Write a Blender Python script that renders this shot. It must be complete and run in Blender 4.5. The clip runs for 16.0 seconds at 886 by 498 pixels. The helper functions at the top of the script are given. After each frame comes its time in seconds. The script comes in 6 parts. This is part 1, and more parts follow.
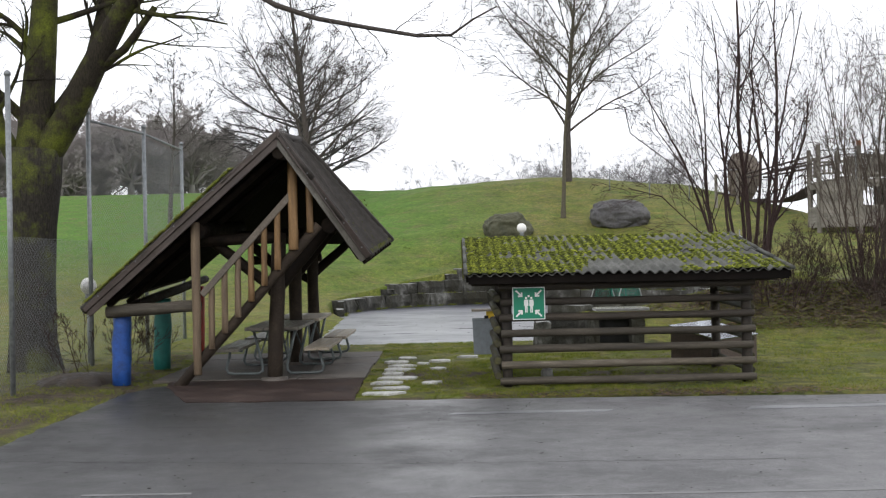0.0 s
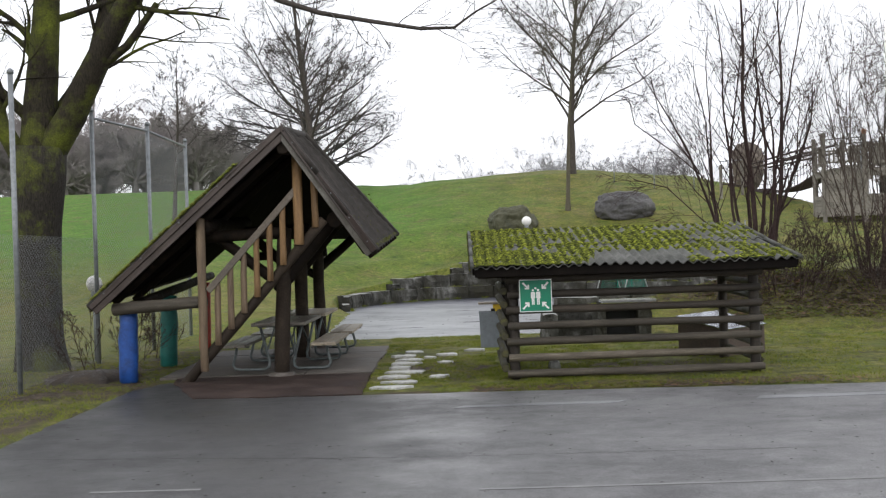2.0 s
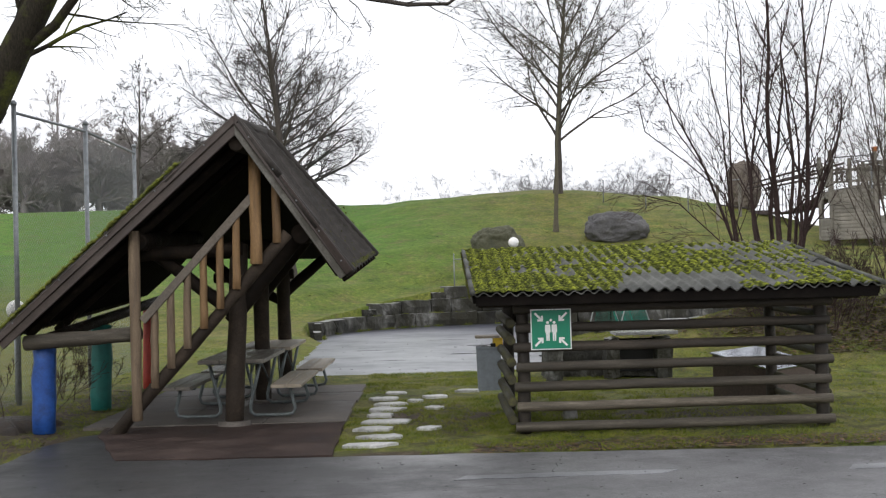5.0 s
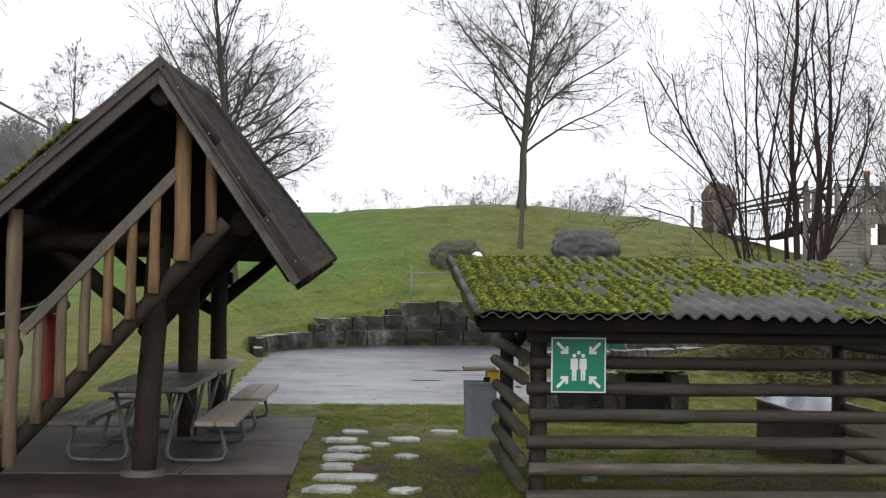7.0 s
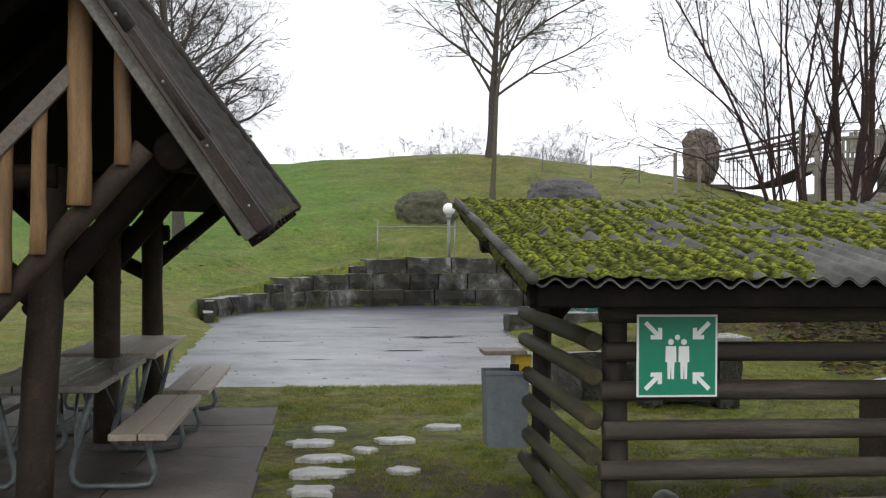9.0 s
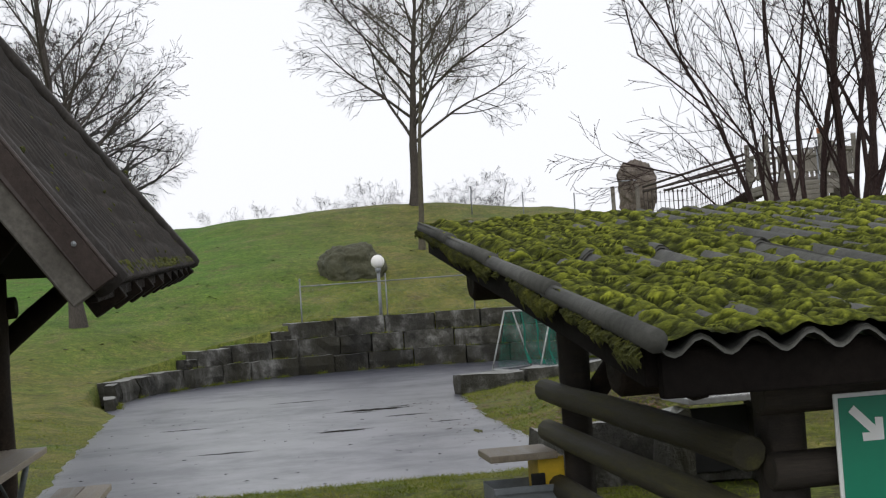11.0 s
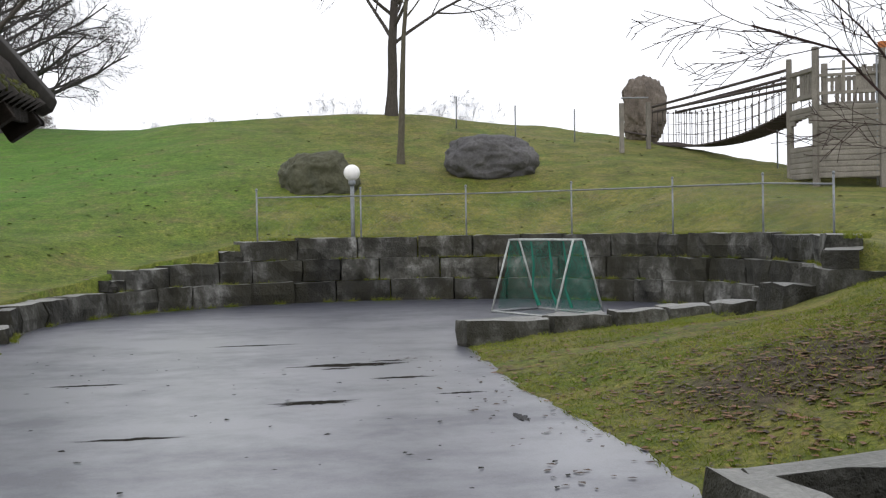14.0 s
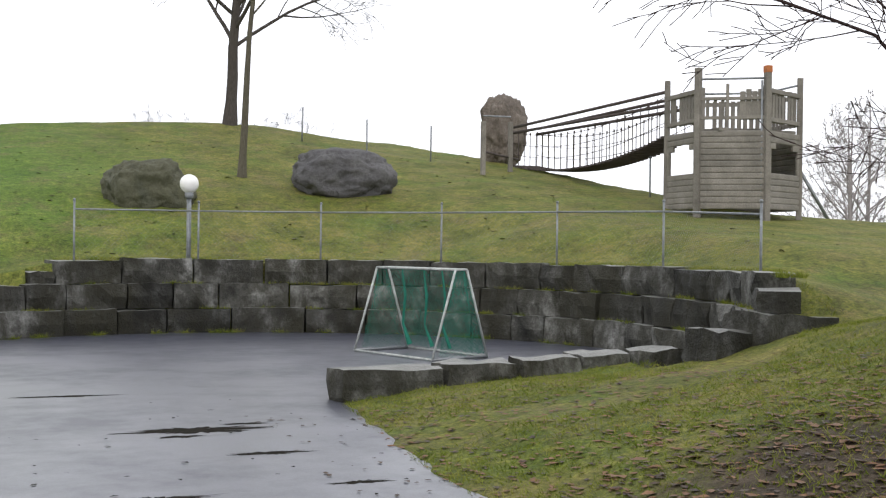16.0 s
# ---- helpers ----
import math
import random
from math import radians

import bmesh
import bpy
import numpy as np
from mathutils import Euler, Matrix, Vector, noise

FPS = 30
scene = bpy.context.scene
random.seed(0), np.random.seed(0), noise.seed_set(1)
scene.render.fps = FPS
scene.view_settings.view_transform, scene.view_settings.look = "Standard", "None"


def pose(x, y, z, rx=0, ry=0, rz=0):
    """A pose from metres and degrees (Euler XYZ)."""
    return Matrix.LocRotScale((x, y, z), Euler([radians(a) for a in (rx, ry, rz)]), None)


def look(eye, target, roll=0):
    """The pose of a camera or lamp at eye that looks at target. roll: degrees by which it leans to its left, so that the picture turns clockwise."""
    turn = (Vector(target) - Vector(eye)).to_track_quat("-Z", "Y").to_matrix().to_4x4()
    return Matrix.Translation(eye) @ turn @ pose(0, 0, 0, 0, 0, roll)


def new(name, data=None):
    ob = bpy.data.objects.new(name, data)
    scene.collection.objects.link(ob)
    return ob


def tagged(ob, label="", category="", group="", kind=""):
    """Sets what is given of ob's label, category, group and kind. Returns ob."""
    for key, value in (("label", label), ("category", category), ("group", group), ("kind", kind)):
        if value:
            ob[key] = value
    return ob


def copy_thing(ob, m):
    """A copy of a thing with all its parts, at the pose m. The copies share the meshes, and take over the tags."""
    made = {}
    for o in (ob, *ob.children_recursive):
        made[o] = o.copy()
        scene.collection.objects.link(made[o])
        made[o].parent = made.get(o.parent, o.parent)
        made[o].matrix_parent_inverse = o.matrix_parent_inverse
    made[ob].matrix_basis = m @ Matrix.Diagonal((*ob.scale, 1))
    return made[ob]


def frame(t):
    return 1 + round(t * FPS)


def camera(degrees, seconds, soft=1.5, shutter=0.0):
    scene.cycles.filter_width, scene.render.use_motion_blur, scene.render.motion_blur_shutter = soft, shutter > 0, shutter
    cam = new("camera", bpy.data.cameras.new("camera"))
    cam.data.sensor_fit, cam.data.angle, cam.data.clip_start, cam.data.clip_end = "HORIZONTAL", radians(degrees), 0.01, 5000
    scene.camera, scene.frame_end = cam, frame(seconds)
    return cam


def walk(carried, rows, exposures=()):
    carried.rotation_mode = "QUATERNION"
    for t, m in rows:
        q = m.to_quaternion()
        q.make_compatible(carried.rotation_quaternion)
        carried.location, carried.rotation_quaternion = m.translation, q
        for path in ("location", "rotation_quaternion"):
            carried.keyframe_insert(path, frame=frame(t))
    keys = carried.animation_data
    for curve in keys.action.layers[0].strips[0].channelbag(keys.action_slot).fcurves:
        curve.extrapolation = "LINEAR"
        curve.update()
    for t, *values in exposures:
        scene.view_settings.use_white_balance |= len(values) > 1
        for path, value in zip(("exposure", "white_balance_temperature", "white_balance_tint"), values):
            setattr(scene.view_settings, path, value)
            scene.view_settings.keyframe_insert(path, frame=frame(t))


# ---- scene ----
cam = camera(41.0, 16.0, soft=1.25)
PATH = [
    (0, (0.248, -1.451, 1.697), (0.225, 0.549, 1.707), -1.2),
    (0.5, (0.247, -1.446, 1.698), (0.22, 0.554, 1.7), -1.1),
    (1, (0.248, -1.434, 1.688), (0.219, 0.566, 1.692), -1.2),
    (1.5, (0.249, -1.452, 1.693), (0.218, 0.548, 1.688), -1.1),
    (2, (0.23, -1.409, 1.68), (0.199, 0.591, 1.681), -1.9),
    (2.5, (0.18, -1.187, 1.642), (0.206, 0.813, 1.63), -0.7),
    (3, (0.167, -0.7, 1.661), (0.184, 1.3, 1.638), -0.7),
    (3.5, (0.103, -0.186, 1.651), (0.132, 1.814, 1.639), -0.9),
    (4, (0.043, 0.473, 1.645), (0.121, 2.471, 1.68), -1.5),
    (4.2, (0.039, 0.65, 1.672), (0.046, 2.65, 1.706), -1.5),
    (6.5, (-0.233, 3.997, 1.624), (-0.163, 5.995, 1.687), -0.5),
    (7, (-0.342, 4.766, 1.611), (-0.236, 6.762, 1.679), 0.8),
    (7.5, (-0.408, 5.437, 1.601), (-0.277, 7.433, 1.63), 0.1),
    (8, (-0.485, 6.253, 1.594), (-0.372, 8.249, 1.586), 0.1),
    (8.5, (-0.544, 6.982, 1.608), (-0.396, 8.976, 1.589), 0.0),
    (9, (-0.554, 7.781, 1.607), (-0.371, 9.773, 1.6), 0.3),
    (9.5, (-0.591, 8.515, 1.612), (-0.369, 10.503, 1.653), -0.3),
    (9.7, (-0.584, 8.817, 1.592), (-0.331, 10.8, 1.654), -1.8),
    (11.8, (-0.387, 11.961, 1.555), (-0.065, 13.932, 1.664), -4.0),
    (12, (-0.364, 12.291, 1.517), (-0.062, 14.263, 1.66), -2.5),
    (12.5, (-0.344, 13.114, 1.497), (-0.09, 15.097, 1.545), 0.9),
    (13, (-0.361, 13.945, 1.495), (-0.161, 15.935, 1.545), 1.0),
    (13.4, (-0.336, 14.543, 1.495), (-0.136, 16.533, 1.439), 0.3),
    (13.5, (-0.353, 14.68, 1.488), (-0.143, 16.668, 1.417), 0.6),
    (14, (-0.324, 15.571, 1.499), (0.061, 17.533, 1.457), -1.0),
    (14.5, (-0.33, 16.26, 1.488), (0.061, 18.222, 1.482), -0.9),
    (15, (-0.283, 17.108, 1.531), (0.287, 19.025, 1.518), 0.5),
    (15.5, (-0.19, 17.817, 1.463), (0.488, 19.698, 1.493), 0.7),
    (16, (-0.236, 18.447, 1.525), (0.434, 20.331, 1.521), 0.7),
]
walk(cam, [(t, look(eye, target, roll)) for t, eye, target, roll in PATH], ((0, -0.42), (4, -0.42), (7, -0.56), (9, -0.50), (9.5, -0.55), (12, -0.96), (12.5, -0.97), (13, -0.90), (13.5, -0.74), (14, -0.54), (16, -0.36)))


# ---- world and light: an even overcast winter sky ----
world = bpy.data.worlds.new("overcast_sky")
scene.world = world
world.use_nodes = True
wt = world.node_tree
wt.nodes.clear()
w_out = wt.nodes.new("ShaderNodeOutputWorld")
w_bg = wt.nodes.new("ShaderNodeBackground")
w_sky = wt.nodes.new("ShaderNodeTexSky")
w_sky.sky_type = "NISHITA"
w_sky.sun_disc = False
w_sky.sun_elevation = radians(38)
w_sky.sun_rotation = radians(200)
w_sky.air_density, w_sky.dust_density = 1.0, 6.0
w_cloud = wt.nodes.new("ShaderNodeMix")
w_cloud.data_type = "RGBA"
w_cloud.inputs[0].default_value = 0.93
w_cloud.inputs[7].default_value = (14.9, 15.1, 15.9, 1)
wt.links.new(w_sky.outputs[0], w_cloud.inputs[6])
wt.links.new(w_cloud.outputs[2], w_bg.inputs[0])
w_bg.inputs[1].default_value = 0.125
wt.links.new(w_bg.outputs[0], w_out.inputs[0])

sun = new("sun", bpy.data.lights.new("sun", "SUN"))
sun.data.energy, sun.data.angle, sun.data.color = 0.62, radians(25), (1.0, 0.97, 0.92)
sun.matrix_world = look((-8, -10, 18), (4, 25, 0))


# ---- materials ----
def nodes_of(name):
    m = bpy.data.materials.new(name)
    m.use_nodes = True
    nt = m.node_tree
    return m, nt, nt.nodes["Principled BSDF"]


def add(nt, kind, **vals):
    n = nt.nodes.new(kind)
    for k, v in vals.items():
        if k in n.inputs:
            n.inputs[k].default_value = v
    return n


def noise_tex(nt, scale, detail=4.0, rough=0.6, stretch=None, coord="Object"):
    tc = nt.nodes.new("ShaderNodeTexCoord")
    n = add(nt, "ShaderNodeTexNoise", Scale=scale, Detail=detail, Roughness=rough)
    if stretch:
        mp = nt.nodes.new("ShaderNodeMapping")
        mp.inputs["Scale"].default_value = stretch
        nt.links.new(tc.outputs[coord], mp.inputs[0])
        nt.links.new(mp.outputs[0], n.inputs["Vector"])
    else:
        nt.links.new(tc.outputs[coord], n.inputs["Vector"])
    return n


def ramp(nt, src, stops):
    r = nt.nodes.new("ShaderNodeValToRGB")
    el = r.color_ramp.elements
    while len(el) < len(stops):
        el.new(0.5)
    for e, (p, c) in zip(el, stops):
        e.position = p
        e.color = (*c, 1) if len(c) == 3 else c
    nt.links.new(src, r.inputs[0])
    return r


def mixed(nt, fac, a, b, mode="MIX"):
    m = nt.nodes.new("ShaderNodeMix")
    m.data_type, m.blend_type = "RGBA", mode
    for sock, v in ((m.inputs[0], fac), (m.inputs[6], a), (m.inputs[7], b)):
        if hasattr(v, "links"):
            nt.links.new(v, sock)
        elif isinstance(v, tuple):
            sock.default_value = (*v, 1)
        else:
            sock.default_value = v
    return m.outputs[2]


def bumped(nt, bsdf, src, strength=0.4, dist=0.01):
    b = add(nt, "ShaderNodeBump", Strength=strength, Distance=dist)
    nt.links.new(src, b.inputs["Height"])
    nt.links.new(b.outputs[0], bsdf.inputs["Normal"])


def grey(v):
    return (v, v, v)


def surface(name, dark, mid, light, scale=3.0, fine=40.0, rough=(0.75, 0.95), bump=0.4, stretch=None, metal=0.0, spread=0.25, per_object=0.0, dist=0.01, spec=0.5, stain=None):
    """Two scales of mottling between three colours, with grain relief."""
    m, nt, b = nodes_of(name)
    big = noise_tex(nt, scale, 5, 0.65, stretch)
    small = noise_tex(nt, fine, 4, 0.7, stretch)
    col = ramp(nt, big.outputs[0], [(0.5 - spread, dark), (0.5, mid), (0.5 + spread, light)])
    grain = ramp(nt, small.outputs[0], [(0.3, grey(0.62)), (0.7, grey(1.3))])
    c = mixed(nt, 0.75, col.outputs[0], grain.outputs[0], "MULTIPLY")
    if per_object:
        oi = nt.nodes.new("ShaderNodeObjectInfo")
        v = ramp(nt, oi.outputs["Random"], [(0.0, grey(1 - per_object)), (1.0, grey(1 + per_object))])
        c = mixed(nt, 1.0, c, v.outputs[0], "MULTIPLY")
    if stain:
        sm = ramp(nt, noise_tex(nt, 0.9, 6, 0.75, (1, 1, 0.45)).outputs[0], [(0.44, grey(0.0)), (0.62, grey(0.85))])
        c = mixed(nt, sm.outputs[0], c, stain)
    b.inputs["Specular IOR Level"].default_value = spec
    nt.links.new(c, b.inputs["Base Color"])
    rr = ramp(nt, big.outputs[0], [(0.35, grey(rough[0])), (0.65, grey(rough[1]))])
    nt.links.new(rr.outputs[0], b.inputs["Roughness"])
    b.inputs["Metallic"].default_value = metal
    bumped(nt, b, small.outputs[0], bump, dist)
    return m


EARTH = ((3.8, 23.6, 0.95, 1.15), (8.2, 22.4, 3.7, 2.0), (-4.75, 16.9, 0.5, 2.4), (0.1, 14.3, 0.4, 0.7), (0.05, 16.1, 0.4, 0.6), (2.35, 12.7, 1.9, 0.25), (6.6, 25.2, 0.9, 0.5), (-0.4, 12.5, 0.8, 0.25), (-4.35, 13.9, 0.55, 1.3), (6.5, 12.15, 3.5, 0.3), (-4.5, 11.0, 0.35, 1.6), (2.4, 14.7, 1.7, 1.0), (5.6, 22.9, 1.7, 1.4), (0.35, 15.0, 0.35, 1.3), (-0.3, 15.4, 0.35, 0.9), (-5.3, 13.6, 0.8, 1.5), (-5.7, 15.8, 1.0, 2.4))


def surface_colours(nt):
    """Wet brown earth, grained at two scales."""
    a = noise_tex(nt, 5.0, 6, 0.75)
    f = noise_tex(nt, 42.0, 4, 0.75)
    c = ramp(nt, a.outputs[0], [(0.3, (0.022, 0.016, 0.011)), (0.5, (0.06, 0.043, 0.030)), (0.7, (0.13, 0.10, 0.072))])
    g = ramp(nt, f.outputs[0], [(0.3, grey(0.5)), (0.7, grey(1.4))])
    return mixed(nt, 0.9, c.outputs[0], g.outputs[0], "MULTIPLY")


def make_blade():
    """Thin grass blades that let light through."""
    m, nt, b = nodes_of("grass_blade")
    n = noise_tex(nt, 2.6, 6, 0.75)
    c = ramp(nt, n.outputs[0], [(0.3, (0.07, 0.115, 0.016)), (0.5, (0.20, 0.235, 0.042)), (0.70, (0.36, 0.33, 0.10))])
    d = nt.nodes.new("ShaderNodeBsdfDiffuse")
    t = nt.nodes.new("ShaderNodeBsdfTranslucent")
    mx = nt.nodes.new("ShaderNodeMixShader")
    mx.inputs[0].default_value = 0.45
    for s in (d, t):
        nt.links.new(c.outputs[0], s.inputs[0])
    nt.links.new(d.outputs[0], mx.inputs[1])
    nt.links.new(t.outputs[0], mx.inputs[2])
    nt.links.new(mx.outputs[0], nt.nodes["Material Output"].inputs["Surface"])
    return m


def make_moss():
    """Cushions of moss: pale on their crowns, with crease shade painted in by pointiness."""
    m, nt, b = nodes_of("bright_moss")
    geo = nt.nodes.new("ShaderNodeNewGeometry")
    n = noise_tex(nt, 8.0, 6, 0.8)
    f = noise_tex(nt, 110.0, 4, 0.75)
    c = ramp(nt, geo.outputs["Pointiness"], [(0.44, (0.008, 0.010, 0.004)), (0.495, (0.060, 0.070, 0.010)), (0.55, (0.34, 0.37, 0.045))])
    v = ramp(nt, n.outputs[0], [(0.36, (0.16, 0.17, 0.2)), (0.50, (0.75, 0.78, 0.8)), (0.66, (1.35, 1.35, 1.1))])
    g = ramp(nt, f.outputs[0], [(0.3, grey(0.6)), (0.7, grey(1.35))])
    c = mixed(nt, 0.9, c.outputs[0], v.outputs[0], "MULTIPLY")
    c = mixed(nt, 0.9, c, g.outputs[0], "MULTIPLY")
    nt.links.new(c, b.inputs["Base Color"])
    b.inputs["Roughness"].default_value = 0.95
    b.inputs["Specular IOR Level"].default_value = 0.1
    bumped(nt, b, f.outputs[0], 1.0, 0.01)
    return m


def make_grass():
    m, nt, b = nodes_of("winter_grass")
    big = noise_tex(nt, 0.16, 5, 0.6)
    mid = noise_tex(nt, 1.1, 6, 0.7)
    fine = noise_tex(nt, 26.0, 5, 0.8)
    c1 = ramp(nt, mid.outputs[0], [(0.3, (0.060, 0.080, 0.012)), (0.5, (0.128, 0.138, 0.025)), (0.72, (0.205, 0.182, 0.055))])
    c2 = ramp(nt, mid.outputs[0], [(0.3, (0.058, 0.135, 0.013)), (0.55, (0.086, 0.185, 0.020)), (0.75, (0.13, 0.21, 0.035))])
    # the meadow to the west is a fresher green than the dry bank
    tc = nt.nodes.new("ShaderNodeTexCoord")
    sep = nt.nodes.new("ShaderNodeSeparateXYZ")
    nt.links.new(tc.outputs["Object"], sep.inputs[0])
    wob = nt.nodes.new("ShaderNodeMath")
    wob.operation = "MULTIPLY_ADD"
    wob.inputs[1].default_value, wob.inputs[2].default_value = 9.0, -4.5
    nt.links.new(big.outputs[0], wob.inputs[0])
    sm = nt.nodes.new("ShaderNodeMath")
    sm.operation = "ADD"
    nt.links.new(sep.outputs[0], sm.inputs[0])
    nt.links.new(wob.outputs[0], sm.inputs[1])
    west = nt.nodes.new("ShaderNodeMapRange")
    west.inputs["From Min"].default_value, west.inputs["From Max"].default_value = 3.5, -3.5
    nt.links.new(sm.outputs[0], west.inputs["Value"])
    north = nt.nodes.new("ShaderNodeMapRange")
    north.inputs["From Min"].default_value, north.inputs["From Max"].default_value = 34.0, 44.0
    nt.links.new(sep.outputs[1], north.inputs["Value"])
    both = nt.nodes.new("ShaderNodeMath")
    both.operation = "MULTIPLY"
    nt.links.new(west.outputs[0], both.inputs[0])
    nt.links.new(north.outputs[0], both.inputs[1])
    fresh = ramp(nt, noise_tex(nt, 0.75, 6, 0.7).outputs[0], [(0.50, grey(0.0)), (0.68, grey(0.45))])
    c = mixed(nt, fresh.outputs[0], c1.outputs[0], c2.outputs[0])
    c = mixed(nt, both.outputs[0], c, c2.outputs[0])
    earth = ramp(nt, noise_tex(nt, 1.3, 7, 0.78).outputs[0], [(0.50, grey(0.0)), (0.68, grey(0.7))])
    c = mixed(nt, earth.outputs[0], c, (0.15, 0.118, 0.058))
    tuft = noise_tex(nt, 6.5, 5, 0.75)
    g2 = ramp(nt, tuft.outputs[0], [(0.32, (0.55, 0.60, 0.60)), (0.52, grey(1.0)), (0.70, (1.5, 1.36, 1.3))])
    c = mixed(nt, 0.85, c, g2.outputs[0], "MULTIPLY")
    clod = noise_tex(nt, 15.0, 5, 0.8)
    g3 = ramp(nt, clod.outputs[0], [(0.33, (0.5, 0.55, 0.5)), (0.5, grey(1.0)), (0.68, (1.4, 1.32, 1.2))])
    c = mixed(nt, 0.8, c, g3.outputs[0], "MULTIPLY")
    g = ramp(nt, fine.outputs[0], [(0.28, grey(0.45)), (0.72, grey(1.5))])
    c = mixed(nt, 0.9, c, g.outputs[0], "MULTIPLY")
    # the trodden lawn round the huts is patchy, with wet soil showing
    tread = nt.nodes.new("ShaderNodeMapRange")
    tread.inputs["From Min"].default_value, tread.inputs["From Max"].default_value = 22.5, 19.5
    nt.links.new(sep.outputs[1], tread.inputs["Value"])
    bare = ramp(nt, noise_tex(nt, 3.2, 7, 0.78).outputs[0], [(0.47, grey(0.0)), (0.60, grey(0.85))])
    worn = nt.nodes.new("ShaderNodeMath")
    worn.operation = "MULTIPLY"
    nt.links.new(tread.outputs[0], worn.inputs[0])
    nt.links.new(bare.outputs[0], worn.inputs[1])
    c = mixed(nt, worn.outputs[0], c, (0.040, 0.036, 0.016))
    # worn bare patches with leaf litter, ragged at their rims
    rim = noise_tex(nt, 1.6, 7, 0.75)
    soil = surface_colours(nt)
    for px, py, rx, ry in EARTH:
        mp = nt.nodes.new("ShaderNodeMapping")
        mp.inputs["Location"].default_value = (-px / rx, -py / ry, 0)
        mp.inputs["Scale"].default_value = (1 / rx, 1 / ry, 0)
        nt.links.new(tc.outputs["Object"], mp.inputs[0])
        ln = nt.nodes.new("ShaderNodeVectorMath")
        ln.operation = "LENGTH"
        nt.links.new(mp.outputs[0], ln.inputs[0])
        ad = nt.nodes.new("ShaderNodeMath")
        ad.operation = "MULTIPLY_ADD"
        ad.inputs[1].default_value = 1.9
        nt.links.new(rim.outputs[0], ad.inputs[0])
        nt.links.new(ln.outputs["Value"], ad.inputs[2])
        fit = nt.nodes.new("ShaderNodeMapRange")
        fit.inputs["From Min"].default_value, fit.inputs["From Max"].default_value = 1.55, 2.05
        fit.inputs["To Min"].default_value, fit.inputs["To Max"].default_value = 0.95, 0.0
        nt.links.new(ad.outputs[0], fit.inputs["Value"])
        c = mixed(nt, fit.outputs[0], c, soil)
    nt.links.new(c, b.inputs["Base Color"])
    b.inputs["Roughness"].default_value = 0.85
    b.inputs["Specular IOR Level"].default_value = 0.25
    bumped(nt, b, fine.outputs[0], 0.6, 0.03)
    return m


def make_wet_asphalt(name, tone, wet_low, wet_high, film=0.0, relief=0.25, tint=(0.98, 1.0, 1.06), vary=0.4):
    m, nt, b = nodes_of(name)
    big = noise_tex(nt, 0.42, 5, 0.62, (1.0, 1.2, 1.0))
    mid = noise_tex(nt, 2.2, 6, 0.7)
    speck = noise_tex(nt, 58.0, 5, 0.85)
    fine = noise_tex(nt, 190.0, 3, 0.7)
    c = ramp(nt, big.outputs[0], [(0.36, grey(tone * (1 - vary))), (0.50, grey(tone)), (0.64, grey(tone * (1 + vary)))])
    c2 = ramp(nt, mid.outputs[0], [(0.3, grey(0.8)), (0.7, grey(1.2))])
    g = ramp(nt, fine.outputs[0], [(0.3, grey(0.72)), (0.7, grey(1.3))])
    cc = mixed(nt, 1.0, c.outputs[0], c2.outputs[0], "MULTIPLY")
    cc = mixed(nt, 0.8, cc, g.outputs[0], "MULTIPLY")
    sp = ramp(nt, speck.outputs[0], [(0.34, grey(0.2)), (0.47, grey(1.0)), (0.64, grey(1.8))])
    cc = mixed(nt, 0.9, cc, sp.outputs[0], "MULTIPLY")
    cc = mixed(nt, 1.0, cc, tint, "MULTIPLY")
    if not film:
        # the yard's colour is darker towards the west
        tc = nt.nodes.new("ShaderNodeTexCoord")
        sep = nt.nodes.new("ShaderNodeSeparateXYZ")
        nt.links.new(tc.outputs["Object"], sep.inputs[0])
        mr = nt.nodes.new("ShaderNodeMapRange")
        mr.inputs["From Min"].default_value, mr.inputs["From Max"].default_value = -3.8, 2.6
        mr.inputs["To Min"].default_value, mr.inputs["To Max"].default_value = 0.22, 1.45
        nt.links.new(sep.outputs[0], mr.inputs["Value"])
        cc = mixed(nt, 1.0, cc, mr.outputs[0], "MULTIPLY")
    nt.links.new(cc, b.inputs["Base Color"])
    add_m = mixed(nt, 0.28, big.outputs[0], mid.outputs[0])
    r = ramp(nt, add_m, [(0.41, grey(wet_high)), (0.47, grey((wet_low + wet_high) * 0.5)), (0.58, grey(wet_low))])
    nt.links.new(r.outputs[0], b.inputs["Roughness"])
    b.inputs["Specular IOR Level"].default_value = 0.5
    b.inputs["Coat Weight"].default_value = film
    b.inputs["Coat Roughness"].default_value = 0.36
    if film:
        wet = ramp(nt, add_m, [(0.40, grey(0.6)), (0.55, grey(film))])
        nt.links.new(wet.outputs[0], b.inputs["Coat Weight"])
    bumped(nt, b, fine.outputs[0], relief, 0.004)
    return m


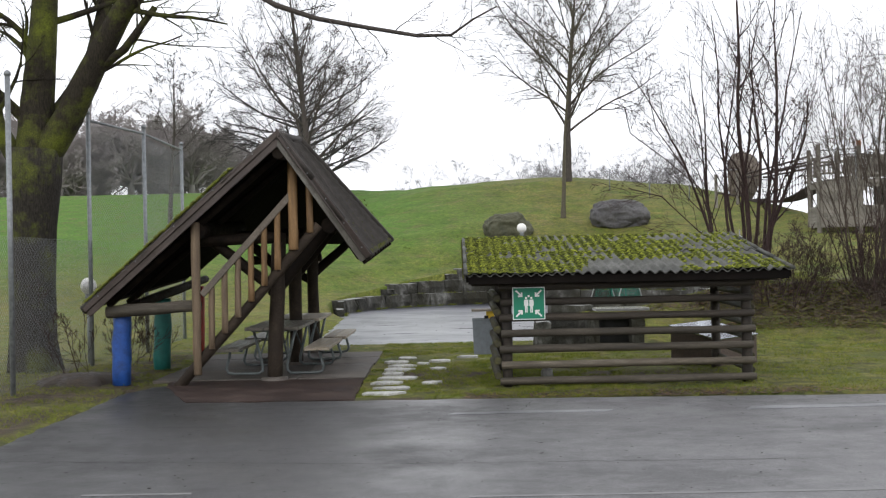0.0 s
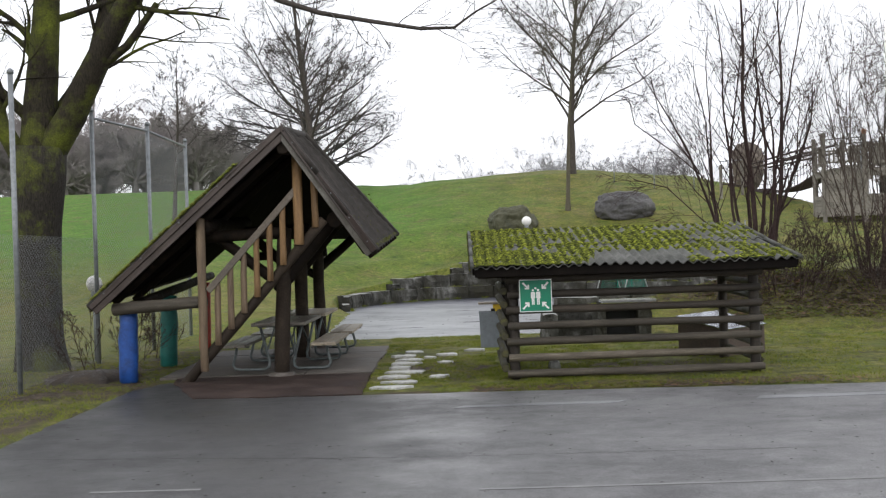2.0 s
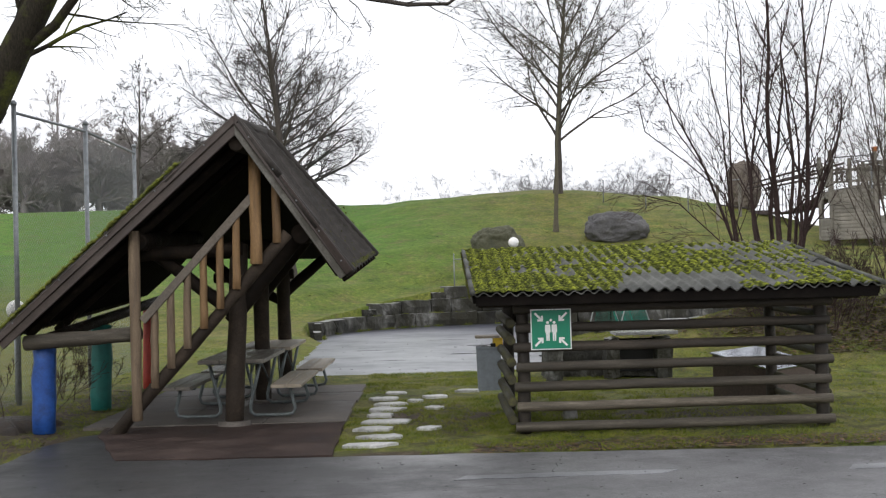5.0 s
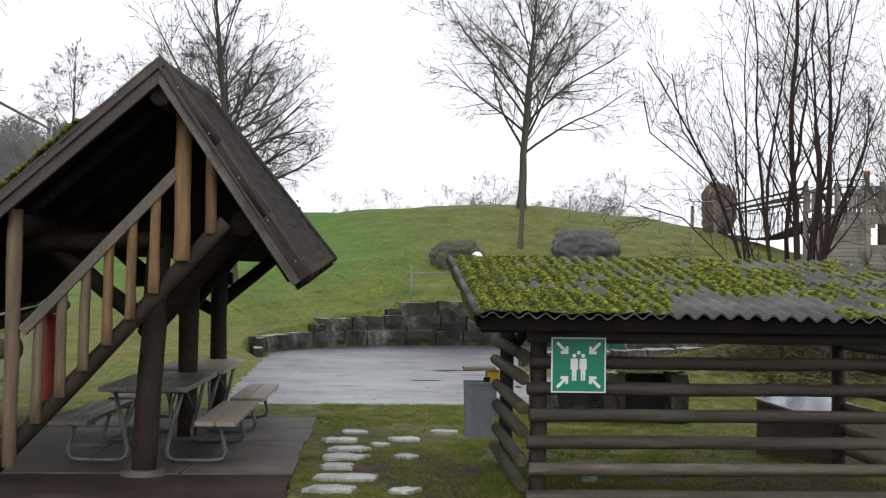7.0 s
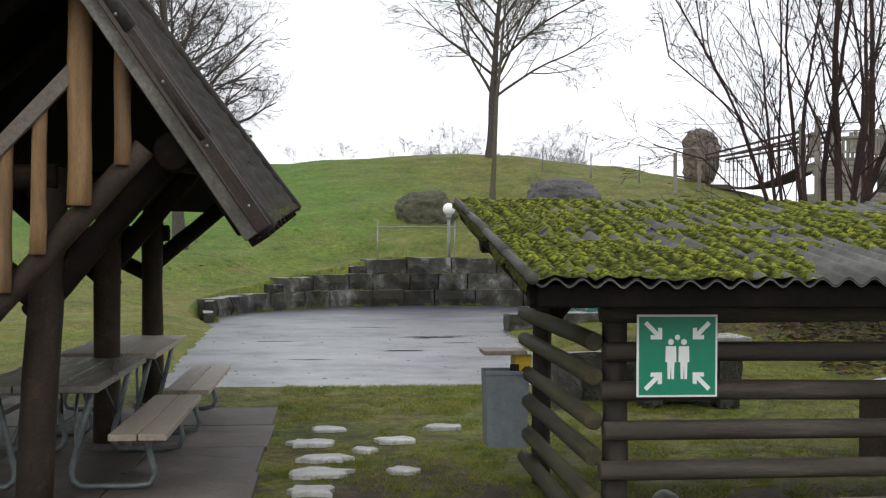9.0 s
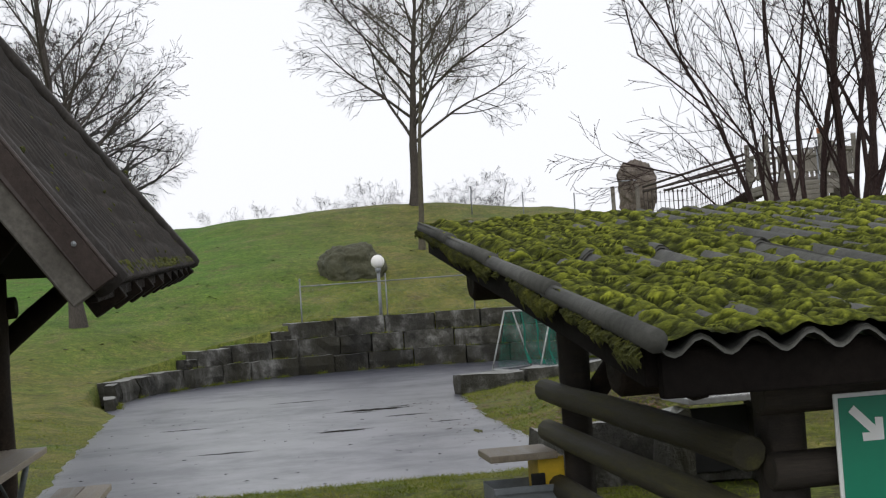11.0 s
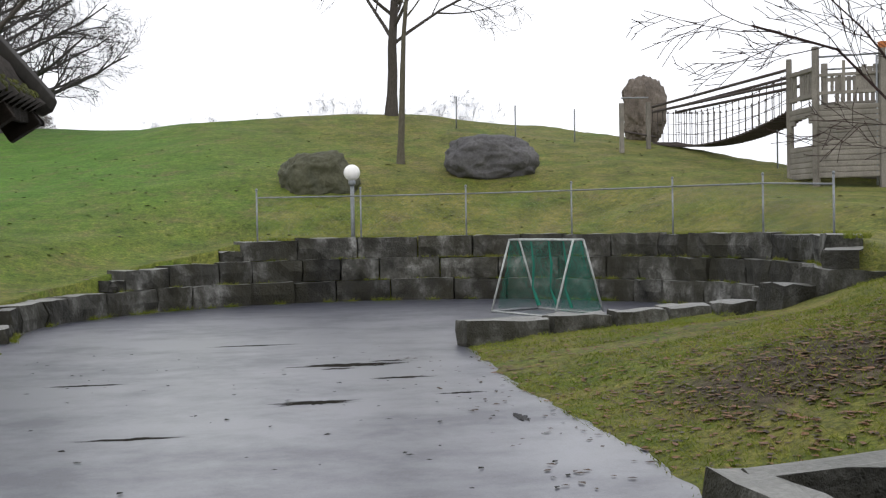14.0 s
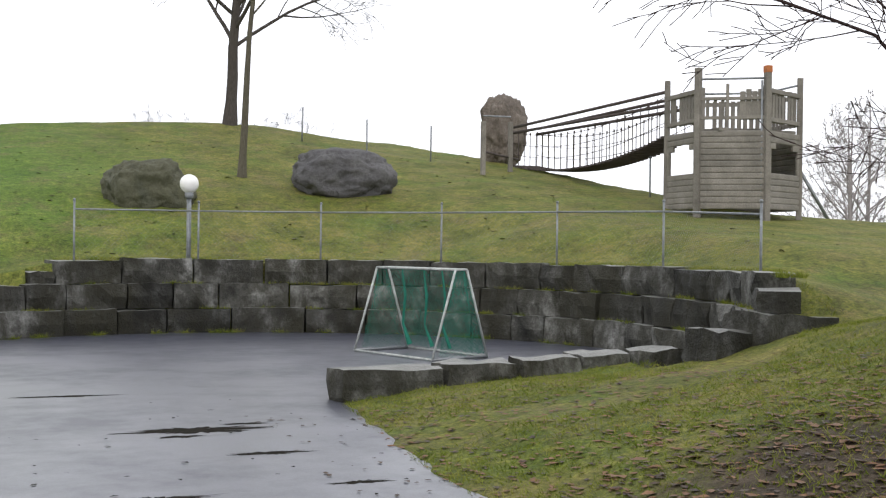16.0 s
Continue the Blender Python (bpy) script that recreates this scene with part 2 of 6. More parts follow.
def make_moss_roof():
    """Weathered fibre cement, grey sheet under thick patches of moss."""
    m, nt, b = nodes_of("fibre_cement")
    big = noise_tex(nt, 1.4, 5, 0.7)
    fine = noise_tex(nt, 30, 5, 0.75)
    c = ramp(nt, big.outputs[0], [(0.3, (0.026, 0.028, 0.021)), (0.5, (0.070, 0.071, 0.061)), (0.7, (0.145, 0.146, 0.132))])
    g = ramp(nt, fine.outputs[0], [(0.3, grey(0.6)), (0.7, grey(1.3))])
    cc = mixed(nt, 0.8, c.outputs[0], g.outputs[0], "MULTIPLY")
    nt.links.new(cc, b.inputs["Base Color"])
    b.inputs["Roughness"].default_value = 0.8
    bumped(nt, b, fine.outputs[0], 0.5, 0.01)
    return m


def plain(name, colour, rough=0.6, metal=0.0, scale=12.0, vary=0.18, bump=0.1):
    m, nt, b = nodes_of(name)
    n = noise_tex(nt, scale, 5, 0.7)
    g = ramp(nt, n.outputs[0], [(0.3, grey(1 - vary)), (0.7, grey(1 + vary))])
    c = mixed(nt, 1.0, colour, g.outputs[0], "MULTIPLY")
    nt.links.new(c, b.inputs["Base Color"])
    b.inputs["Roughness"].default_value = rough
    b.inputs["Metallic"].default_value = metal
    bumped(nt, b, n.outputs[0], bump, 0.004)
    return m


def bark(name, dark, light, moss=0.0, grain=(9, 9, 1.6)):
    m, nt, b = nodes_of(name)
    n = noise_tex(nt, 6.0, 6, 0.7, grain)
    f = noise_tex(nt, 40.0, 4, 0.7)
    c = ramp(nt, n.outputs[0], [(0.32, dark), (0.68, light)]).outputs[0]
    if moss:
        mo = noise_tex(nt, 1.6, 5, 0.7)
        mf = ramp(nt, mo.outputs[0], [(0.62 - 0.3 * moss, grey(0.0)), (0.86 - 0.2 * moss, grey(0.9))])
        mc = ramp(nt, f.outputs[0], [(0.3, (0.07, 0.09, 0.012)), (0.7, (0.22, 0.255, 0.03))])
        c = mixed(nt, mf.outputs[0], c, mc.outputs[0])
    nt.links.new(c, b.inputs["Base Color"])
    b.inputs["Roughness"].default_value = 0.9
    b.inputs["Specular IOR Level"].default_value = 0.2
    bumped(nt, b, n.outputs[0], 0.7, 0.03)
    return m


GRASS = make_grass()
BLADE = make_blade()
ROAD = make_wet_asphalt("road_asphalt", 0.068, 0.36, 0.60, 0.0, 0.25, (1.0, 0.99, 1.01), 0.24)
COURT = make_wet_asphalt("court_asphalt", 0.054, 0.34, 0.44, 1.0, 0.06, (0.86, 0.92, 1.34), 0.16)
CONCRETE = surface("weathered_concrete", (0.040, 0.034, 0.029), (0.096, 0.084, 0.073), (0.185, 0.166, 0.148), 1.4, 50, (0.5, 0.85), 0.3, per_object=0.15, spec=0.3)
RUBBER = surface("dark_red_matting", (0.017, 0.013, 0.011), (0.040, 0.027, 0.023), (0.078, 0.056, 0.047), 1.5, 60, (0.6, 0.9), 0.4, spec=0.15)
FLAG = surface("pale_flagstone", (0.20, 0.20, 0.185), (0.42, 0.42, 0.405), (0.62, 0.62, 0.61), 5, 60, (0.3, 0.6), 0.6, per_object=0.2)
STONE = surface("grey_quarry_stone", (0.014, 0.014, 0.011), (0.068, 0.067, 0.058), (0.25, 0.25, 0.235), 2.2, 26, (0.6, 0.9), 1.0, (1.0, 1.0, 0.85), per_object=0.6, spread=0.19, dist=0.05, spec=0.3, stain=(0.028, 0.026, 0.014))
STONE_TOP = surface("pale_stone_top", (0.05, 0.055, 0.038), (0.17, 0.17, 0.155), (0.34, 0.34, 0.32), 2.0, 30, (0.3, 0.7), 0.5, per_object=0.2)
BOULDER = surface("dark_boulder", (0.055, 0.053, 0.055), (0.10, 0.097, 0.10), (0.17, 0.165, 0.165), 1.6, 16, (0.7, 0.95), 0.8, dist=0.05)
BOULDER_MOSSY = surface("mossy_dark_boulder", (0.05, 0.055, 0.035), (0.085, 0.085, 0.05), (0.12, 0.12, 0.085), 1.6, 16, (0.7, 0.95), 0.8, dist=0.05)
STONE_BROWN = surface("brown_standing_stone", (0.085, 0.069, 0.056), (0.165, 0.137, 0.112), (0.27, 0.235, 0.20), 1.8, 16, (0.7, 0.95), 0.9, dist=0.05)
# near black that paints in the shade under the roofs
SHADE_BLACK = surface("shade_black_board", (0.004, 0.0035, 0.003), (0.008, 0.0065, 0.0055), (0.016, 0.013, 0.011), 3, 50, (0.8, 0.98), 0.3, spec=0.1)
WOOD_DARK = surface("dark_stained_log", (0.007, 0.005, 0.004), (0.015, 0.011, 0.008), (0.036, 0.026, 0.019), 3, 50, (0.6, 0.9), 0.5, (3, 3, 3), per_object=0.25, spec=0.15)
WOOD_RAIL_DARK = surface("dark_rail_log", (0.014, 0.011, 0.008), (0.034, 0.027, 0.020), (0.085, 0.070, 0.054), 2.5, 40, (0.6, 0.9), 0.5, (0.5, 6, 6), per_object=0.3)
WOOD_RAIL = surface("weathered_rail_log", (0.030, 0.025, 0.017), (0.088, 0.074, 0.055), (0.20, 0.175, 0.138), 2.5, 40, (0.6, 0.9), 0.5, (0.5, 6, 6), per_object=0.45)
WOOD_SIDE = surface("mossy_rail_log", (0.014, 0.012, 0.008), (0.040, 0.036, 0.017), (0.095, 0.092, 0.030), 2.5, 40, (0.6, 0.9), 0.5, (6, 0.5, 6), per_object=0.35)
WOOD_PALE = surface("honey_pine_stick", (0.10, 0.056, 0.022), (0.19, 0.110, 0.046), (0.285, 0.178, 0.085), 3, 45, (0.55, 0.85), 0.4, (6, 6, 0.6), per_object=0.22)
WOOD_STRUT = surface("brown_slanting_log", (0.016, 0.012, 0.009), (0.036, 0.027, 0.020), (0.075, 0.056, 0.04), 3, 45, (0.6, 0.9), 0.5, spec=0.2)
WOOD_STICK = surface("tan_weathered_stick", (0.075, 0.051, 0.031), (0.14, 0.099, 0.062), (0.215, 0.160, 0.105), 3, 45, (0.55, 0.85), 0.4, (6, 6, 0.6), per_object=0.15)
WOOD_GREY_DARK = surface("grey_brown_rail_board", (0.07, 0.058, 0.046), (0.13, 0.108, 0.085), (0.20, 0.17, 0.14), 3, 45, (0.6, 0.9), 0.4)
WOOD_GREY = surface("grey_weathered_timber", (0.12, 0.11, 0.092), (0.205, 0.188, 0.16), (0.29, 0.27, 0.238), 2.5, 45, (0.6, 0.9), 0.4, per_object=0.12)
BENCH = surface("weathered_bench_board", (0.20, 0.165, 0.12), (0.31, 0.265, 0.20), (0.42, 0.37, 0.29), 2.5, 50, (0.35, 0.7), 0.35, (8, 0.7, 8), per_object=0.2)
TABLETOP = surface("dark_wet_table_board", (0.10, 0.09, 0.072), (0.165, 0.148, 0.122), (0.24, 0.218, 0.182), 2.5, 50, (0.25, 0.6), 0.35, (8, 0.7, 8), per_object=0.2)
BARGE = surface("weathered_barge_board", (0.09, 0.083, 0.07), (0.16, 0.15, 0.13), (0.25, 0.24, 0.21), 2.5, 40, (0.6, 0.9), 0.4, per_object=0.15)
VERGE = surface("dark_brown_bent_sheet", (0.035, 0.026, 0.023), (0.062, 0.046, 0.040), (0.10, 0.08, 0.07), 3, 45, (0.45, 0.7), 0.3)
SHELTER_SHEET = surface("brown_fibre_cement_sheet", (0.020, 0.017, 0.015), (0.045, 0.039, 0.034), (0.10, 0.088, 0.08), 2.2, 30, (0.65, 0.9), 0.6, spec=0.3)
HUT_SHEET = make_moss_roof()
MOSS = make_moss()
MOSS_EDGE = surface("verge_moss", (0.06, 0.07, 0.012), (0.15, 0.165, 0.022), (0.25, 0.27, 0.04), 9, 60, (0.85, 1.0), 0.9, dist=0.02)
MOSS_DARK = surface("dark_roof_moss", (0.028, 0.034, 0.006), (0.07, 0.078, 0.011), (0.165, 0.17, 0.02), 9, 60, (0.85, 1.0), 0.9, dist=0.02)
STEEL = plain("galvanised_steel", (0.24, 0.255, 0.265), 0.5, 0.5, vary=0.3)
STEEL_DULL = plain("dull_wet_galvanised_tube", (0.135, 0.155, 0.155), 0.5, 0.4, vary=0.35)
BIN_GREY = plain("grey_sheet_steel", (0.19, 0.215, 0.235), 0.5, 0.3)
YELLOW = plain("yellow_lacquer", (0.62, 0.42, 0.02), 0.5)
GLOBE = plain("white_opal_globe", (0.86, 0.85, 0.82), 0.35, vary=0.06)
SIGN_GREEN = plain("sign_green", (0.0, 0.21, 0.115), 0.4, vary=0.05)
SIGN_WHITE = plain("sign_white", (0.8, 0.82, 0.8), 0.4, vary=0.04)
NET = plain("green_netting", (0.01, 0.17, 0.115), 0.8)
BLACK = plain("matt_black", (0.012, 0.012, 0.012), 0.9)
ROPE = plain("dark_rope", (0.07, 0.055, 0.05), 0.9)
BLUE_PAINT = plain("blue_paint", (0.012, 0.065, 0.27), 0.5, scale=7, vary=0.45)
GREEN_PAINT = plain("teal_green_paint", (0.008, 0.12, 0.10), 0.55)
RED_PAINT = plain("red_paint", (0.30, 0.03, 0.02), 0.55)
ORANGE_PAINT = plain("orange_paint", (0.42, 0.13, 0.03), 0.6)
WET_LID = plain("wet_sheet_metal", (0.42, 0.45, 0.50), 0.16, 0.9, scale=3.0, vary=0.2, bump=0.05)
RUST = surface("brown_box_board", (0.055, 0.04, 0.03), (0.09, 0.065, 0.05), (0.13, 0.10, 0.08), 2, 40, (0.6, 0.9), 0.4)
MUD = surface("wet_leafy_mud", (0.016, 0.012, 0.009), (0.05, 0.037, 0.027), (0.125, 0.098, 0.07), 6, 38, (0.4, 0.85), 1.0, dist=0.05)
LEAF = surface("fallen_leaf", (0.10, 0.05, 0.025), (0.17, 0.085, 0.04), (0.26, 0.15, 0.08), 5, 40, (0.6, 0.9), 0.2)
BARK_BIG = bark("mossy_maple_bark", (0.014, 0.012, 0.009), (0.05, 0.042, 0.03), 0.62)
BARK_BOLE = bark("dark_maple_bark", (0.014, 0.012, 0.010), (0.052, 0.046, 0.038), 0.40)
BARK_MID = bark("grey_brown_bark", (0.050, 0.043, 0.039), (0.115, 0.100, 0.088))
BARK_PALE = bark("pale_olive_bark", (0.075, 0.068, 0.048), (0.15, 0.135, 0.10))
BARK_THICKET = bark("pale_brown_shoots", (0.07, 0.054, 0.045), (0.15, 0.122, 0.102))
BARK_DOME = bark("dark_grey_bark", (0.055, 0.050, 0.050), (0.11, 0.10, 0.10))
BARK_SHRUB = bark("reddish_shrub_bark", (0.030, 0.019, 0.019), (0.085, 0.058, 0.052))
# distance haze is mixed into these two bark colours
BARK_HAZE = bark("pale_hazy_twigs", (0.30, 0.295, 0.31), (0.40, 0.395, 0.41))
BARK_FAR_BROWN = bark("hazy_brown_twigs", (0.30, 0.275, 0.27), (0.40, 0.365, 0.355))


# ---- mesh helpers ----
def mesh_object(name, verts, faces, material, parent=None, smooth=False, label=""):
    me = bpy.data.meshes.new(name)
    me.from_pydata([tuple(v) for v in verts], [], [tuple(f) for f in faces])
    me.materials.append(material)
    if smooth:
        me.polygons.foreach_set("use_smooth", [True] * len(me.polygons))
    ob = new(name, me)
    if parent:
        ob.parent = parent
    if label:
        ob["label"] = label
    return ob


def part(name, bm, material, parent=None, label="", smooth=False):
    """Links a bmesh as one mesh object, under a thing or a part."""
    me = bpy.data.meshes.new(name)
    bm.to_mesh(me)
    bm.free()
    me.materials.append(material)
    if smooth:
        me.polygons.foreach_set("use_smooth", [True] * len(me.polygons))
    ob = new(name, me)
    if parent:
        ob.parent = parent
    if label:
        ob["label"] = label
    return ob


def thing(name, label, category, group="", kind="", at=(0, 0, 0), turn=0.0):
    ob = new(name)
    ob.empty_display_size = 0.1
    ob.matrix_basis = pose(*at, 0, 0, turn)
    return tagged(ob, label, category, group, kind)


def box_bm(size, at=(0, 0, 0), bevel=0.0, turn=None, bm=None):
    bm = bm or bmesh.new()
    m = Matrix.Translation(at)
    if turn is not None:
        m = m @ turn
    r = bmesh.ops.create_cube(bm, size=1.0, matrix=m @ Matrix.Diagonal((*size, 1)))
    if bevel:
        edges = {e for v in r["verts"] for e in v.link_edges}
        bmesh.ops.bevel(bm, geom=list(edges), offset=bevel, segments=2, affect="EDGES", profile=0.6)
    return bm


def tube(points, radii, sides=8, caps=True, wob=0.0, seed=0):
    """Vertices and faces of a tapered tube along a line of points."""
    rng = random.Random(seed)
    pts = [Vector(p) for p in points]
    if not isinstance(radii, (list, tuple)):
        radii = [radii] * len(pts)
    verts, faces = [], []
    last = None
    for i, p in enumerate(pts):
        d = (pts[min(i + 1, len(pts) - 1)] - pts[max(i - 1, 0)]).normalized()
        if last is None:
            u = d.orthogonal().normalized()
        else:
            u = (last - d * last.dot(d)).normalized()
        last = u
        v = d.cross(u)
        for k in range(sides):
            a = 2 * math.pi * k / sides
            r = radii[i] * (1 + wob * rng.uniform(-1, 1))
            verts.append(p + (u * math.cos(a) + v * math.sin(a)) * r)
    n = len(pts)
    for i in range(n - 1):
        for k in range(sides):
            a, b = i * sides + k, i * sides + (k + 1) % sides
            faces.append((a, b, b + sides, a + sides))
    if caps:
        faces.append(tuple(reversed(range(sides))))
        faces.append(tuple(range((n - 1) * sides, n * sides)))
    return verts, faces


def joined(pieces):
    verts, faces = [], []
    for v, f in pieces:
        o = len(verts)
        verts += list(v)
        faces += [tuple(i + o for i in q) for q in f]
    return verts, faces


def log_part(name, a, b, r, material, parent=None, label="", seed=0, sides=12, r2=None, segs=5):
    """A round timber with slight bends, knots in its outline and a chamfered end."""
    rng = random.Random(seed)
    a, b = Vector(a), Vector(b)
    r2 = r2 or r
    d = (b - a).normalized()
    pts, rad = [a, a + d * r * 0.12], [r * 0.86, r]
    for i in range(1, segs):
        f = i / segs
        w = Vector((rng.uniform(-1, 1), rng.uniform(-1, 1), rng.uniform(-1, 1))) * r * 0.08
        pts.append(a.lerp(b, f) + w)
        rad.append((r + (r2 - r) * f) * rng.uniform(0.95, 1.06))
    pts += [b - d * r2 * 0.12, b]
    rad += [r2, r2 * 0.86]
    v, f = tube(pts, rad, sides, True, 0.02, seed)
    ob = mesh_object(name, v, f, material, parent, True, label)
    for p in ob.data.polygons[-2:]:
        p.use_smooth = False
    return ob


def plank(name, size, at, material, parent=None, turn=None, label="", bevel=0.006):
    return part(name, box_bm(size, at, bevel, turn), material, parent, label)


def smoothstep(a, b, x):
    t = np.clip((x - a) / (b - a), 0, 1)
    return t * t * (3 - 2 * t)


# ---- ground ----
CX, CY, R1 = 2.6, 33.1, 5.65     # the round play court's centre and radius


def in_court(x, y):
    left = np.interp(y, [20.9, 24.2, 32.0], [-2.40, -2.60, -2.86])
    right = np.interp(y, [20.9, 22.5, 26.0, 30.0], [2.1, 2.33, 2.35, 2.7])
    lower = (y > 21.1) & (y < 32.5) & (x > left) & (x < right)
    disc = ((x - CX) ** 2 + (y - CY) ** 2 < (R1 + 0.3) ** 2) & (y > np.where(x < 6.2, 29.75 + 0.08 * (x - 2.6), 29.5))
    return lower | disc


def height(x, y):
    x, y = np.asarray(x, float), np.asarray(y, float)
    mid = np.interp(y, [20, 33, 38.5, 40, 43.5, 46, 52.5, 57, 64, 90, 200, 700], [0, 0.35, 1.2, 1.34, 2.55, 3.2, 4.95, 5.4, 5.1, 3, 0, 0])
    west = np.interp(y, [18, 24, 31, 34, 40, 50, 60, 75, 100, 220, 700], [0, 0.06, 0.28, 0.62, 1.5, 3.3, 5.15, 6.0, 5.6, 4, 4])
    east = np.interp(y, [19.6, 21.0, 23.5, 30, 40, 48.8, 55.4, 63, 200, 700], [0, 0.25, 0.95, 1.25, 2.23, 3.82, 4.9, 4.0, 0, 0])
    mid = mid * (1 - 0.05 * smoothstep(5.0, -1.0, x) * smoothstep(44, 56, y))
    w = smoothstep(0.5, -6.0, x)
    e = smoothstep(6.0, 10.5, x + np.clip((34 - y) * 0.6, 0, 9))
    z = mid * (1 - w) * (1 - e) + west * w * (1 - e) + east * e
    # the bank east of the court's mouth climbs away from the asphalt
    steep = np.interp(y, [21, 23.5, 25.5, 27.5, 29.4, 31], [0.27, 0.27, 0.20, 0.13, 0.075, 0.075])
    ramp_e = np.clip((x - 2.40) * steep, 0, 9) + 0.22 * smoothstep(6.2, 7.8, x) * smoothstep(25, 28, y)
    near = smoothstep(33.5, 29.5, y)
    z = np.where(x > 2.0, z * (1 - near) + np.minimum(ramp_e, np.interp(y, [19.6, 21.0, 23.5, 30, 40], [0, 0.25, 0.95, 1.28, 1.4])) * near, z)
    left = np.interp(y, [20.9, 24.2, 32.0], [-2.40, -2.60, -2.86])
    z = np.where((y > 19) & (y < 33) & (x < 0), z * np.clip((left - x) / 1.2, 0, 1), z)
    inner = smoothstep(-3.3, -2.3, x) * smoothstep(3.6, 2.2, x) * smoothstep(32.0, 30.0, y)
    z = z * (1 - inner)
    # the hill drops away behind the line from the standing stone to the tower
    over = np.clip(x - (15.1 - 0.273 * (y - 40)), 0, 40) * smoothstep(39.5, 43.5, y)
    z = z - 0.32 * over
    # retaining wall: the earth behind it is level with its crown
    r = np.hypot(x - CX, y - CY)
    ang = np.degrees(np.arctan2(y - CY, x - CX))
    near_wall = smoothstep(R1 + 2.6, R1 + 0.7, r) * (r > R1 + 0.3) * np.where(ang < -165, 1.0, smoothstep(-37, -25, ang))
    crown = np.interp(np.where(ang < -90, ang + 360, ang), [-43, 112, 122, 143, 150, 195], [1.19, 1.19, 0.95, 0.66, 0.54, 0.26])
    z = z * (1 - near_wall) + crown * near_wall
    z = np.where(in_court(x, y) & (y > 29.45) & ((x < 2.5) | (y > 29.75) | (x > 6.2)), -0.06, z)
    z = np.where((r > R1 - 0.6) & (r < R1 + 0.42) & (y > np.where(x < 6.2, 29.75 + 0.08 * (x - 2.6), 29.5)) & ((ang > -41) | (ang < -165)), -0.06, z)
    # lawn laps over the mouth of the court
    rt_ = np.interp(y, [20.9, 22.5, 26.0, 30.0], [2.1, 2.33, 2.35, 2.7])
    sd = np.maximum(np.maximum(left - x, x - rt_), 21.1 - y) + 0.022 * np.sin(5.1 * y + 2 * np.sin(3.3 * x)) + 0.016 * np.sin(11.3 * y + 1.7 * x) + 0.014 * np.sin(13.1 * x + 4.0 * y)
    mouth = (y > 19.5) & (y < 29.9) & (sd < 1.0)
    z = np.where(mouth, np.maximum(z, 0) * smoothstep(0.0, 0.9, sd) - 0.02 + 0.06 * smoothstep(-0.25, 0.3, sd), z)
    z = np.where(((y < 12.35) & (x > -4.05)) | ((y < 14.6) & (x > -3.9) & (x < -1.1)), -0.06, z)
    z = z + np.where(z > -0.05, 0.03 * np.sin(x * 1.7 + 0.6 * np.sin(y * 0.9)) * np.sin(y * 1.3 + x * 0.4) * smoothstep(14, 24, y) * np.where(mouth, smoothstep(0.2, 1.0, sd), 1.0), 0)
    return z


def axis(lo, hi, step, out):
    core = list(np.arange(lo, hi + 1e-6, step))
    a, b, s = [], [], step
    while core[-1] + sum([0]) < out and (not b or b[-1] < out):
        s *= 1.25
        b.append((b[-1] if b else core[-1]) + s)
    s = step
    while not a or a[-1] > -out:
        s *= 1.25
        a.append((a[-1] if a else core[0]) - s)
    return np.array(a[::-1] + core + b)


gx, gy = axis(-12, 18, 0.25, 600), axis(8, 62, 0.25, 900)
gx = np.unique(np.round(np.concatenate([gx, np.arange(-3.6, 3.3, 0.0833)]), 4))
gy = np.unique(np.round(np.concatenate([gy, np.arange(20.2, 31.0, 0.125)]), 4))
GX, GY = np.meshgrid(gx, gy)
GZ = height(GX, GY)
nx, ny = len(gx), len(gy)
idx = np.arange(nx * ny).reshape(ny, nx)
quads = np.stack([idx[:-1, :-1], idx[:-1, 1:], idx[1:, 1:], idx[1:, :-1]], -1).reshape(-1, 4)
ground = mesh_object("ground", np.stack([GX, GY, GZ], -1).reshape(-1, 3).tolist(), quads.tolist(), GRASS, None, True)
tagged(ground, "yellowish winter grass on rolling ground with a hill", "grass", "", "structure")


def sheet(name, outline, z, material, label, category, thick=0.08, kind="structure"):
    bm = bmesh.new()
    top = [bm.verts.new((x, y, z)) for x, y in outline]
    bm.faces.new(top)
    r = bmesh.ops.extrude_face_region(bm, geom=bm.faces[:])
    for v in r["geom"]:
        if isinstance(v, bmesh.types.BMVert):
            v.co.z -= thick
    bmesh.ops.recalc_face_normals(bm, faces=bm.faces[:])
    return tagged(part(name, bm, material), label, category, "", kind)


def ragged(points, amp, step, seed):
    rng = random.Random(seed)
    out = []
    for (x0, y0), (x1, y1) in zip(points, points[1:]):
        n = max(1, int(math.hypot(x1 - x0, y1 - y0) / step))
        for i in range(n):
            f = i / n
            out.append((x0 + (x1 - x0) * f + rng.uniform(-amp, amp), y0 + (y1 - y0) * f + rng.uniform(-amp, amp)))
    return out + [points[-1]]


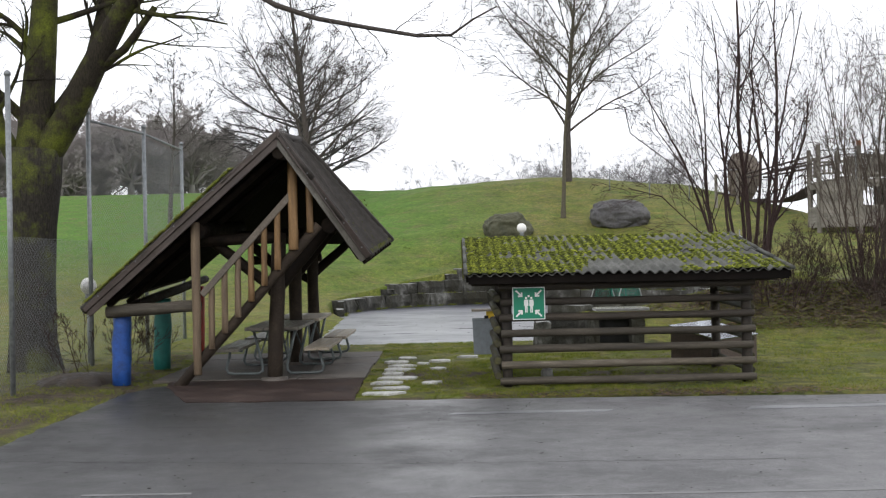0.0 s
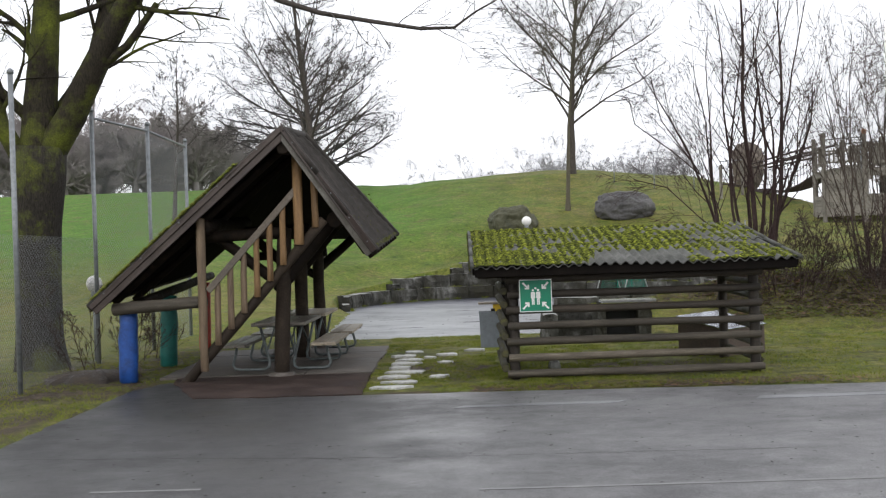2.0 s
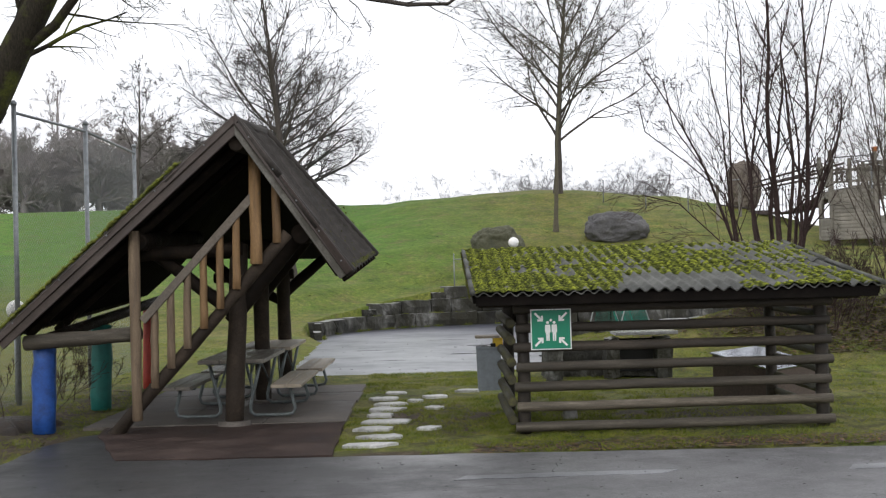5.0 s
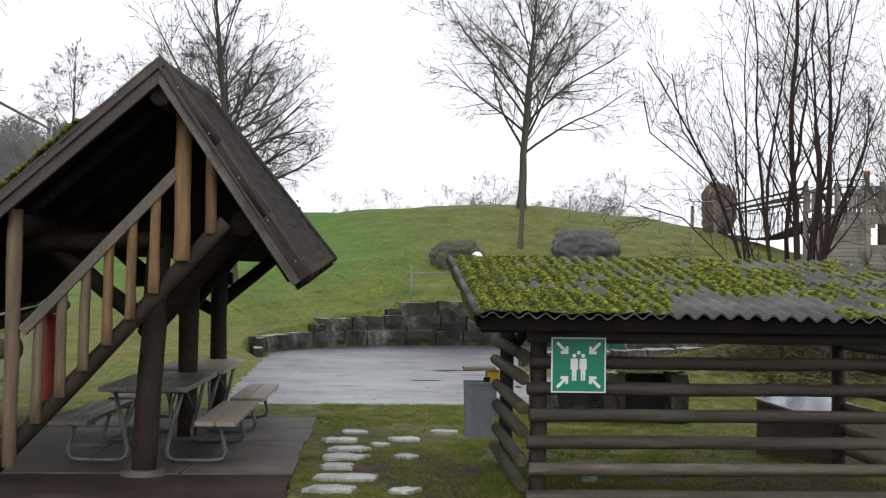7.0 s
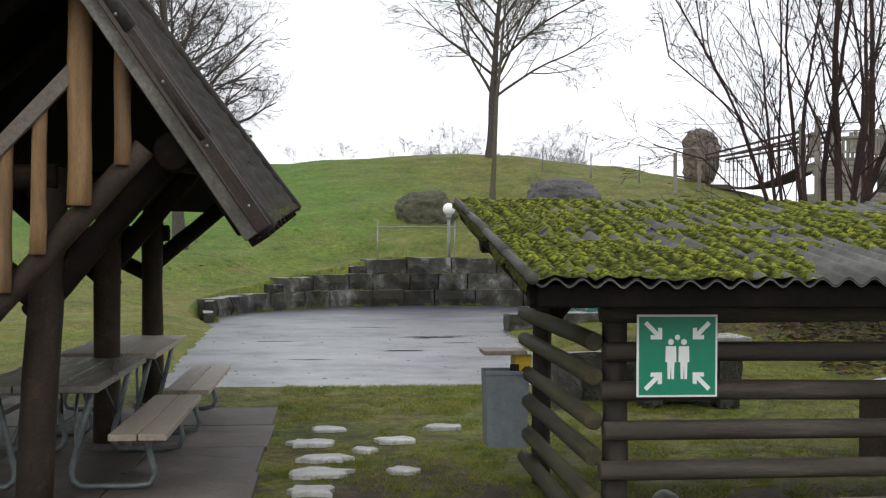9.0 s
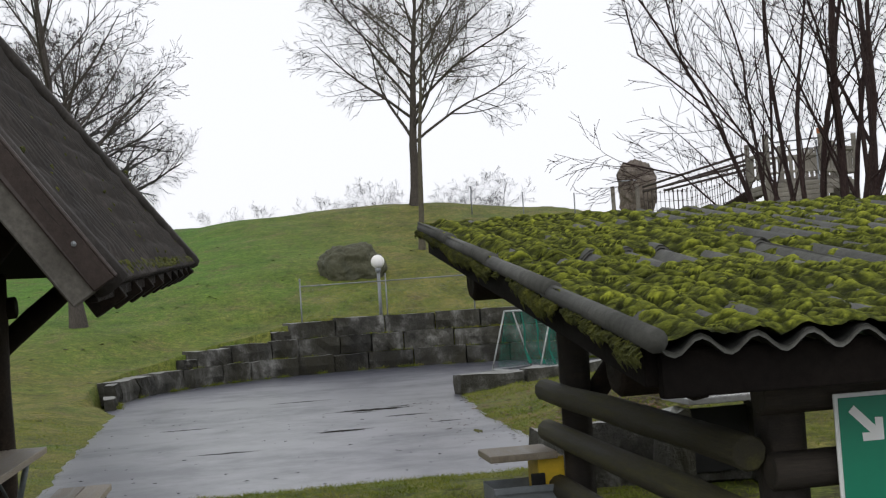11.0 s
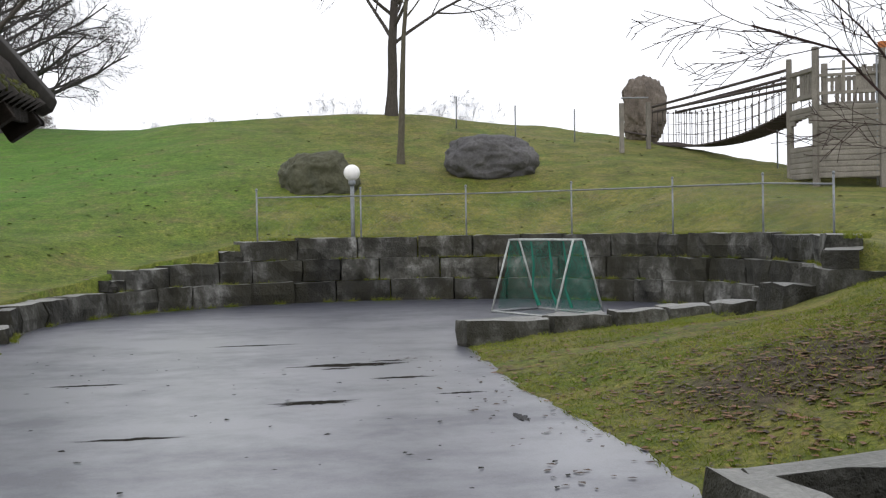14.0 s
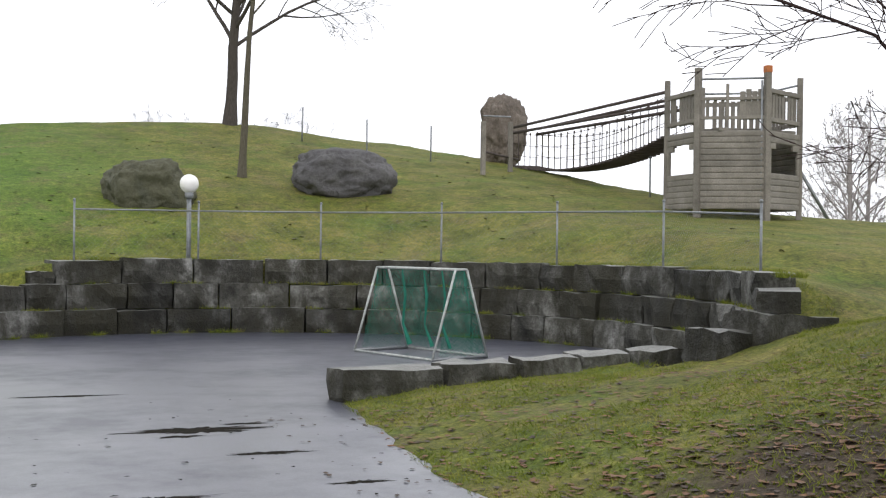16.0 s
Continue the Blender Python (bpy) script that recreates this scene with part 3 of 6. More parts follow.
edge = ragged([(-4.02, 2.0), (-4.02, 13.5), (-3.85, 14.3), (-3.3, 14.75), (-2.5, 14.6), (-2.4, 12.45), (-0.95, 12.42), (0.7, 12.38), (5.0, 12.1), (12, 11.7), (40, 10.5)], 0.035, 0.25, 3)
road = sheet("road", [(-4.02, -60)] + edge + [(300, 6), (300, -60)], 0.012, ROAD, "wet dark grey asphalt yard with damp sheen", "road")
left_c = [(-2.75, 20.6), (-2.9, 22.4), (-3.05, 24.2), (-3.2, 28.0), (-3.15, 31.8)]
arc = [(CX + (R1 + 0.1) * math.cos(radians(a)), CY + (R1 + 0.1) * math.sin(radians(a))) for a in range(190, -37, -4)]
right_c = [(2.72, 29.9), (2.72, 27.5), (2.65, 25.0), (2.62, 22.6), (2.5, 20.6)]
court = sheet("pavement", ragged(left_c, 0.05, 0.25, 5) + arc + ragged(right_c, 0.05, 0.25, 6) + ragged([(2.5, 20.6), (-2.75, 20.6)], 0.04, 0.25, 7)[1:-1], 0.014, COURT, "wet grey asphalt play court with puddles", "pavement")


# ---- retaining wall of the court: quarry blocks in three courses ----
def stone_block(name, a0, a1, r0, r1, z0, z1, parent, seed, material, slope=0.0):
    """One rough-hewn block of a curved course, with chipped edges."""
    rng = random.Random(seed)
    na, nr, nz = 4, 1, 2
    bm = bmesh.new()
    gap = 0.016 / r0
    grid = {}
    for i in range(na + 1):
        for k in range(nz + 1):
            for j in (0, 1):
                a = a0 + gap + (a1 - a0 - 2 * gap) * i / na
                r = (r0 if j == 0 else r1) + (rng.uniform(-0.045, 0.04) if j == 0 else 0)
                z = z0 + 0.006 + (z1 - z0 - 0.008) * k / nz
                if k == nz:
                    z += rng.uniform(-0.02, 0.012) + slope * (i / na - 0.5)
                edge = (i in (0, na)) + (k in (0, nz))
                if j == 0 and edge:
                    r += rng.uniform(0.008, 0.04) * edge
                grid[i, j, k] = bm.verts.new((CX + r * math.cos(a), CY + r * math.sin(a), z))
    for i in range(na):
        for k in range(nz):
            bm.faces.new([grid[i, 0, k], grid[i, 0, k + 1], grid[i + 1, 0, k + 1], grid[i + 1, 0, k]])
        bm.faces.new([grid[i, 0, nz], grid[i, 1, nz], grid[i + 1, 1, nz], grid[i + 1, 0, nz]])
    for i in (0, na):
        for k in range(nz):
            bm.faces.new([grid[i, 0, k], grid[i, 1, k], grid[i, 1, k + 1], grid[i, 0, k + 1]])
    bmesh.ops.recalc_face_normals(bm, faces=bm.faces[:])
    # upward faces take the paler stone colour
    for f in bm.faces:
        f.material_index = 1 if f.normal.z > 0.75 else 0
    ob = part(name, bm, material, parent)
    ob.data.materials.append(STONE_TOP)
    return ob


court_wall = thing("wall_court", "curved retaining wall of rough grey quarry blocks", "wall", "", "structure")
rng = random.Random(11)
for k, (start, end, r0, z0, z1) in enumerate(((-35, 191.5, R1, -0.02, 0.42), (-37, 143, R1 + 0.13, 0.42, 0.84), (-38, 117, R1 + 0.27, 0.84, 1.26))):
    a = start
    while a < end - 2:
        step = rng.uniform(0.65, 1.25) / r0 * 57.3
        b = min(end, a + step)
        if end - b < 4:
            b = end
        tail = b == end
        top = z1 - (0.16 if tail else 0) - (0.05 if end - b < 9 else 0) + rng.uniform(-0.015, 0.02)
        top -= 0.17 if k == 2 and a == start else 0
        deep = 0.22 if k == 0 and b > 176 else 0.5
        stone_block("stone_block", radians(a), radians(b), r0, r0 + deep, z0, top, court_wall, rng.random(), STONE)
        a = b


def rough_block(name, size, at, turn, parent, seed, material, lean=0.0):
    """A rough block of stone with chipped corners."""
    rng = random.Random(seed)
    bm = bmesh.new()
    bmesh.ops.create_cube(bm, size=1.0)
    bmesh.ops.subdivide_edges(bm, edges=bm.edges[:], cuts=2, use_grid_fill=True)
    for v in bm.verts:
        c = sum(abs(q) > 0.49 for q in v.co)
        v.co *= 1 - (0.035 * (c - 1)) * rng.uniform(0.4, 1.5)
        v.co = Vector((v.co.x * size[0], v.co.y * size[1], v.co.z * size[2]))
        v.co += Vector((rng.uniform(-1, 1), rng.uniform(-1, 1), rng.uniform(-1, 1))) * 0.022
    bmesh.ops.transform(bm, matrix=pose(*at, 0, lean, turn), verts=bm.verts[:])
    bm.normal_update()
    # the block's top faces get the paler stone
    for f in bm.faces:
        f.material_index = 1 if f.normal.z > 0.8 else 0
    ob = part(name, bm, material, parent)
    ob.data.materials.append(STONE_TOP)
    return ob


kerb = thing("wall_kerb", "low kerb of pale-topped stone blocks in grass", "wall", "", "structure")
x = 2.62
for i, w in enumerate((1.15, 0.85, 0.75, 0.65, 0.7)):
    rough_block("stone_block", (w - 0.03, 0.42, 0.40 + 0.03 * i), (x + w / 2, 29.72 + 0.10 * (x - 2.6) + 0.05 * (i % 2), 0.12 + 0.012 * i), 5.5, kerb, 20 + i, STONE)
    x += w
for i, (bx, by, bz, w, d, t) in enumerate(((6.82, 29.42, 0.42, 0.56, 0.55, 8), (7.60, 29.48, 0.58, 1.15, 0.7, 14))):
    rough_block("stone_block", (w, d, 0.5), (bx, by, bz), t, kerb, 40 + i, STONE, 4)


# ---- picnic shelter: steep roof with a short ridge, hipped at the back, on three posts ----
RISE = 0.050
RX, RZ = -2.05, 3.33          # ridge
EX, EZ = -0.955, 1.65          # right eave
LX, LZ = -4.80, 1.03          # left eave
YR0, YR1 = 13.85, 16.0        # ridge from, to
YB = 20.45                    # back eave


def up(y):
    return RISE * (y - YR0)


shelter = thing("picnic_shelter", "dark timber picnic shelter with steep corrugated roof on log posts", "shelter", at=(-2.3, 14.8, 0))
SH = Matrix.Translation((2.3, -14.8, 0))


def sh(ob):
    """Hang a part built in world places under the shelter."""
    ob.data.transform(SH)
    ob.parent = shelter
    return ob


def slope_sheet(name, eave, prow, material, amp, lift, thick, seed=0, per=8, rows=14, pitch=0.13, back=1.0):
    """A corrugated slope from the ridge down to an eave; its front edge rakes back by 'prow', its rear edge follows the hip."""
    ex, ez = eave
    L = math.hypot(ex - RX, ez - RZ)
    nxn, nzn = abs(ez - RZ) / L * (1 if ex > RX else -1), abs(ex - RX) / L
    n = int((YB - YR0) / pitch * per)
    verts, faces = [], []
    for side in (0, 1):
        for i in range(n + 1):
            for j in range(rows + 1):
                f = j / rows
                y0, y1 = YR0 + prow * f, YR1 + (YB - YR1) * min(1.0, f / back)
                y = y0 + (y1 - y0) * i / n
                w = amp * math.cos(2 * math.pi * (y - YR0) / pitch)
                off = lift + w - thick * side + 0.010 * ((f * 3) % 1.0)
                verts.append((RX + (ex - RX) * f + nxn * off, y, RZ + (ez - RZ) * f + nzn * off + up(y)))
    m = (n + 1) * (rows + 1)
    for i in range(n):
        for j in range(rows):
            q = i * (rows + 1) + j
            faces.append((q, q + 1, q + rows + 2, q + rows + 1))
            faces.append((m + q, m + q + rows + 1, m + q + rows + 2, m + q + 1))
        for j in (0, rows):
            q = i * (rows + 1) + j
            faces.append((q, q + rows + 1, m + q + rows + 1, m + q))
    for j in range(rows):
        for i in (0, n):
            q = i * (rows + 1) + j
            faces.append((q, q + 1, m + q + 1, m + q))
    return sh(mesh_object(name, verts, faces, material, None, amp > 0.01))


PROW_R, PROW_L = 0.90, 0.62
slope_sheet("roof_sheet", (EX, EZ), PROW_R, SHELTER_SHEET, 0.027, 0.0, 0.014)
slope_sheet("roof_sheet", (LX, LZ), PROW_L, SHELTER_SHEET, 0.027, 0.0, 0.014, back=0.695)
# added lining, coloured near black to stand for shade under the sheets
slope_sheet("roof_lining", (EX - 0.12, EZ + 0.16), PROW_R + 0.02, SHADE_BLACK, 0.0, -0.06, 0.02, 0, 1, 4)
slope_sheet("roof_lining", (LX + 0.16, LZ + 0.14), PROW_L + 0.02, SHADE_BLACK, 0.018, -0.07, 0.012, 0, 6, 10, 0.177, back=0.74)
# hip at the back
hip = [(RX, YR1, RZ + up(YR1)), (EX, YB, EZ + up(YB)), (RX + (LX - RX) * 0.695, YB, RZ + (LZ - RZ) * 0.695 + up(YB))]
for name, dz, mt in (("roof_sheet", 0.01, SHELTER_SHEET), ("roof_lining", -0.05, SHADE_BLACK)):
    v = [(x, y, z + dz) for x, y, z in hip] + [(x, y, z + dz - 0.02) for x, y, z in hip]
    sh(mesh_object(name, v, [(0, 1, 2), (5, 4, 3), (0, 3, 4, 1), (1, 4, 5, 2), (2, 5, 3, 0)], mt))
for end in hip[1:]:
    v, f = tube([Vector(hip[0]) + Vector((0, 0, 0.02)), Vector(end) + Vector((0, 0, 0.02))], 0.055, 8)
    sh(mesh_object("hip_cap", v, f, SHELTER_SHEET, None, True))


def raked_board(name, eave, prow, d0, d1, y_off, thick, material, label=""):
    """A board along the raking front edge of a slope, from d0 to d1 under the sheet."""
    ex, ez = eave
    L = math.hypot(ex - RX, ez - RZ)
    nxn, nzn = abs(ez - RZ) / L * (1 if ex > RX else -1), abs(ex - RX) / L
    verts = []
    for yy in (y_off, y_off + thick):
        for f in (0.0, 1.0):
            for d in (d0, d1):
                px = RX + (ex - RX) * f - nxn * d
                if f == 0.0:
                    px = RX
                pz = RZ + (ez - RZ) * f - (nzn * d if f else d * 1.35) + up(YR0 + prow * f)
                verts.append((px, YR0 + prow * f + yy, pz))
    bm = bmesh.new()
    vs = [bm.verts.new(q) for q in verts]
    for f in [(0, 1, 3, 2), (4, 6, 7, 5), (0, 2, 6, 4), (1, 5, 7, 3), (0, 4, 5, 1), (2, 3, 7, 6)]:
        bm.faces.new([vs[i] for i in f])
    bmesh.ops.recalc_face_normals(bm, faces=bm.faces[:])
    bmesh.ops.bevel(bm, geom=bm.edges[:], offset=0.006, segments=1, affect="EDGES")
    return sh(part(name, bm, material, None, label))


for k, (end, prow, lab) in enumerate((((EX, EZ), PROW_R, "brown bent verge sheet with nails"), ((LX, LZ), PROW_L, "mossy bent verge sheet with nails"))):
    raked_board("barge_board", end, prow, 0.03 + 0.02 * k, 0.135, 0.004 + 0.003 * k, 0.035, BARGE if k == 0 else VERGE)
    sink = 0.008 + 0.026 * k
    cap = raked_board("verge_cap", end, prow, -0.042 + sink, 0.050, -0.018 + 0.002 * k, 0.018, VERGE, lab)
    raked_board("verge_cap", end, prow, -0.052 + sink, -0.036 + sink, -0.019 + 0.002 * k, 0.15, VERGE, lab)
    for i in range(5):
        f = (i + 0.6) / 5
        nail = bmesh.new()
        bmesh.ops.create_uvsphere(nail, u_segments=6, v_segments=4, radius=0.010)
        bmesh.ops.translate(nail, verts=nail.verts[:], vec=(RX + (end[0] - RX) * f, YR0 + prow * f - 0.02, RZ + (end[1] - RZ) * f + up(YR0 + prow * f)))
        sh(part("nail", nail, STEEL)).parent = cap
v, f = tube([(RX, YR0 + 0.06, RZ - 0.03), (RX, YR1, RZ + 0.005 + up(YR1))], 0.052, 10)
sh(mesh_object("ridge_cap", v, f, SHELTER_SHEET, None, True))
for k, (end, prow) in enumerate((((EX, EZ), PROW_R), ((LX, LZ), PROW_L))):
    a, b = Vector((RX - 0.03 * k, YR0 + 0.055, RZ - 0.024 - 0.032 * k)), Vector((end[0], YR0 + prow + 0.055, end[1] + up(YR0 + prow) - 0.006 - 0.007 * k))
    n = 3 if k == 0 else 4
    for i in range(n):
        p, q = a.lerp(b, i / n), a.lerp(b, (i + 1.06) / n if i < n - 1 else 1.004)
        v, f = tube([p + Vector((0, 0, 0.004)), p.lerp(q, 0.5), q + Vector((0, 0, 0.012))], [0.058, 0.062, 0.067], 12, True, 0.015, 600 + 10 * k + i)
        sh(mesh_object("verge_roll", v, f, SHELTER_SHEET, None, True, "weathered rounded verge tile"))
# moss along the low side of the roof's edge
mv = []
rr = random.Random(77)
for i in range(620):
    f = rr.uniform(0.12, 1.0) ** 0.7
    q = rr.uniform(0.014, 0.034)
    x, y, z = RX + (LX - RX) * f, YR0 + PROW_L * f + rr.uniform(-0.01, 0.13), RZ + (LZ - RZ) * f + up(YR0 + PROW_L * f) + 0.075
    mv.append(tube([(x, y, z), (x + rr.uniform(-0.01, 0.01), y, z + q * 0.6), (x, y, z + q * 0.9)], [q, q * 0.8, q * 0.3], 7, True, 0.2, i))
v, f = joined(mv)
sh(mesh_object("moss", v, f, MOSS_EDGE, None, True, "yellow-green moss along the verge"))["kind"] = "stuff"


def lg(name, a, b, r, material, label="", seed=0, r2=None):
    return sh(log_part(name, a, b, r, material, None, label, seed, 12, r2))


# posts with their bases, braces and ties
for i, (y, top, tie) in enumerate(((14.80, 2.05, 1.98), (17.15, 2.15, 2.08), (19.45, 1.95, 1.70))):
    post = lg("post", (-2.30, y + 0.1 * (i == 0), 0.0), (-2.30 + 0.1 * (i == 0), y + 0.1 * (i == 0), top), 0.105, WOOD_STRUT, "", 60 + i, 0.098)
    bm = bmesh.new()
    bmesh.ops.create_cone(bm, cap_ends=True, segments=20, radius1=0.195, radius2=0.175, depth=0.05, matrix=Matrix.Translation((-2.30, y + 0.1 * (i == 0), 0.045)))
    sh(part("post_base", bm, CONCRETE, None, "round concrete post base")).parent = post
    lg("brace", (-2.33, y + 0.16, 1.17 + 0.22 * (i > 0)), (-1.5 - 0.12 * (i > 0), y + 0.16, tie + 0.18 + 0.12 * (i == 2)), 0.08, WOOD_DARK, "", 64 + i)
    lg("brace", (-2.26, y + 0.14, 1.25), (-3.20, y + 0.14, tie + 0.02), 0.075, WOOD_DARK, "", 68 + i)
    lg("tie_beam", (-3.35, y + 0.05, tie - 0.03), (-2.15, y + 0.05, tie + 0.01), 0.08, WOOD_DARK, "", 72 + i)
for i, y in enumerate((14.75, 15.75)):
    lg("rafter", (RX + 0.02, y - 0.3, RZ - 0.19), (EX - 0.14, y + 0.3, EZ + 0.03), 0.05, WOOD_DARK, "", 76 + i)
    lg("rafter", (RX - 0.02, y - 0.3, RZ - 0.19), (LX + 0.20, y + 0.2, LZ + 0.06), 0.05, WOOD_DARK, "", 80 + i)
# logs along the roof
# rafter tails under the high eave, and the batten that closes the sheets
sl = Vector((EX - RX, 0, EZ - RZ)).normalized()
nrm = Vector((-sl.z, 0, sl.x))
for i in range(9):
    y = 15.32 + 0.63 * i
    f0 = max(0.06, (y - YR1) / (YB - YR1) + 0.04)
    b = Vector((EX, y, EZ + up(y))) - nrm * 0.10 + sl * 0.055
    length = min(1.9, (1 - min(f0, 0.8)) * 2.0)
    c = b - sl * length / 2
    turn = Matrix(((sl.x, 0, nrm.x), (0, 1, 0), (sl.z, 0, nrm.z))).to_4x4()
    sh(plank("rafter", (length, 0.075, 0.135), tuple(c), WOOD_DARK, None, turn, "", 0.008))
bm = box_bm((0.03, YB - YR0 - PROW_R - 0.1, 0.055), (0, 0, 0), 0.006)
bmesh.ops.transform(bm, matrix=Matrix.Translation((EX - 0.055, (YB + YR0 + PROW_R) / 2, EZ + up((YB + YR0 + PROW_R) / 2) - 0.035)) @ Matrix.Rotation(math.atan(RISE), 4, "X"), verts=bm.verts[:])
sh(part("eave_batten", bm, WOOD_DARK, None, "dark wet batten under the sheet ends"))
rr = random.Random(78)
mv = []
for i in range(300):
    y = YR0 + PROW_R + (YB - YR0 - PROW_R) * rr.random() ** 0.8
    k = rr.uniform(0.0, 0.05) if rr.random() < 0.75 else rr.uniform(0.05, 0.9)
    p = Vector((EX, y, EZ + up(y) + 0.018)) - sl * k
    q = rr.uniform(0.010, 0.024)
    mv.append(tube([p, p + Vector((0.012, rr.uniform(-0.01, 0.01), 0.012))], [q, q * 0.5], 6, True, 0.25, i))
v, f = joined(mv)
sh(mesh_object("moss", v, f, MOSS_DARK, None, True, "yellow-green moss on the eave"))["kind"] = "stuff"
lg("purlin", (-1.48, 14.66, 2.13), (-1.48, 18.2, 2.13 + 0.17), 0.115, WOOD_DARK, "", 84)
lg("purlin", (-3.22, 14.42, 2.08), (-3.22, 17.6, 2.08 + 0.14), 0.10, WOOD_DARK, "", 85)
lg("purlin", (-4.36, 14.75, 1.03), (-4.36, 20.2, 1.03 + up(20.2)), 0.07, WOOD_DARK, "", 86)
lg("eave_log", (-4.52, 14.60, 1.01), (-3.22, 14.48, 1.09), 0.085, WOOD_RAIL, "grey weathered log across the front", 88)
lg("ridge_pole", (RX, YR0 + 0.08, RZ - 0.26), (RX, YR1 - 0.1, RZ - 0.26 + up(YR1)), 0.085, WOOD_DARK, "", 87)
# front gable: long slanting log, hand rail and sticks
YG = 14.42


def strut_z(x):
    return (x + 3.46) * 1.155 + 0.01


def rail_z(x):
    return 1.25 + (x + 3.15) * 1.07


lg("slanting_log", (-3.54, YG, -0.03), (-1.60, YG + 0.04, strut_z(-1.60) - 0.02), 0.072, WOOD_STRUT, "brown slanting log", 90, 0.066)
part_rail = box_bm((1.86, 0.045, 0.085), (-2.53, YG - 0.10, rail_z(-2.53)), 0.008, Matrix.Rotation(-math.atan(1.085), 4, "Y"))
sh(part("hand_rail", part_rail, WOOD_GREY_DARK, None, "weathered grey hand rail board"))
for i, x in enumerate((-3.05, -2.87, -2.69, -2.51, -2.33, -2.15)):
    lg("stick", (x, YG - 0.06, strut_z(x) + 0.02), (x + 0.01, YG - 0.06, rail_z(x) + 0.01), 0.043, WOOD_PALE if i > 2 else WOOD_STICK, "", 100 + i, 0.040)
lg("stick", (-1.93, YG - 0.07, strut_z(-1.93) + 0.03), (-1.93, YG - 0.07, 3.00), 0.066, WOOD_PALE, "thick honey-coloured pine stick", 110)
lg("stick", (-1.71, YG - 0.02, strut_z(-1.71)), (-1.71, YG - 0.02, 2.68), 0.046, WOOD_PALE, "", 111)
lg("corner_stick", (-3.24, YG - 0.08, 0.16), (-3.24, YG - 0.08, 2.20), 0.055, WOOD_STICK, "brown upright log", 113, 0.06)
# painted log posts under the low eave
for i, (y, mt, lab, r) in enumerate(((14.75, BLUE_PAINT, "blue painted post", 0.125), (17.0, GREEN_PAINT, "teal green painted post", 0.13), (19.6, RED_PAINT, "red painted post", 0.10))):
    px = -4.36 if i < 3 else -3.85
    lg("painted_post", (px - 0.02, y, 0.0), (px, y, 0.95 + up(y) if i < 3 else 1.5), r, mt, lab, 120 + i)


# ---- floor of the shelter ----
mat = sheet("floor_matting", ragged([(-2.98, 12.50), (-0.98, 12.46), (-1.06, 14.9), (-3.75, 14.9), (-3.62, 14.2), (-2.98, 12.50)], 0.02, 0.3, 8)[:-1], 0.022, RUBBER, "worn dark red-brown matting in front of concrete slabs", "mat", 0.06)
slabs = thing("floor_slabs", "grey concrete slabs with open joints", "floor", "", "structure")
rng = random.Random(5)
ys = [14.9, 16.05, 17.1, 18.2, 19.3]
for a, b in zip(ys, ys[1:]):
    xs = [-4.0, -3.0 + rng.uniform(-0.12, 0.12), -2.05 + rng.uniform(-0.12, 0.12), -1.07 + rng.uniform(-0.02, 0.02)]
    for c, d in zip(xs, xs[1:]):
        bm = box_bm((d - c - 0.006, b - a - 0.006, 0.08), ((c + d) / 2, (a + b) / 2, -0.012 + rng.uniform(0, 0.008)), 0.006, Matrix.Rotation(radians(rng.uniform(-0.4, 0.4)), 4, "Z"))
        part("slab", bm, CONCRETE, slabs)


# ---- picnic tables ----
def picnic_table(at, label, top, west, east):
    """Three boards on bent tube frames, with a two-board bench on either side."""
    t = thing("picnic_table", label, "picnic table", "picnic tables under the shelter", at=at)
    L = 1.92
    for i, x in enumerate((-0.258, 0.0, 0.258)):
        plank("tabletop_board", (0.250, L, 0.045), (x, 0.006 * (i - 1), 0.675), top, t)
    for s, wood in ((-1, west), (1, east)):
        for i, x in enumerate((0.545, 0.725)):
            plank("seat_board", (0.172, L + 0.02, 0.042), (s * x, -0.05 + 0.008 * i, 0.385), wood, t)
        for y in (-0.70, 0.70):
            pts = [(s * 0.30, y, 0.655), (s * 0.24, y, 0.40), (s * 0.175, y, 0.13), (s * 0.18, y, 0.065), (s * 0.23, y, 0.026), (s * 0.58, y, 0.026), (s * 0.67, y, 0.04), (s * 0.70, y, 0.10), (s * 0.655, y, 0.27), (s * 0.64, y, 0.362)]
            v, f = tube(pts, 0.021, 8)
            mesh_object("leg_tube", v, f, STEEL_DULL, t, True, "bent galvanised tube")
            v, f = tube([(s * 0.46, y, 0.352), (s * 0.80, y, 0.352)], 0.015, 6)
            mesh_object("seat_bearer", v, f, STEEL_DULL, t, True)
            v, f = tube([(s * 0.20, y, 0.30), (s * 0.16, y * 0.72, 0.50), (s * 0.14, y * 0.45, 0.65)], 0.013, 6)
            mesh_object("stay", v, f, STEEL_DULL, t, True)
    for y in (-0.70, 0.70):
        plank("crosspiece", (0.66, 0.05, 0.03), (0, y, 0.637), STEEL_DULL, t)
    return t


picnic_table((-2.39, 16.22, 0.026), "weathered wooden picnic table on galvanised tube legs", TABLETOP, TABLETOP, BENCH)
picnic_table((-2.36, 18.44, 0.026), "weathered wooden picnic table with paler bench boards", BENCH, TABLETOP, BENCH)


# ---- rail hut with mossy corrugated roof ----
HX0, HX1, HY0, HY1 = 0.82, 3.97, 13.68, 15.65
hut = thing("timber_hut", "open log-rail hut with mossy corrugated roof", "hut", at=(2.36, 14.6, 0))
HM = Matrix.Translation((-2.36, -14.6, 0))


def hu(ob):
    ob.data.transform(HM)
    ob.parent = hut
    return ob


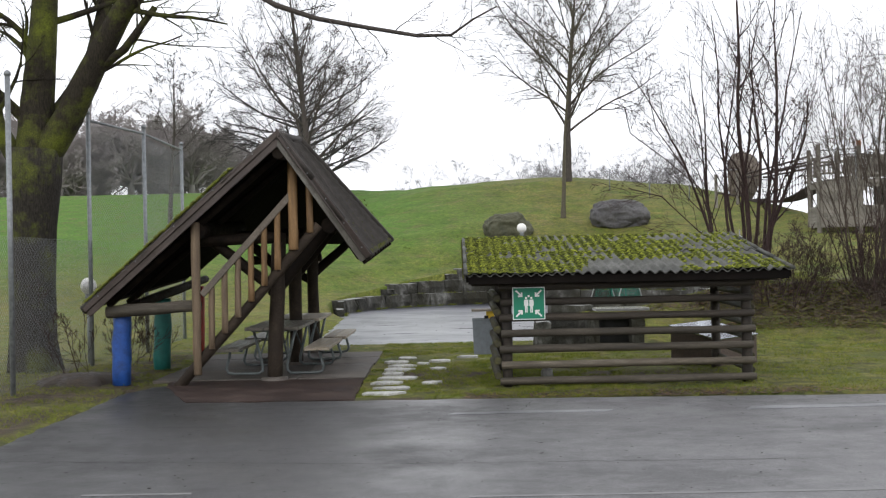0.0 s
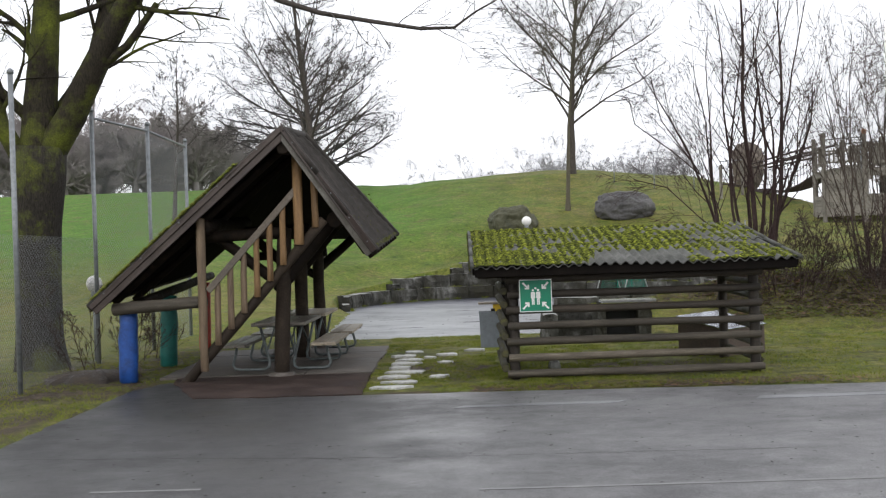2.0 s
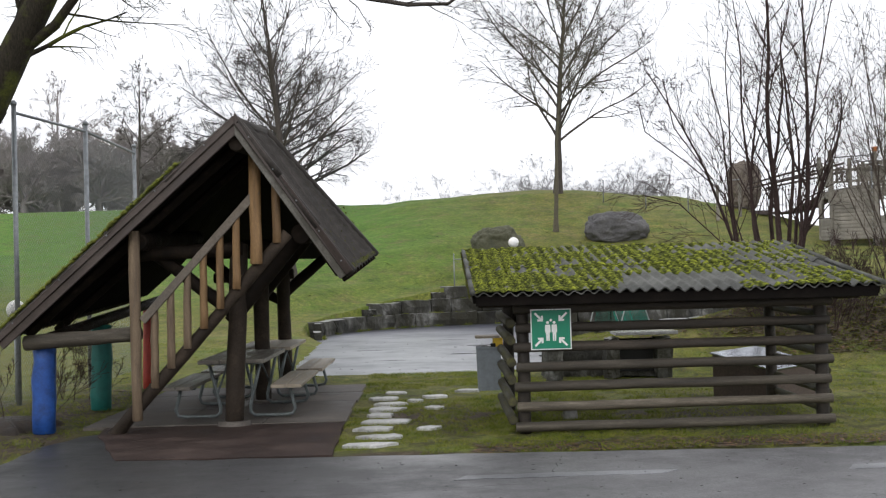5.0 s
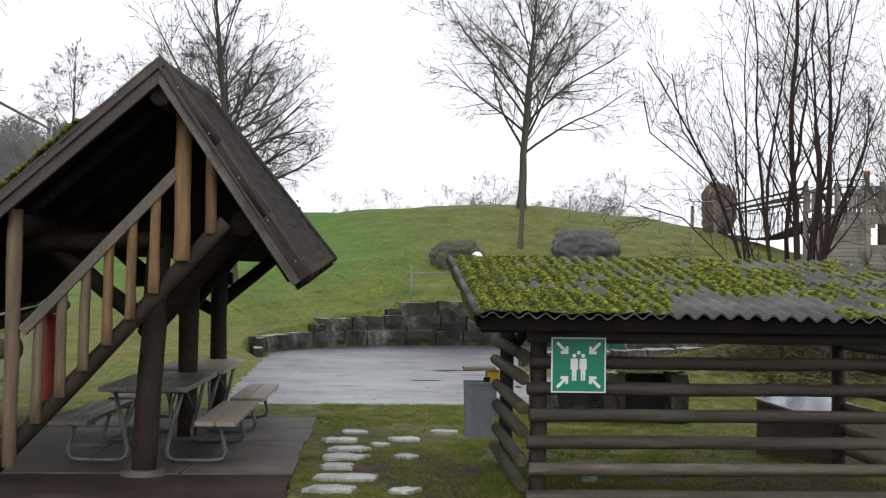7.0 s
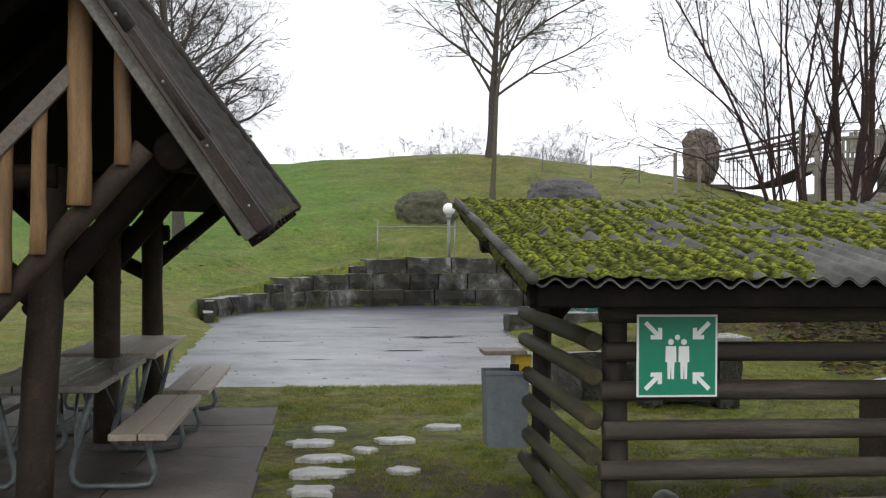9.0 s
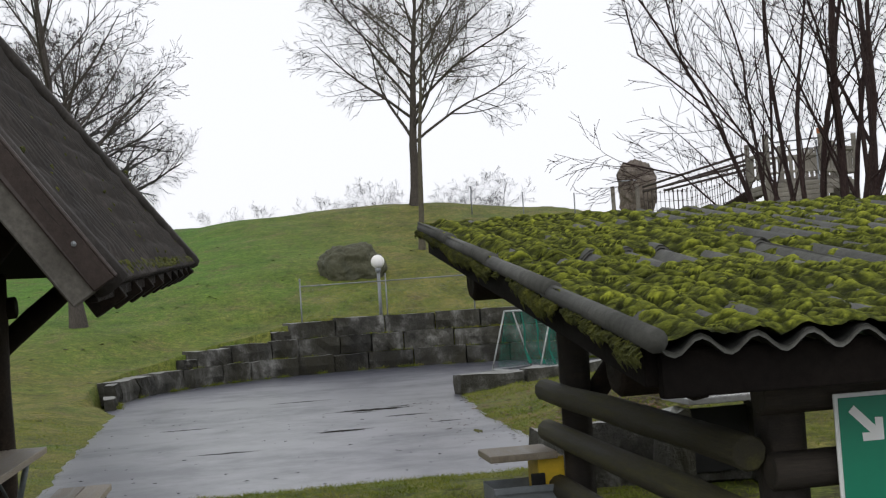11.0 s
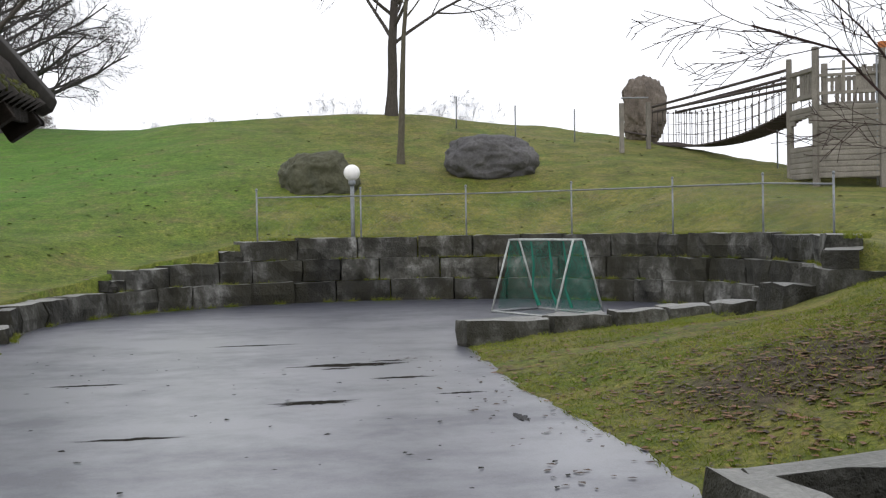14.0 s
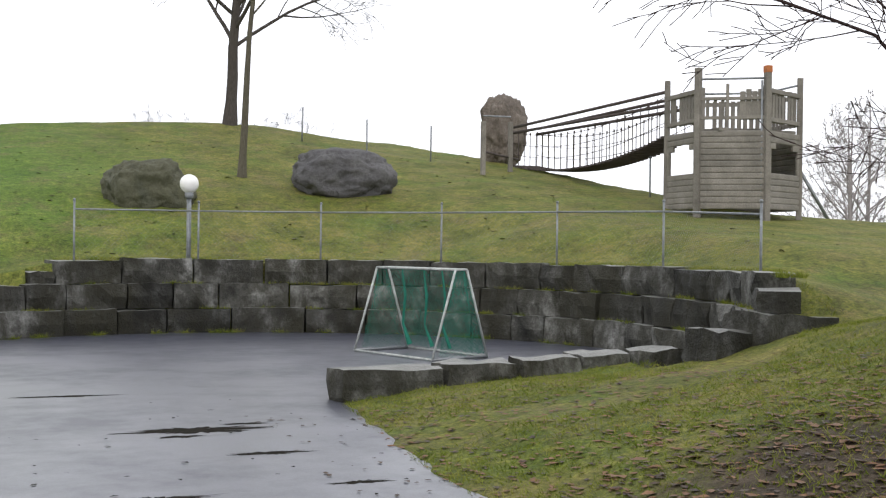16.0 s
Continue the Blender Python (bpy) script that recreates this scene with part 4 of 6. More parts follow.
def hl(name, a, b, r, material, label="", seed=0, r2=None):
    return hu(log_part(name, a, b, r, material, None, label, seed, 10, r2))


LEVELS = (0.075, 0.28, 0.48, 0.68, 0.88, 1.075, 1.27)
for i, z in enumerate(LEVELS):
    # the upper rails take the darker log colour
    hl("rail", (HX0 - 0.05 + 0.02 * (i % 2), HY0 - 0.075, z), (HX1 + 0.04 - 0.015 * (i % 3), HY0 - 0.075, z + 0.006), 0.049, WOOD_RAIL if i < 4 else WOOD_RAIL_DARK, "", 130 + i, 0.047)
    zz = z + 0.07 - 0.02 * (i % 2)
    if i < 6:
        hl("side_rail", (HX0 - 0.075, HY0 - 0.06, zz), (HX0 - 0.075, HY1 + 0.14, zz + 0.02), 0.049, WOOD_SIDE, "green mossy side rail", 140 + i)
        hl("side_rail", (HX1 + 0.03, HY0 + 0.08, zz), (HX1 + 0.03, HY1 + 0.14, zz + 0.02), 0.041, WOOD_SIDE, "", 150 + i)


def roof_z(y):
    return 1.44 + (y - 13.16) * (1.925 - 1.445) / (16.5 - 13.16)


for i, (x, y) in enumerate(((HX0 + 0.05, HY0 + 0.02), (HX1 - 0.05, HY0 + 0.02), (HX0 + 0.02, HY1), (HX1 - 0.02, HY1))):
    hl("post", (x, y, 0.0), (x, y, roof_z(y) - 0.19), 0.066, WOOD_RAIL_DARK, "", 160 + i)
hl("purlin", (0.42, HY0 + 0.0, roof_z(HY0) - 0.14), (4.32, HY0 + 0.0, roof_z(HY0) - 0.14), 0.085, WOOD_DARK, "", 170)
hl("purlin", (0.42, HY1 + 0.0, roof_z(HY1) - 0.145), (4.32, HY1 + 0.0, roof_z(HY1) - 0.145), 0.10, WOOD_DARK, "", 171)
for i, x in enumerate((0.47, 1.45, 2.4, 3.3, 4.26)):
    hl("rafter", (x, 13.22, roof_z(13.22) - 0.085), (x, 16.38, roof_z(16.38) - 0.085), 0.055, WOOD_DARK, "", 174 + i)
# dark fascia under front eave and along gables, in the near-black shade colour
hu(plank("fascia", (3.96, 0.035, 0.105), (2.365, 13.225, roof_z(13.22) - 0.075), SHADE_BLACK))
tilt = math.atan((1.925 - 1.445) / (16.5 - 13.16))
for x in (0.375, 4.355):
    hu(plank("gable_board", (0.035, 3.16, 0.10), (x, 14.80, roof_z(14.80) - 0.056), SHADE_BLACK, None, Matrix.Rotation(tilt, 4, "X")))
hl("brace", (HX0 + 0.02, HY1, 1.02), (HX0 + 0.52, HY1, roof_z(HY1) - 0.16), 0.05, WOOD_DARK, "", 181)

# corrugated sheets: waves across x, running down the slope
PITCH, AMP = 0.127, 0.019


def hut_wave(x):
    return AMP * math.cos(2 * math.pi * (x - 0.335) / PITCH)


def hut_sheet(name, x0, x1, y0, y1, lift, seed):
    n, rows = int((x1 - x0) / PITCH * 8), 6
    rr = random.Random(seed)
    verts, faces = [], []
    for side in (0, 1):
        for i in range(n + 1):
            x = x0 + (x1 - x0) * i / n
            for j in range(rows + 1):
                y = y0 + (y1 - y0) * j / rows
                verts.append((x, y, roof_z(y) + hut_wave(x) + lift - 0.012 * side + (0.004 * math.sin(3 * x + y * 2))))
    m = (n + 1) * (rows + 1)
    for i in range(n):
        for j in range(rows):
            q = i * (rows + 1) + j
            faces += [(q, q + rows + 1, q + rows + 2, q + 1), (m + q, m + q + 1, m + q + rows + 2, m + q + rows + 1)]
        for j in (0, rows):
            q = i * (rows + 1) + j
            faces.append((q, q + rows + 1, m + q + rows + 1, m + q))
    for j in range(rows):
        for i in (0, n):
            q = i * (rows + 1) + j
            faces.append((q, q + 1, m + q + 1, m + q))
    return hu(mesh_object(name, verts, faces, HUT_SHEET, None, True))


xs = [0.335, 1.35, 2.37, 3.385, 4.395]
for i, (a, b) in enumerate(zip(xs, xs[1:])):
    hut_sheet("roof_sheet", a, b + 0.03 if i < 3 else b, 13.16, 14.95, 0.006 * (i % 2), i)
    hut_sheet("roof_sheet", a, b + 0.03 if i < 3 else b, 14.80, 16.52, 0.016 + 0.006 * (i % 2), i + 9)

# a carpet of moss that swells out of the sheets, thick to the west, bare on one front sheet
LATTICE = np.random.default_rng(5).random((64, 64))


def vnoise(x, y):
    """Smooth value noise, 0 to 1."""
    xi, yi = np.floor(x).astype(int), np.floor(y).astype(int)
    fx, fy = x - xi, y - yi
    fx, fy = fx * fx * (3 - 2 * fx), fy * fy * (3 - 2 * fy)
    g = lambda a, b: LATTICE[a % 64, b % 64]
    return (g(xi, yi) * (1 - fx) + g(xi + 1, yi) * fx) * (1 - fy) + (g(xi, yi + 1) * (1 - fx) + g(xi + 1, yi + 1) * fx) * fy


def cushions(x, y, cell, seed, fill):
    """Height of round moss cushions, one at most to a jittered cell, 0 between them."""
    r = np.random.default_rng(seed).random((5, 128, 128))
    u, w = x / cell, y / (cell * 1.25)
    iu, iw = np.floor(u).astype(int), np.floor(w).astype(int)
    best = np.zeros_like(x)
    for du in (-1, 0, 1):
        for dw in (-1, 0, 1):
            a, b = (iu + du) % 128, (iw + dw) % 128
            rad = 0.38 + 0.50 * r[2, a, b]
            d = np.hypot(u - (iu + du + r[0, a, b]), w - (iw + dw + r[1, a, b])) / rad
            dome = np.sqrt(np.clip(1 - d * d, 0, 1)) * (0.45 + 0.55 * r[3, a, b]) * (r[4, a, b] < fill)
            best = np.maximum(best, dome)
    return best


def moss_carpet(x0, x1, y0, y1, step, surface_z, cover, name, material):
    mx, my = np.meshgrid(np.arange(x0, x1, step), np.arange(y0, y1, step))
    m = cover(mx, my)
    wx, wy = mx + 0.03 * vnoise(mx * 14, my * 14), my + 0.03 * vnoise(mx * 14 + 9, my * 14)
    lump = np.maximum(0.70 * cushions(wx, wy, 0.05, 3, 0.85), 0.46 * cushions(wx + 3, wy, 0.027, 4, 0.9)) + 0.14 * vnoise(mx * 70, my * 60)
    t = np.clip(m * 1.6, 0, 1.0) ** 0.6 * (0.003 + 0.040 * lump)
    z = surface_z(mx, my) + np.where(m > 0, t, -0.006)
    ny_, nx_ = mx.shape
    ix = np.arange(nx_ * ny_).reshape(ny_, nx_)
    q = np.stack([ix[:-1, :-1], ix[:-1, 1:], ix[1:, 1:], ix[1:, :-1]], -1).reshape(-1, 4)
    alive = (m.ravel()[q] > 0).any(1)
    q = q[alive]
    used = np.unique(q)
    remap = np.zeros(nx_ * ny_, int)
    remap[used] = np.arange(len(used))
    P = np.stack([mx, my, z], -1).reshape(-1, 3)[used]
    return mesh_object(name, P.tolist(), remap[q].tolist(), material, None, True)


def hut_top(x, y):
    # thick moss half fills the troughs
    return roof_z(y) + AMP * (0.42 * np.cos(2 * np.pi * (x - 0.335) / PITCH) + 0.10) + np.where(y > 14.8, 0.018, 0.004) + 0.004 * np.sin(3 * x + y * 2)


def hut_moss(x, y):
    n1 = vnoise(x * 1.5 + 7, y * 1.3 + 2)
    n2 = vnoise(x * 6, y * 4.0 + 5)
    n3 = vnoise(x * 26 + 2, y * 17)
    bare = smoothstep(1.55, 1.9, x - (y - 13.16) * 0.35) * smoothstep(3.2, 2.95, x) * smoothstep(14.35, 14.1, y)
    trough = 0.05 * -np.cos(2 * np.pi * (x - 0.335) / PITCH)
    base = np.interp(x, [0.3, 0.37, 0.42, 1.6, 2.6, 3.4, 4.4], [0.0, 0.05, 0.28, 0.24, 0.10, 0.02, -0.05])
    return base + 0.13 + 0.8 * (n1 - 0.5) + 1.0 * (n2 - 0.5) + 0.55 * (n3 - 0.5) + 0.2 * trough - 1.2 * bare


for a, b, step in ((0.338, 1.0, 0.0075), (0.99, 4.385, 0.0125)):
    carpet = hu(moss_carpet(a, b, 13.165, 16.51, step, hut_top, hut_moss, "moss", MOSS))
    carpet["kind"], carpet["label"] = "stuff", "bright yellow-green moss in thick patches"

for gx_ in (0.352, 4.378):
    for i in range(4):
        y0, y1 = 13.14 + 0.84 * i, 13.14 + 0.84 * (i + 1) + (0.06 if i < 3 else 0.0)
        v, f = tube([(gx_, y0, roof_z(y0) + 0.016), (gx_, (y0 + y1) / 2, roof_z((y0 + y1) / 2) + 0.012), (gx_, y1, roof_z(y1) + 0.006)], [0.028, 0.026, 0.025], 12, True, 0.015, 700 + i)
        hu(mesh_object("verge_tile", v, f, HUT_SHEET, None, True, "grey rounded verge tile"))

# moss that hangs over the western gable edge
rng = random.Random(21)
hang = []
for _ in range(3600):
    # a ragged fringe, sparse towards the eaves
    y = 13.17 + 3.34 * rng.random() ** 0.85
    body = 1.1 * (noise.noise((y * 2.3, 4.0, 1.0)) + 0.6 * noise.noise((y * 9.0, 2.0, 7.0)) + 0.35 * noise.noise((y * 31.0, 5.0, 3.0))) + 0.48
    if body < 0.05 or rng.random() > body + 0.25:
        continue
    s_ = rng.uniform(0.0018, 0.0042)
    zz = roof_z(y) - rng.uniform(0.0, 0.014) - 0.03 * max(0.0, body) * rng.random()
    low = min(0.034, 0.010 + 0.030 * body) * rng.uniform(0.3, 1.1)
    x0 = 0.331 - rng.uniform(0, 0.006)
    hang.append(tube([(x0 + 0.004, y, zz), (x0 - rng.uniform(0.004, 0.014), y + rng.uniform(-0.008, 0.008), zz - low * 0.4), (x0 - 0.002, y + rng.uniform(-0.012, 0.012), zz - low)], [s_, s_ * 0.9, s_ * 0.3], 4, True, 0.25, rng.randint(0, 9999)))
v, f = joined(hang)
ob = hu(mesh_object("moss", v, f, MOSS_DARK, None, True, "dark moss hanging over the edge"))
ob["kind"] = "stuff"


# ---- green assembly-point sign ----
sign = thing("assembly_sign", "green and white square assembly point sign on the rails", "sign", at=(1.145, 13.535, 1.062))
S = 0.41
plank("sign_plate", (S, 0.006, S), (0, 0, 0), SIGN_WHITE, sign, None, "white bordered plate", 0.002)
plank("green_field", (S - 0.022, 0.003, S - 0.022), (0, -0.0045, 0), SIGN_GREEN, sign, None, "", 0.001)


def flat(name, outline, depth, parent, material):
    """A thin raised shape in the sign's plane."""
    bm = bmesh.new()
    f = bm.faces.new([bm.verts.new((x, depth, z)) for x, z in outline])
    r = bmesh.ops.extrude_face_region(bm, geom=[f])
    bmesh.ops.translate(bm, verts=[q for q in r["geom"] if isinstance(q, bmesh.types.BMVert)], vec=(0, -0.0012, 0))
    bmesh.ops.recalc_face_normals(bm, faces=bm.faces[:])
    return part(name, bm, material, parent)


for sx in (-1, 1):
    for sz in (-1, 1):
        tip = (sx * 0.078, sz * 0.082)
        pts = []
        # arrow head points to the middle of the sign
        d = Vector((-sx, -sz)).normalized()
        n = Vector((-d.y, d.x))
        o = Vector(tip)
        for u, w in ((0, 0), (-0.040, 0.040), (-0.056, 0.026), (-0.040, 0.011), (-0.118, 0.011), (-0.118, -0.011), (-0.040, -0.011), (-0.056, -0.026), (-0.040, -0.040)):
            q = o + d * u + n * w
            pts.append((q.x, q.y))
        flat("arrow", pts, -0.0062, sign, SIGN_WHITE)
for i, x in enumerate((-0.033, 0.033)):
    flat("pictogram_figure", [(x - 0.026, 0.048), (x + 0.026, 0.048), (x + 0.028, -0.03), (x + 0.018, -0.032), (x + 0.016, -0.115), (x + 0.003, -0.115), (x + 0.0, -0.04), (x - 0.003, -0.115), (x - 0.016, -0.115), (x - 0.018, -0.032), (x - 0.028, -0.03)], -0.0062, sign, SIGN_WHITE)
for cx_, cz_, r in ((-0.033, 0.069, 0.015), (0.033, 0.069, 0.015), (0.0, 0.092, 0.014)):
    flat("pictogram_dot", [(cx_ + r * math.cos(a), cz_ + r * math.sin(a)) for a in [2 * math.pi * i / 14 for i in range(14)]], -0.0062, sign, SIGN_WHITE)

# ---- litter bin on the hut's side ----
bin_ = thing("litter_bin", "grey sheet-steel litter bin with yellow bracket and flat lid", "litter bin", at=(0.60, 15.72, 0.255))
bm = bmesh.new()
r_ = bmesh.ops.create_cube(bm, size=1.0, matrix=Matrix.Translation((0, 0, 0.255)) @ Matrix.Diagonal((0.29, 0.27, 0.51, 1)))
for v in bm.verts:
    if v.co.z < 0.1:
        v.co.x *= 0.9
        v.co.y *= 0.85
top = [f for f in bm.faces if f.normal.z > 0.9]
ins = bmesh.ops.inset_individual(bm, faces=top, thickness=0.012)
bmesh.ops.translate(bm, verts=list({v for f in top for v in f.verts}), vec=(0, 0, -0.3))
part("bin_body", bm, BIN_GREY, bin_)
plank("bin_rim", (0.305, 0.02, 0.03), (0, -0.135, 0.50), BIN_GREY, bin_)
plank("bin_lid", (0.29, 0.28, 0.03), (-0.01, 0.02, 0.632), BENCH, bin_, None, "pale flat lid board")
bracket = plank("bracket", (0.115, 0.20, 0.16), (0.115, 0.03, 0.54), YELLOW, bin_, None, "yellow bracket")
# a black block stands for the dark inside the bracket's hole
plank("bracket_hole_shade", (0.06, 0.02, 0.06), (0.055, -0.07, 0.525), BLACK, bracket)

# ---- inside the hut: wooden box with pale lid, round stone ----
wbox = thing("storage_box", "brown board box with a wet bluish sheet-metal lid that slopes", "box", at=(4.08, 16.42, 0.0), turn=-53)


def box_top(x, y):
    return 0.47 - 0.18 * x + 0.035 * y


for x0, x1, y0, y1 in ((-0.46, 0.46, -0.43, -0.40), (-0.46, 0.46, 0.40, 0.43), (-0.46, -0.43, -0.40, 0.40), (0.43, 0.46, -0.40, 0.40)):
    bm = bmesh.new()
    vs = [bm.verts.new((x, y, z if z < 0 else box_top(x, y))) for z in (-0.12, 1) for x, y in ((x0, y0), (x1, y0), (x1, y1), (x0, y1))]
    for f in ((3, 2, 1, 0), (4, 5, 6, 7), (0, 1, 5, 4), (1, 2, 6, 5), (2, 3, 7, 6), (3, 0, 4, 7)):
        bm.faces.new([vs[q] for q in f])
    part("box_side", bm, RUST, wbox)
plank("box_lid", (0.96, 0.92, 0.025), (0, 0, 0.486), WET_LID, wbox, Matrix.Rotation(math.atan(0.18), 4, "Y") @ Matrix.Rotation(math.atan(0.035), 4, "X"), "wet bluish sheet-metal lid")


def rock(name, size, at, seed, material, label, category, rough=0.22, sub=4, sink=0.25, turn=0.0, sharp=1.0):
    bm = bmesh.new()
    bmesh.ops.create_icosphere(bm, subdivisions=sub, radius=1.0)
    off = Vector((seed * 3.7, seed * 1.3, seed * 7.1))
    for v in bm.verts:
        n = v.co.normalized()
        k = 1 + rough * noise.noise(n * 1.3 + off) + rough * 0.5 * noise.noise(n * 3.1 + off) + rough * 0.22 * sharp * noise.noise(n * 8.0 + off) + rough * 0.10 * noise.noise(n * 19.0 + off)
        c = Vector((n.x, n.y, n.z))
        # squarer than a ball
        c = Vector([math.copysign(abs(q) ** 0.8, q) for q in c])
        v.co = Vector((c.x * size[0], c.y * size[1], c.z * size[2])) * k
    ob = part(name, bm, material, None, "", True)
    ob.matrix_basis = pose(at[0], at[1], at[2], 0, 0, turn)
    return tagged(ob, label, category)


rock("round_stone", (0.083, 0.08, 0.10), (1.45, 14.78, 0.03), 4, STONE_TOP, "pale round stone lying inside the hut", "stone", 0.12, 3)

WET_SLAB = plain("wet_pale_concrete", (0.2, 0.2, 0.195), 0.15, vary=0.3)

# ---- stone grill behind the hut ----
grill = thing("stone_grill", "open grill of stone blocks with a pale concrete slab", "grill", at=(2.6, 19.7, 0))
for i, (bx, by, w, d, h) in enumerate(((-0.86, -0.05, 0.26, 0.9, 0.5), (-0.30, 0.28, 1.1, 0.27, 0.5), (0.02, -0.25, 0.22, 0.34, 0.62), (0.78, -0.25, 0.24, 0.34, 0.62), (0.40, 0.0, 0.9, 0.22, 0.5))):
    rough_block("stone_block", (w, d, h), (bx, by, h / 2), 0, grill, 200 + i, STONE)
plank("slab", (0.93, 0.62, 0.05), (0.515, -0.2, 0.68), WET_SLAB, grill, None, "pale wet concrete slab", 0.01)
# black panel that stands in for the shade within the opening
plank("opening_panel", (0.6, 0.03, 0.5), (0.40, -0.12, 0.34), BLACK, grill, None, "black panel for the dark of the fire opening")

# ---- stepping stones ----
steps = ((-0.60, 17.98, 0.34, 0.30), (-0.73, 17.30, 0.38, 0.30), (-0.62, 16.62, 0.42, 0.26), (-0.66, 16.05, 0.48, 0.30), (-0.69, 15.45, 0.36, 0.28), (-0.60, 14.85, 0.62, 0.30), (-0.70, 14.25, 0.46, 0.28), (-0.62, 13.62, 0.52, 0.26), (-0.68, 13.05, 0.5, 0.24),
         (-0.03, 17.40, 0.44, 0.24), (-0.30, 16.95, 0.22, 0.18), (-0.07, 16.1, 0.26, 0.22), (0.40, 18.08, 0.34, 0.24), (-0.13, 14.2, 0.28, 0.22))
for i, (x, y, w, d) in enumerate(steps):
    w, d = w * 0.86, d * 0.88
    rr = random.Random(300 + i)
    bm = bmesh.new()
    n = 14
    ph = [rr.uniform(0.66, 1.16) * (1.12 if k % 7 in (1, 2, 5) else 1.0) for k in range(n)]
    low = [bm.verts.new((w * 0.55 * ph[k] * math.cos(2 * math.pi * k / n), d * 0.55 * ph[k] * math.sin(2 * math.pi * k / n), -0.03)) for k in range(n)]
    hi = [bm.verts.new((v.co.x, v.co.y, 0.026)) for v in low]
    mid_ = [bm.verts.new((v.co.x * 0.9, v.co.y * 0.9, 0.034 + rr.uniform(-0.004, 0.004))) for v in low]
    for k in range(n):
        q = (k + 1) % n
        bm.faces.new([low[k], low[q], hi[q], hi[k]])
        bm.faces.new([hi[k], hi[q], mid_[q], mid_[k]])
    bm.faces.new(mid_)
    ob = part("stepping_stone", bm, FLAG)
    ob.location = (x, y, 0.0)
    tagged(ob, "pale wet flagstone sunk in grass", "stepping stone", "stepping stones between shelter and hut")

# ---- globe lamp ----
lamp = thing("globe_lamp", "white opal globe lamp on a slim pale post", "lamp", at=(2.50, 39.35, 1.2))
v, f = tube([(0, 0, -0.2), (0, 0, 1.12)], 0.042, 10)
mesh_object("post", v, f, STEEL, lamp, True)
v, f = tube([(0, 0, 1.10), (0, 0, 1.13), (0, 0, 1.20), (0, 0, 1.23)], [0.05, 0.075, 0.075, 0.05], 12)
mesh_object("collar", v, f, STEEL, lamp, True)
bm = bmesh.new()
bmesh.ops.create_uvsphere(bm, u_segments=24, v_segments=16, radius=0.165, matrix=Matrix.Translation((0, 0, 1.365)))
part("globe", bm, GLOBE, lamp, "", True)
lamp2 = copy_thing(lamp, pose(-5.92, 18.3, 0.14) @ Matrix.Diagonal((0.8, 0.8, 0.85, 1)))
lamp2["label"] = "white opal globe lamp beside the ball fence"


# ---- fences ----
def wire_panel(a, b, z0a, z0b, h, step, r, name, parent, material, seed=0):
    """Diamond mesh of thin wires between two posts."""
    ax, ay = a
    bx, by = b
    L = math.hypot(bx - ax, by - ay)
    verts, faces = [], []
    k = -h
    lines = []
    while k < L:
        for s in (0, 1):
            u0, u1 = max(0, k), min(L, k + h)
            if u1 - u0 > 0.02:
                w0, w1 = u0 - k, u1 - k
                if s:
                    w0, w1 = h - w0, h - w1
                lines.append((u0, w0, u1, w1))
        k += step
    for u0, w0, u1, w1 in lines:
        p = []
        for u, w in ((u0, w0), (u1, w1)):
            f = u / L
            p.append((ax + (bx - ax) * f, ay + (by - ay) * f, z0a + (z0b - z0a) * f + w))
        q, g = tube(p, r, 3, False)
        o = len(verts)
        verts += q
        faces += [tuple(i + o for i in t) for t in g]
    return mesh_object(name, verts, faces, material, parent)


rail_fence = thing("wire_fence", "low galvanised post and rail fence with wire mesh on the wall", "fence", at=(0, 0, 0))
FR = R1 + 0.42
fpts = [(CX + FR * math.cos(radians(a)), CY + FR * math.sin(radians(a))) for a in (109.5, 89.6, 69.6, 49.1, 28.1, 6.1, -25.0)]
rail_h = (2.07, 2.09, 2.10, 2.11, 2.11, 2.08, 1.96)
for i, (x, y) in enumerate(fpts):
    v, f = tube([(x, y, 1.0), (x, y, rail_h[i] + 0.14)], 0.017, 8)
    pole = mesh_object("post", v, f, STEEL, rail_fence, True)
    v, f = tube([(x, y, rail_h[i] + 0.14), (x, y, rail_h[i] + 0.165), (x, y, rail_h[i] + 0.18)], [0.022, 0.024, 0.010], 8)
    mesh_object("post_cap", v, f, STEEL, pole, True)
for a, b, za, zb in zip(fpts, fpts[1:], rail_h, rail_h[1:]):
    v, f = tube([(*a, za), (*b, zb)], 0.015, 6)
    mesh_object("top_rail", v, f, STEEL, rail_fence, True)
    wire_panel(a, b, za - 0.86, zb - 0.86, 0.85, 0.075, 0.0006, "mesh_wire", rail_fence, STEEL)["kind"] = "stuff"

ball_fence = thing("ball_fence", "tall galvanised ball-stop fence with wire mesh", "fence", at=(0, 0, 0))
bf = [(-5.48, 13.70), (-5.74, 17.85), (-5.42, 20.1), (-5.50, 23.4)]
for x, y in bf + [(-5.5, 9.6)]:
    v, f = tube([(x, y, -0.1), (x, y, 4.12)], 0.035, 10)
    pole = mesh_object("post", v, f, STEEL, ball_fence, True)
    v, f = tube([(x, y, 4.12), (x, y, 4.16), (x, y, 4.19)], [0.045, 0.045, 0.015], 10)
    mesh_object("post_cap", v, f, STEEL, pole, True)
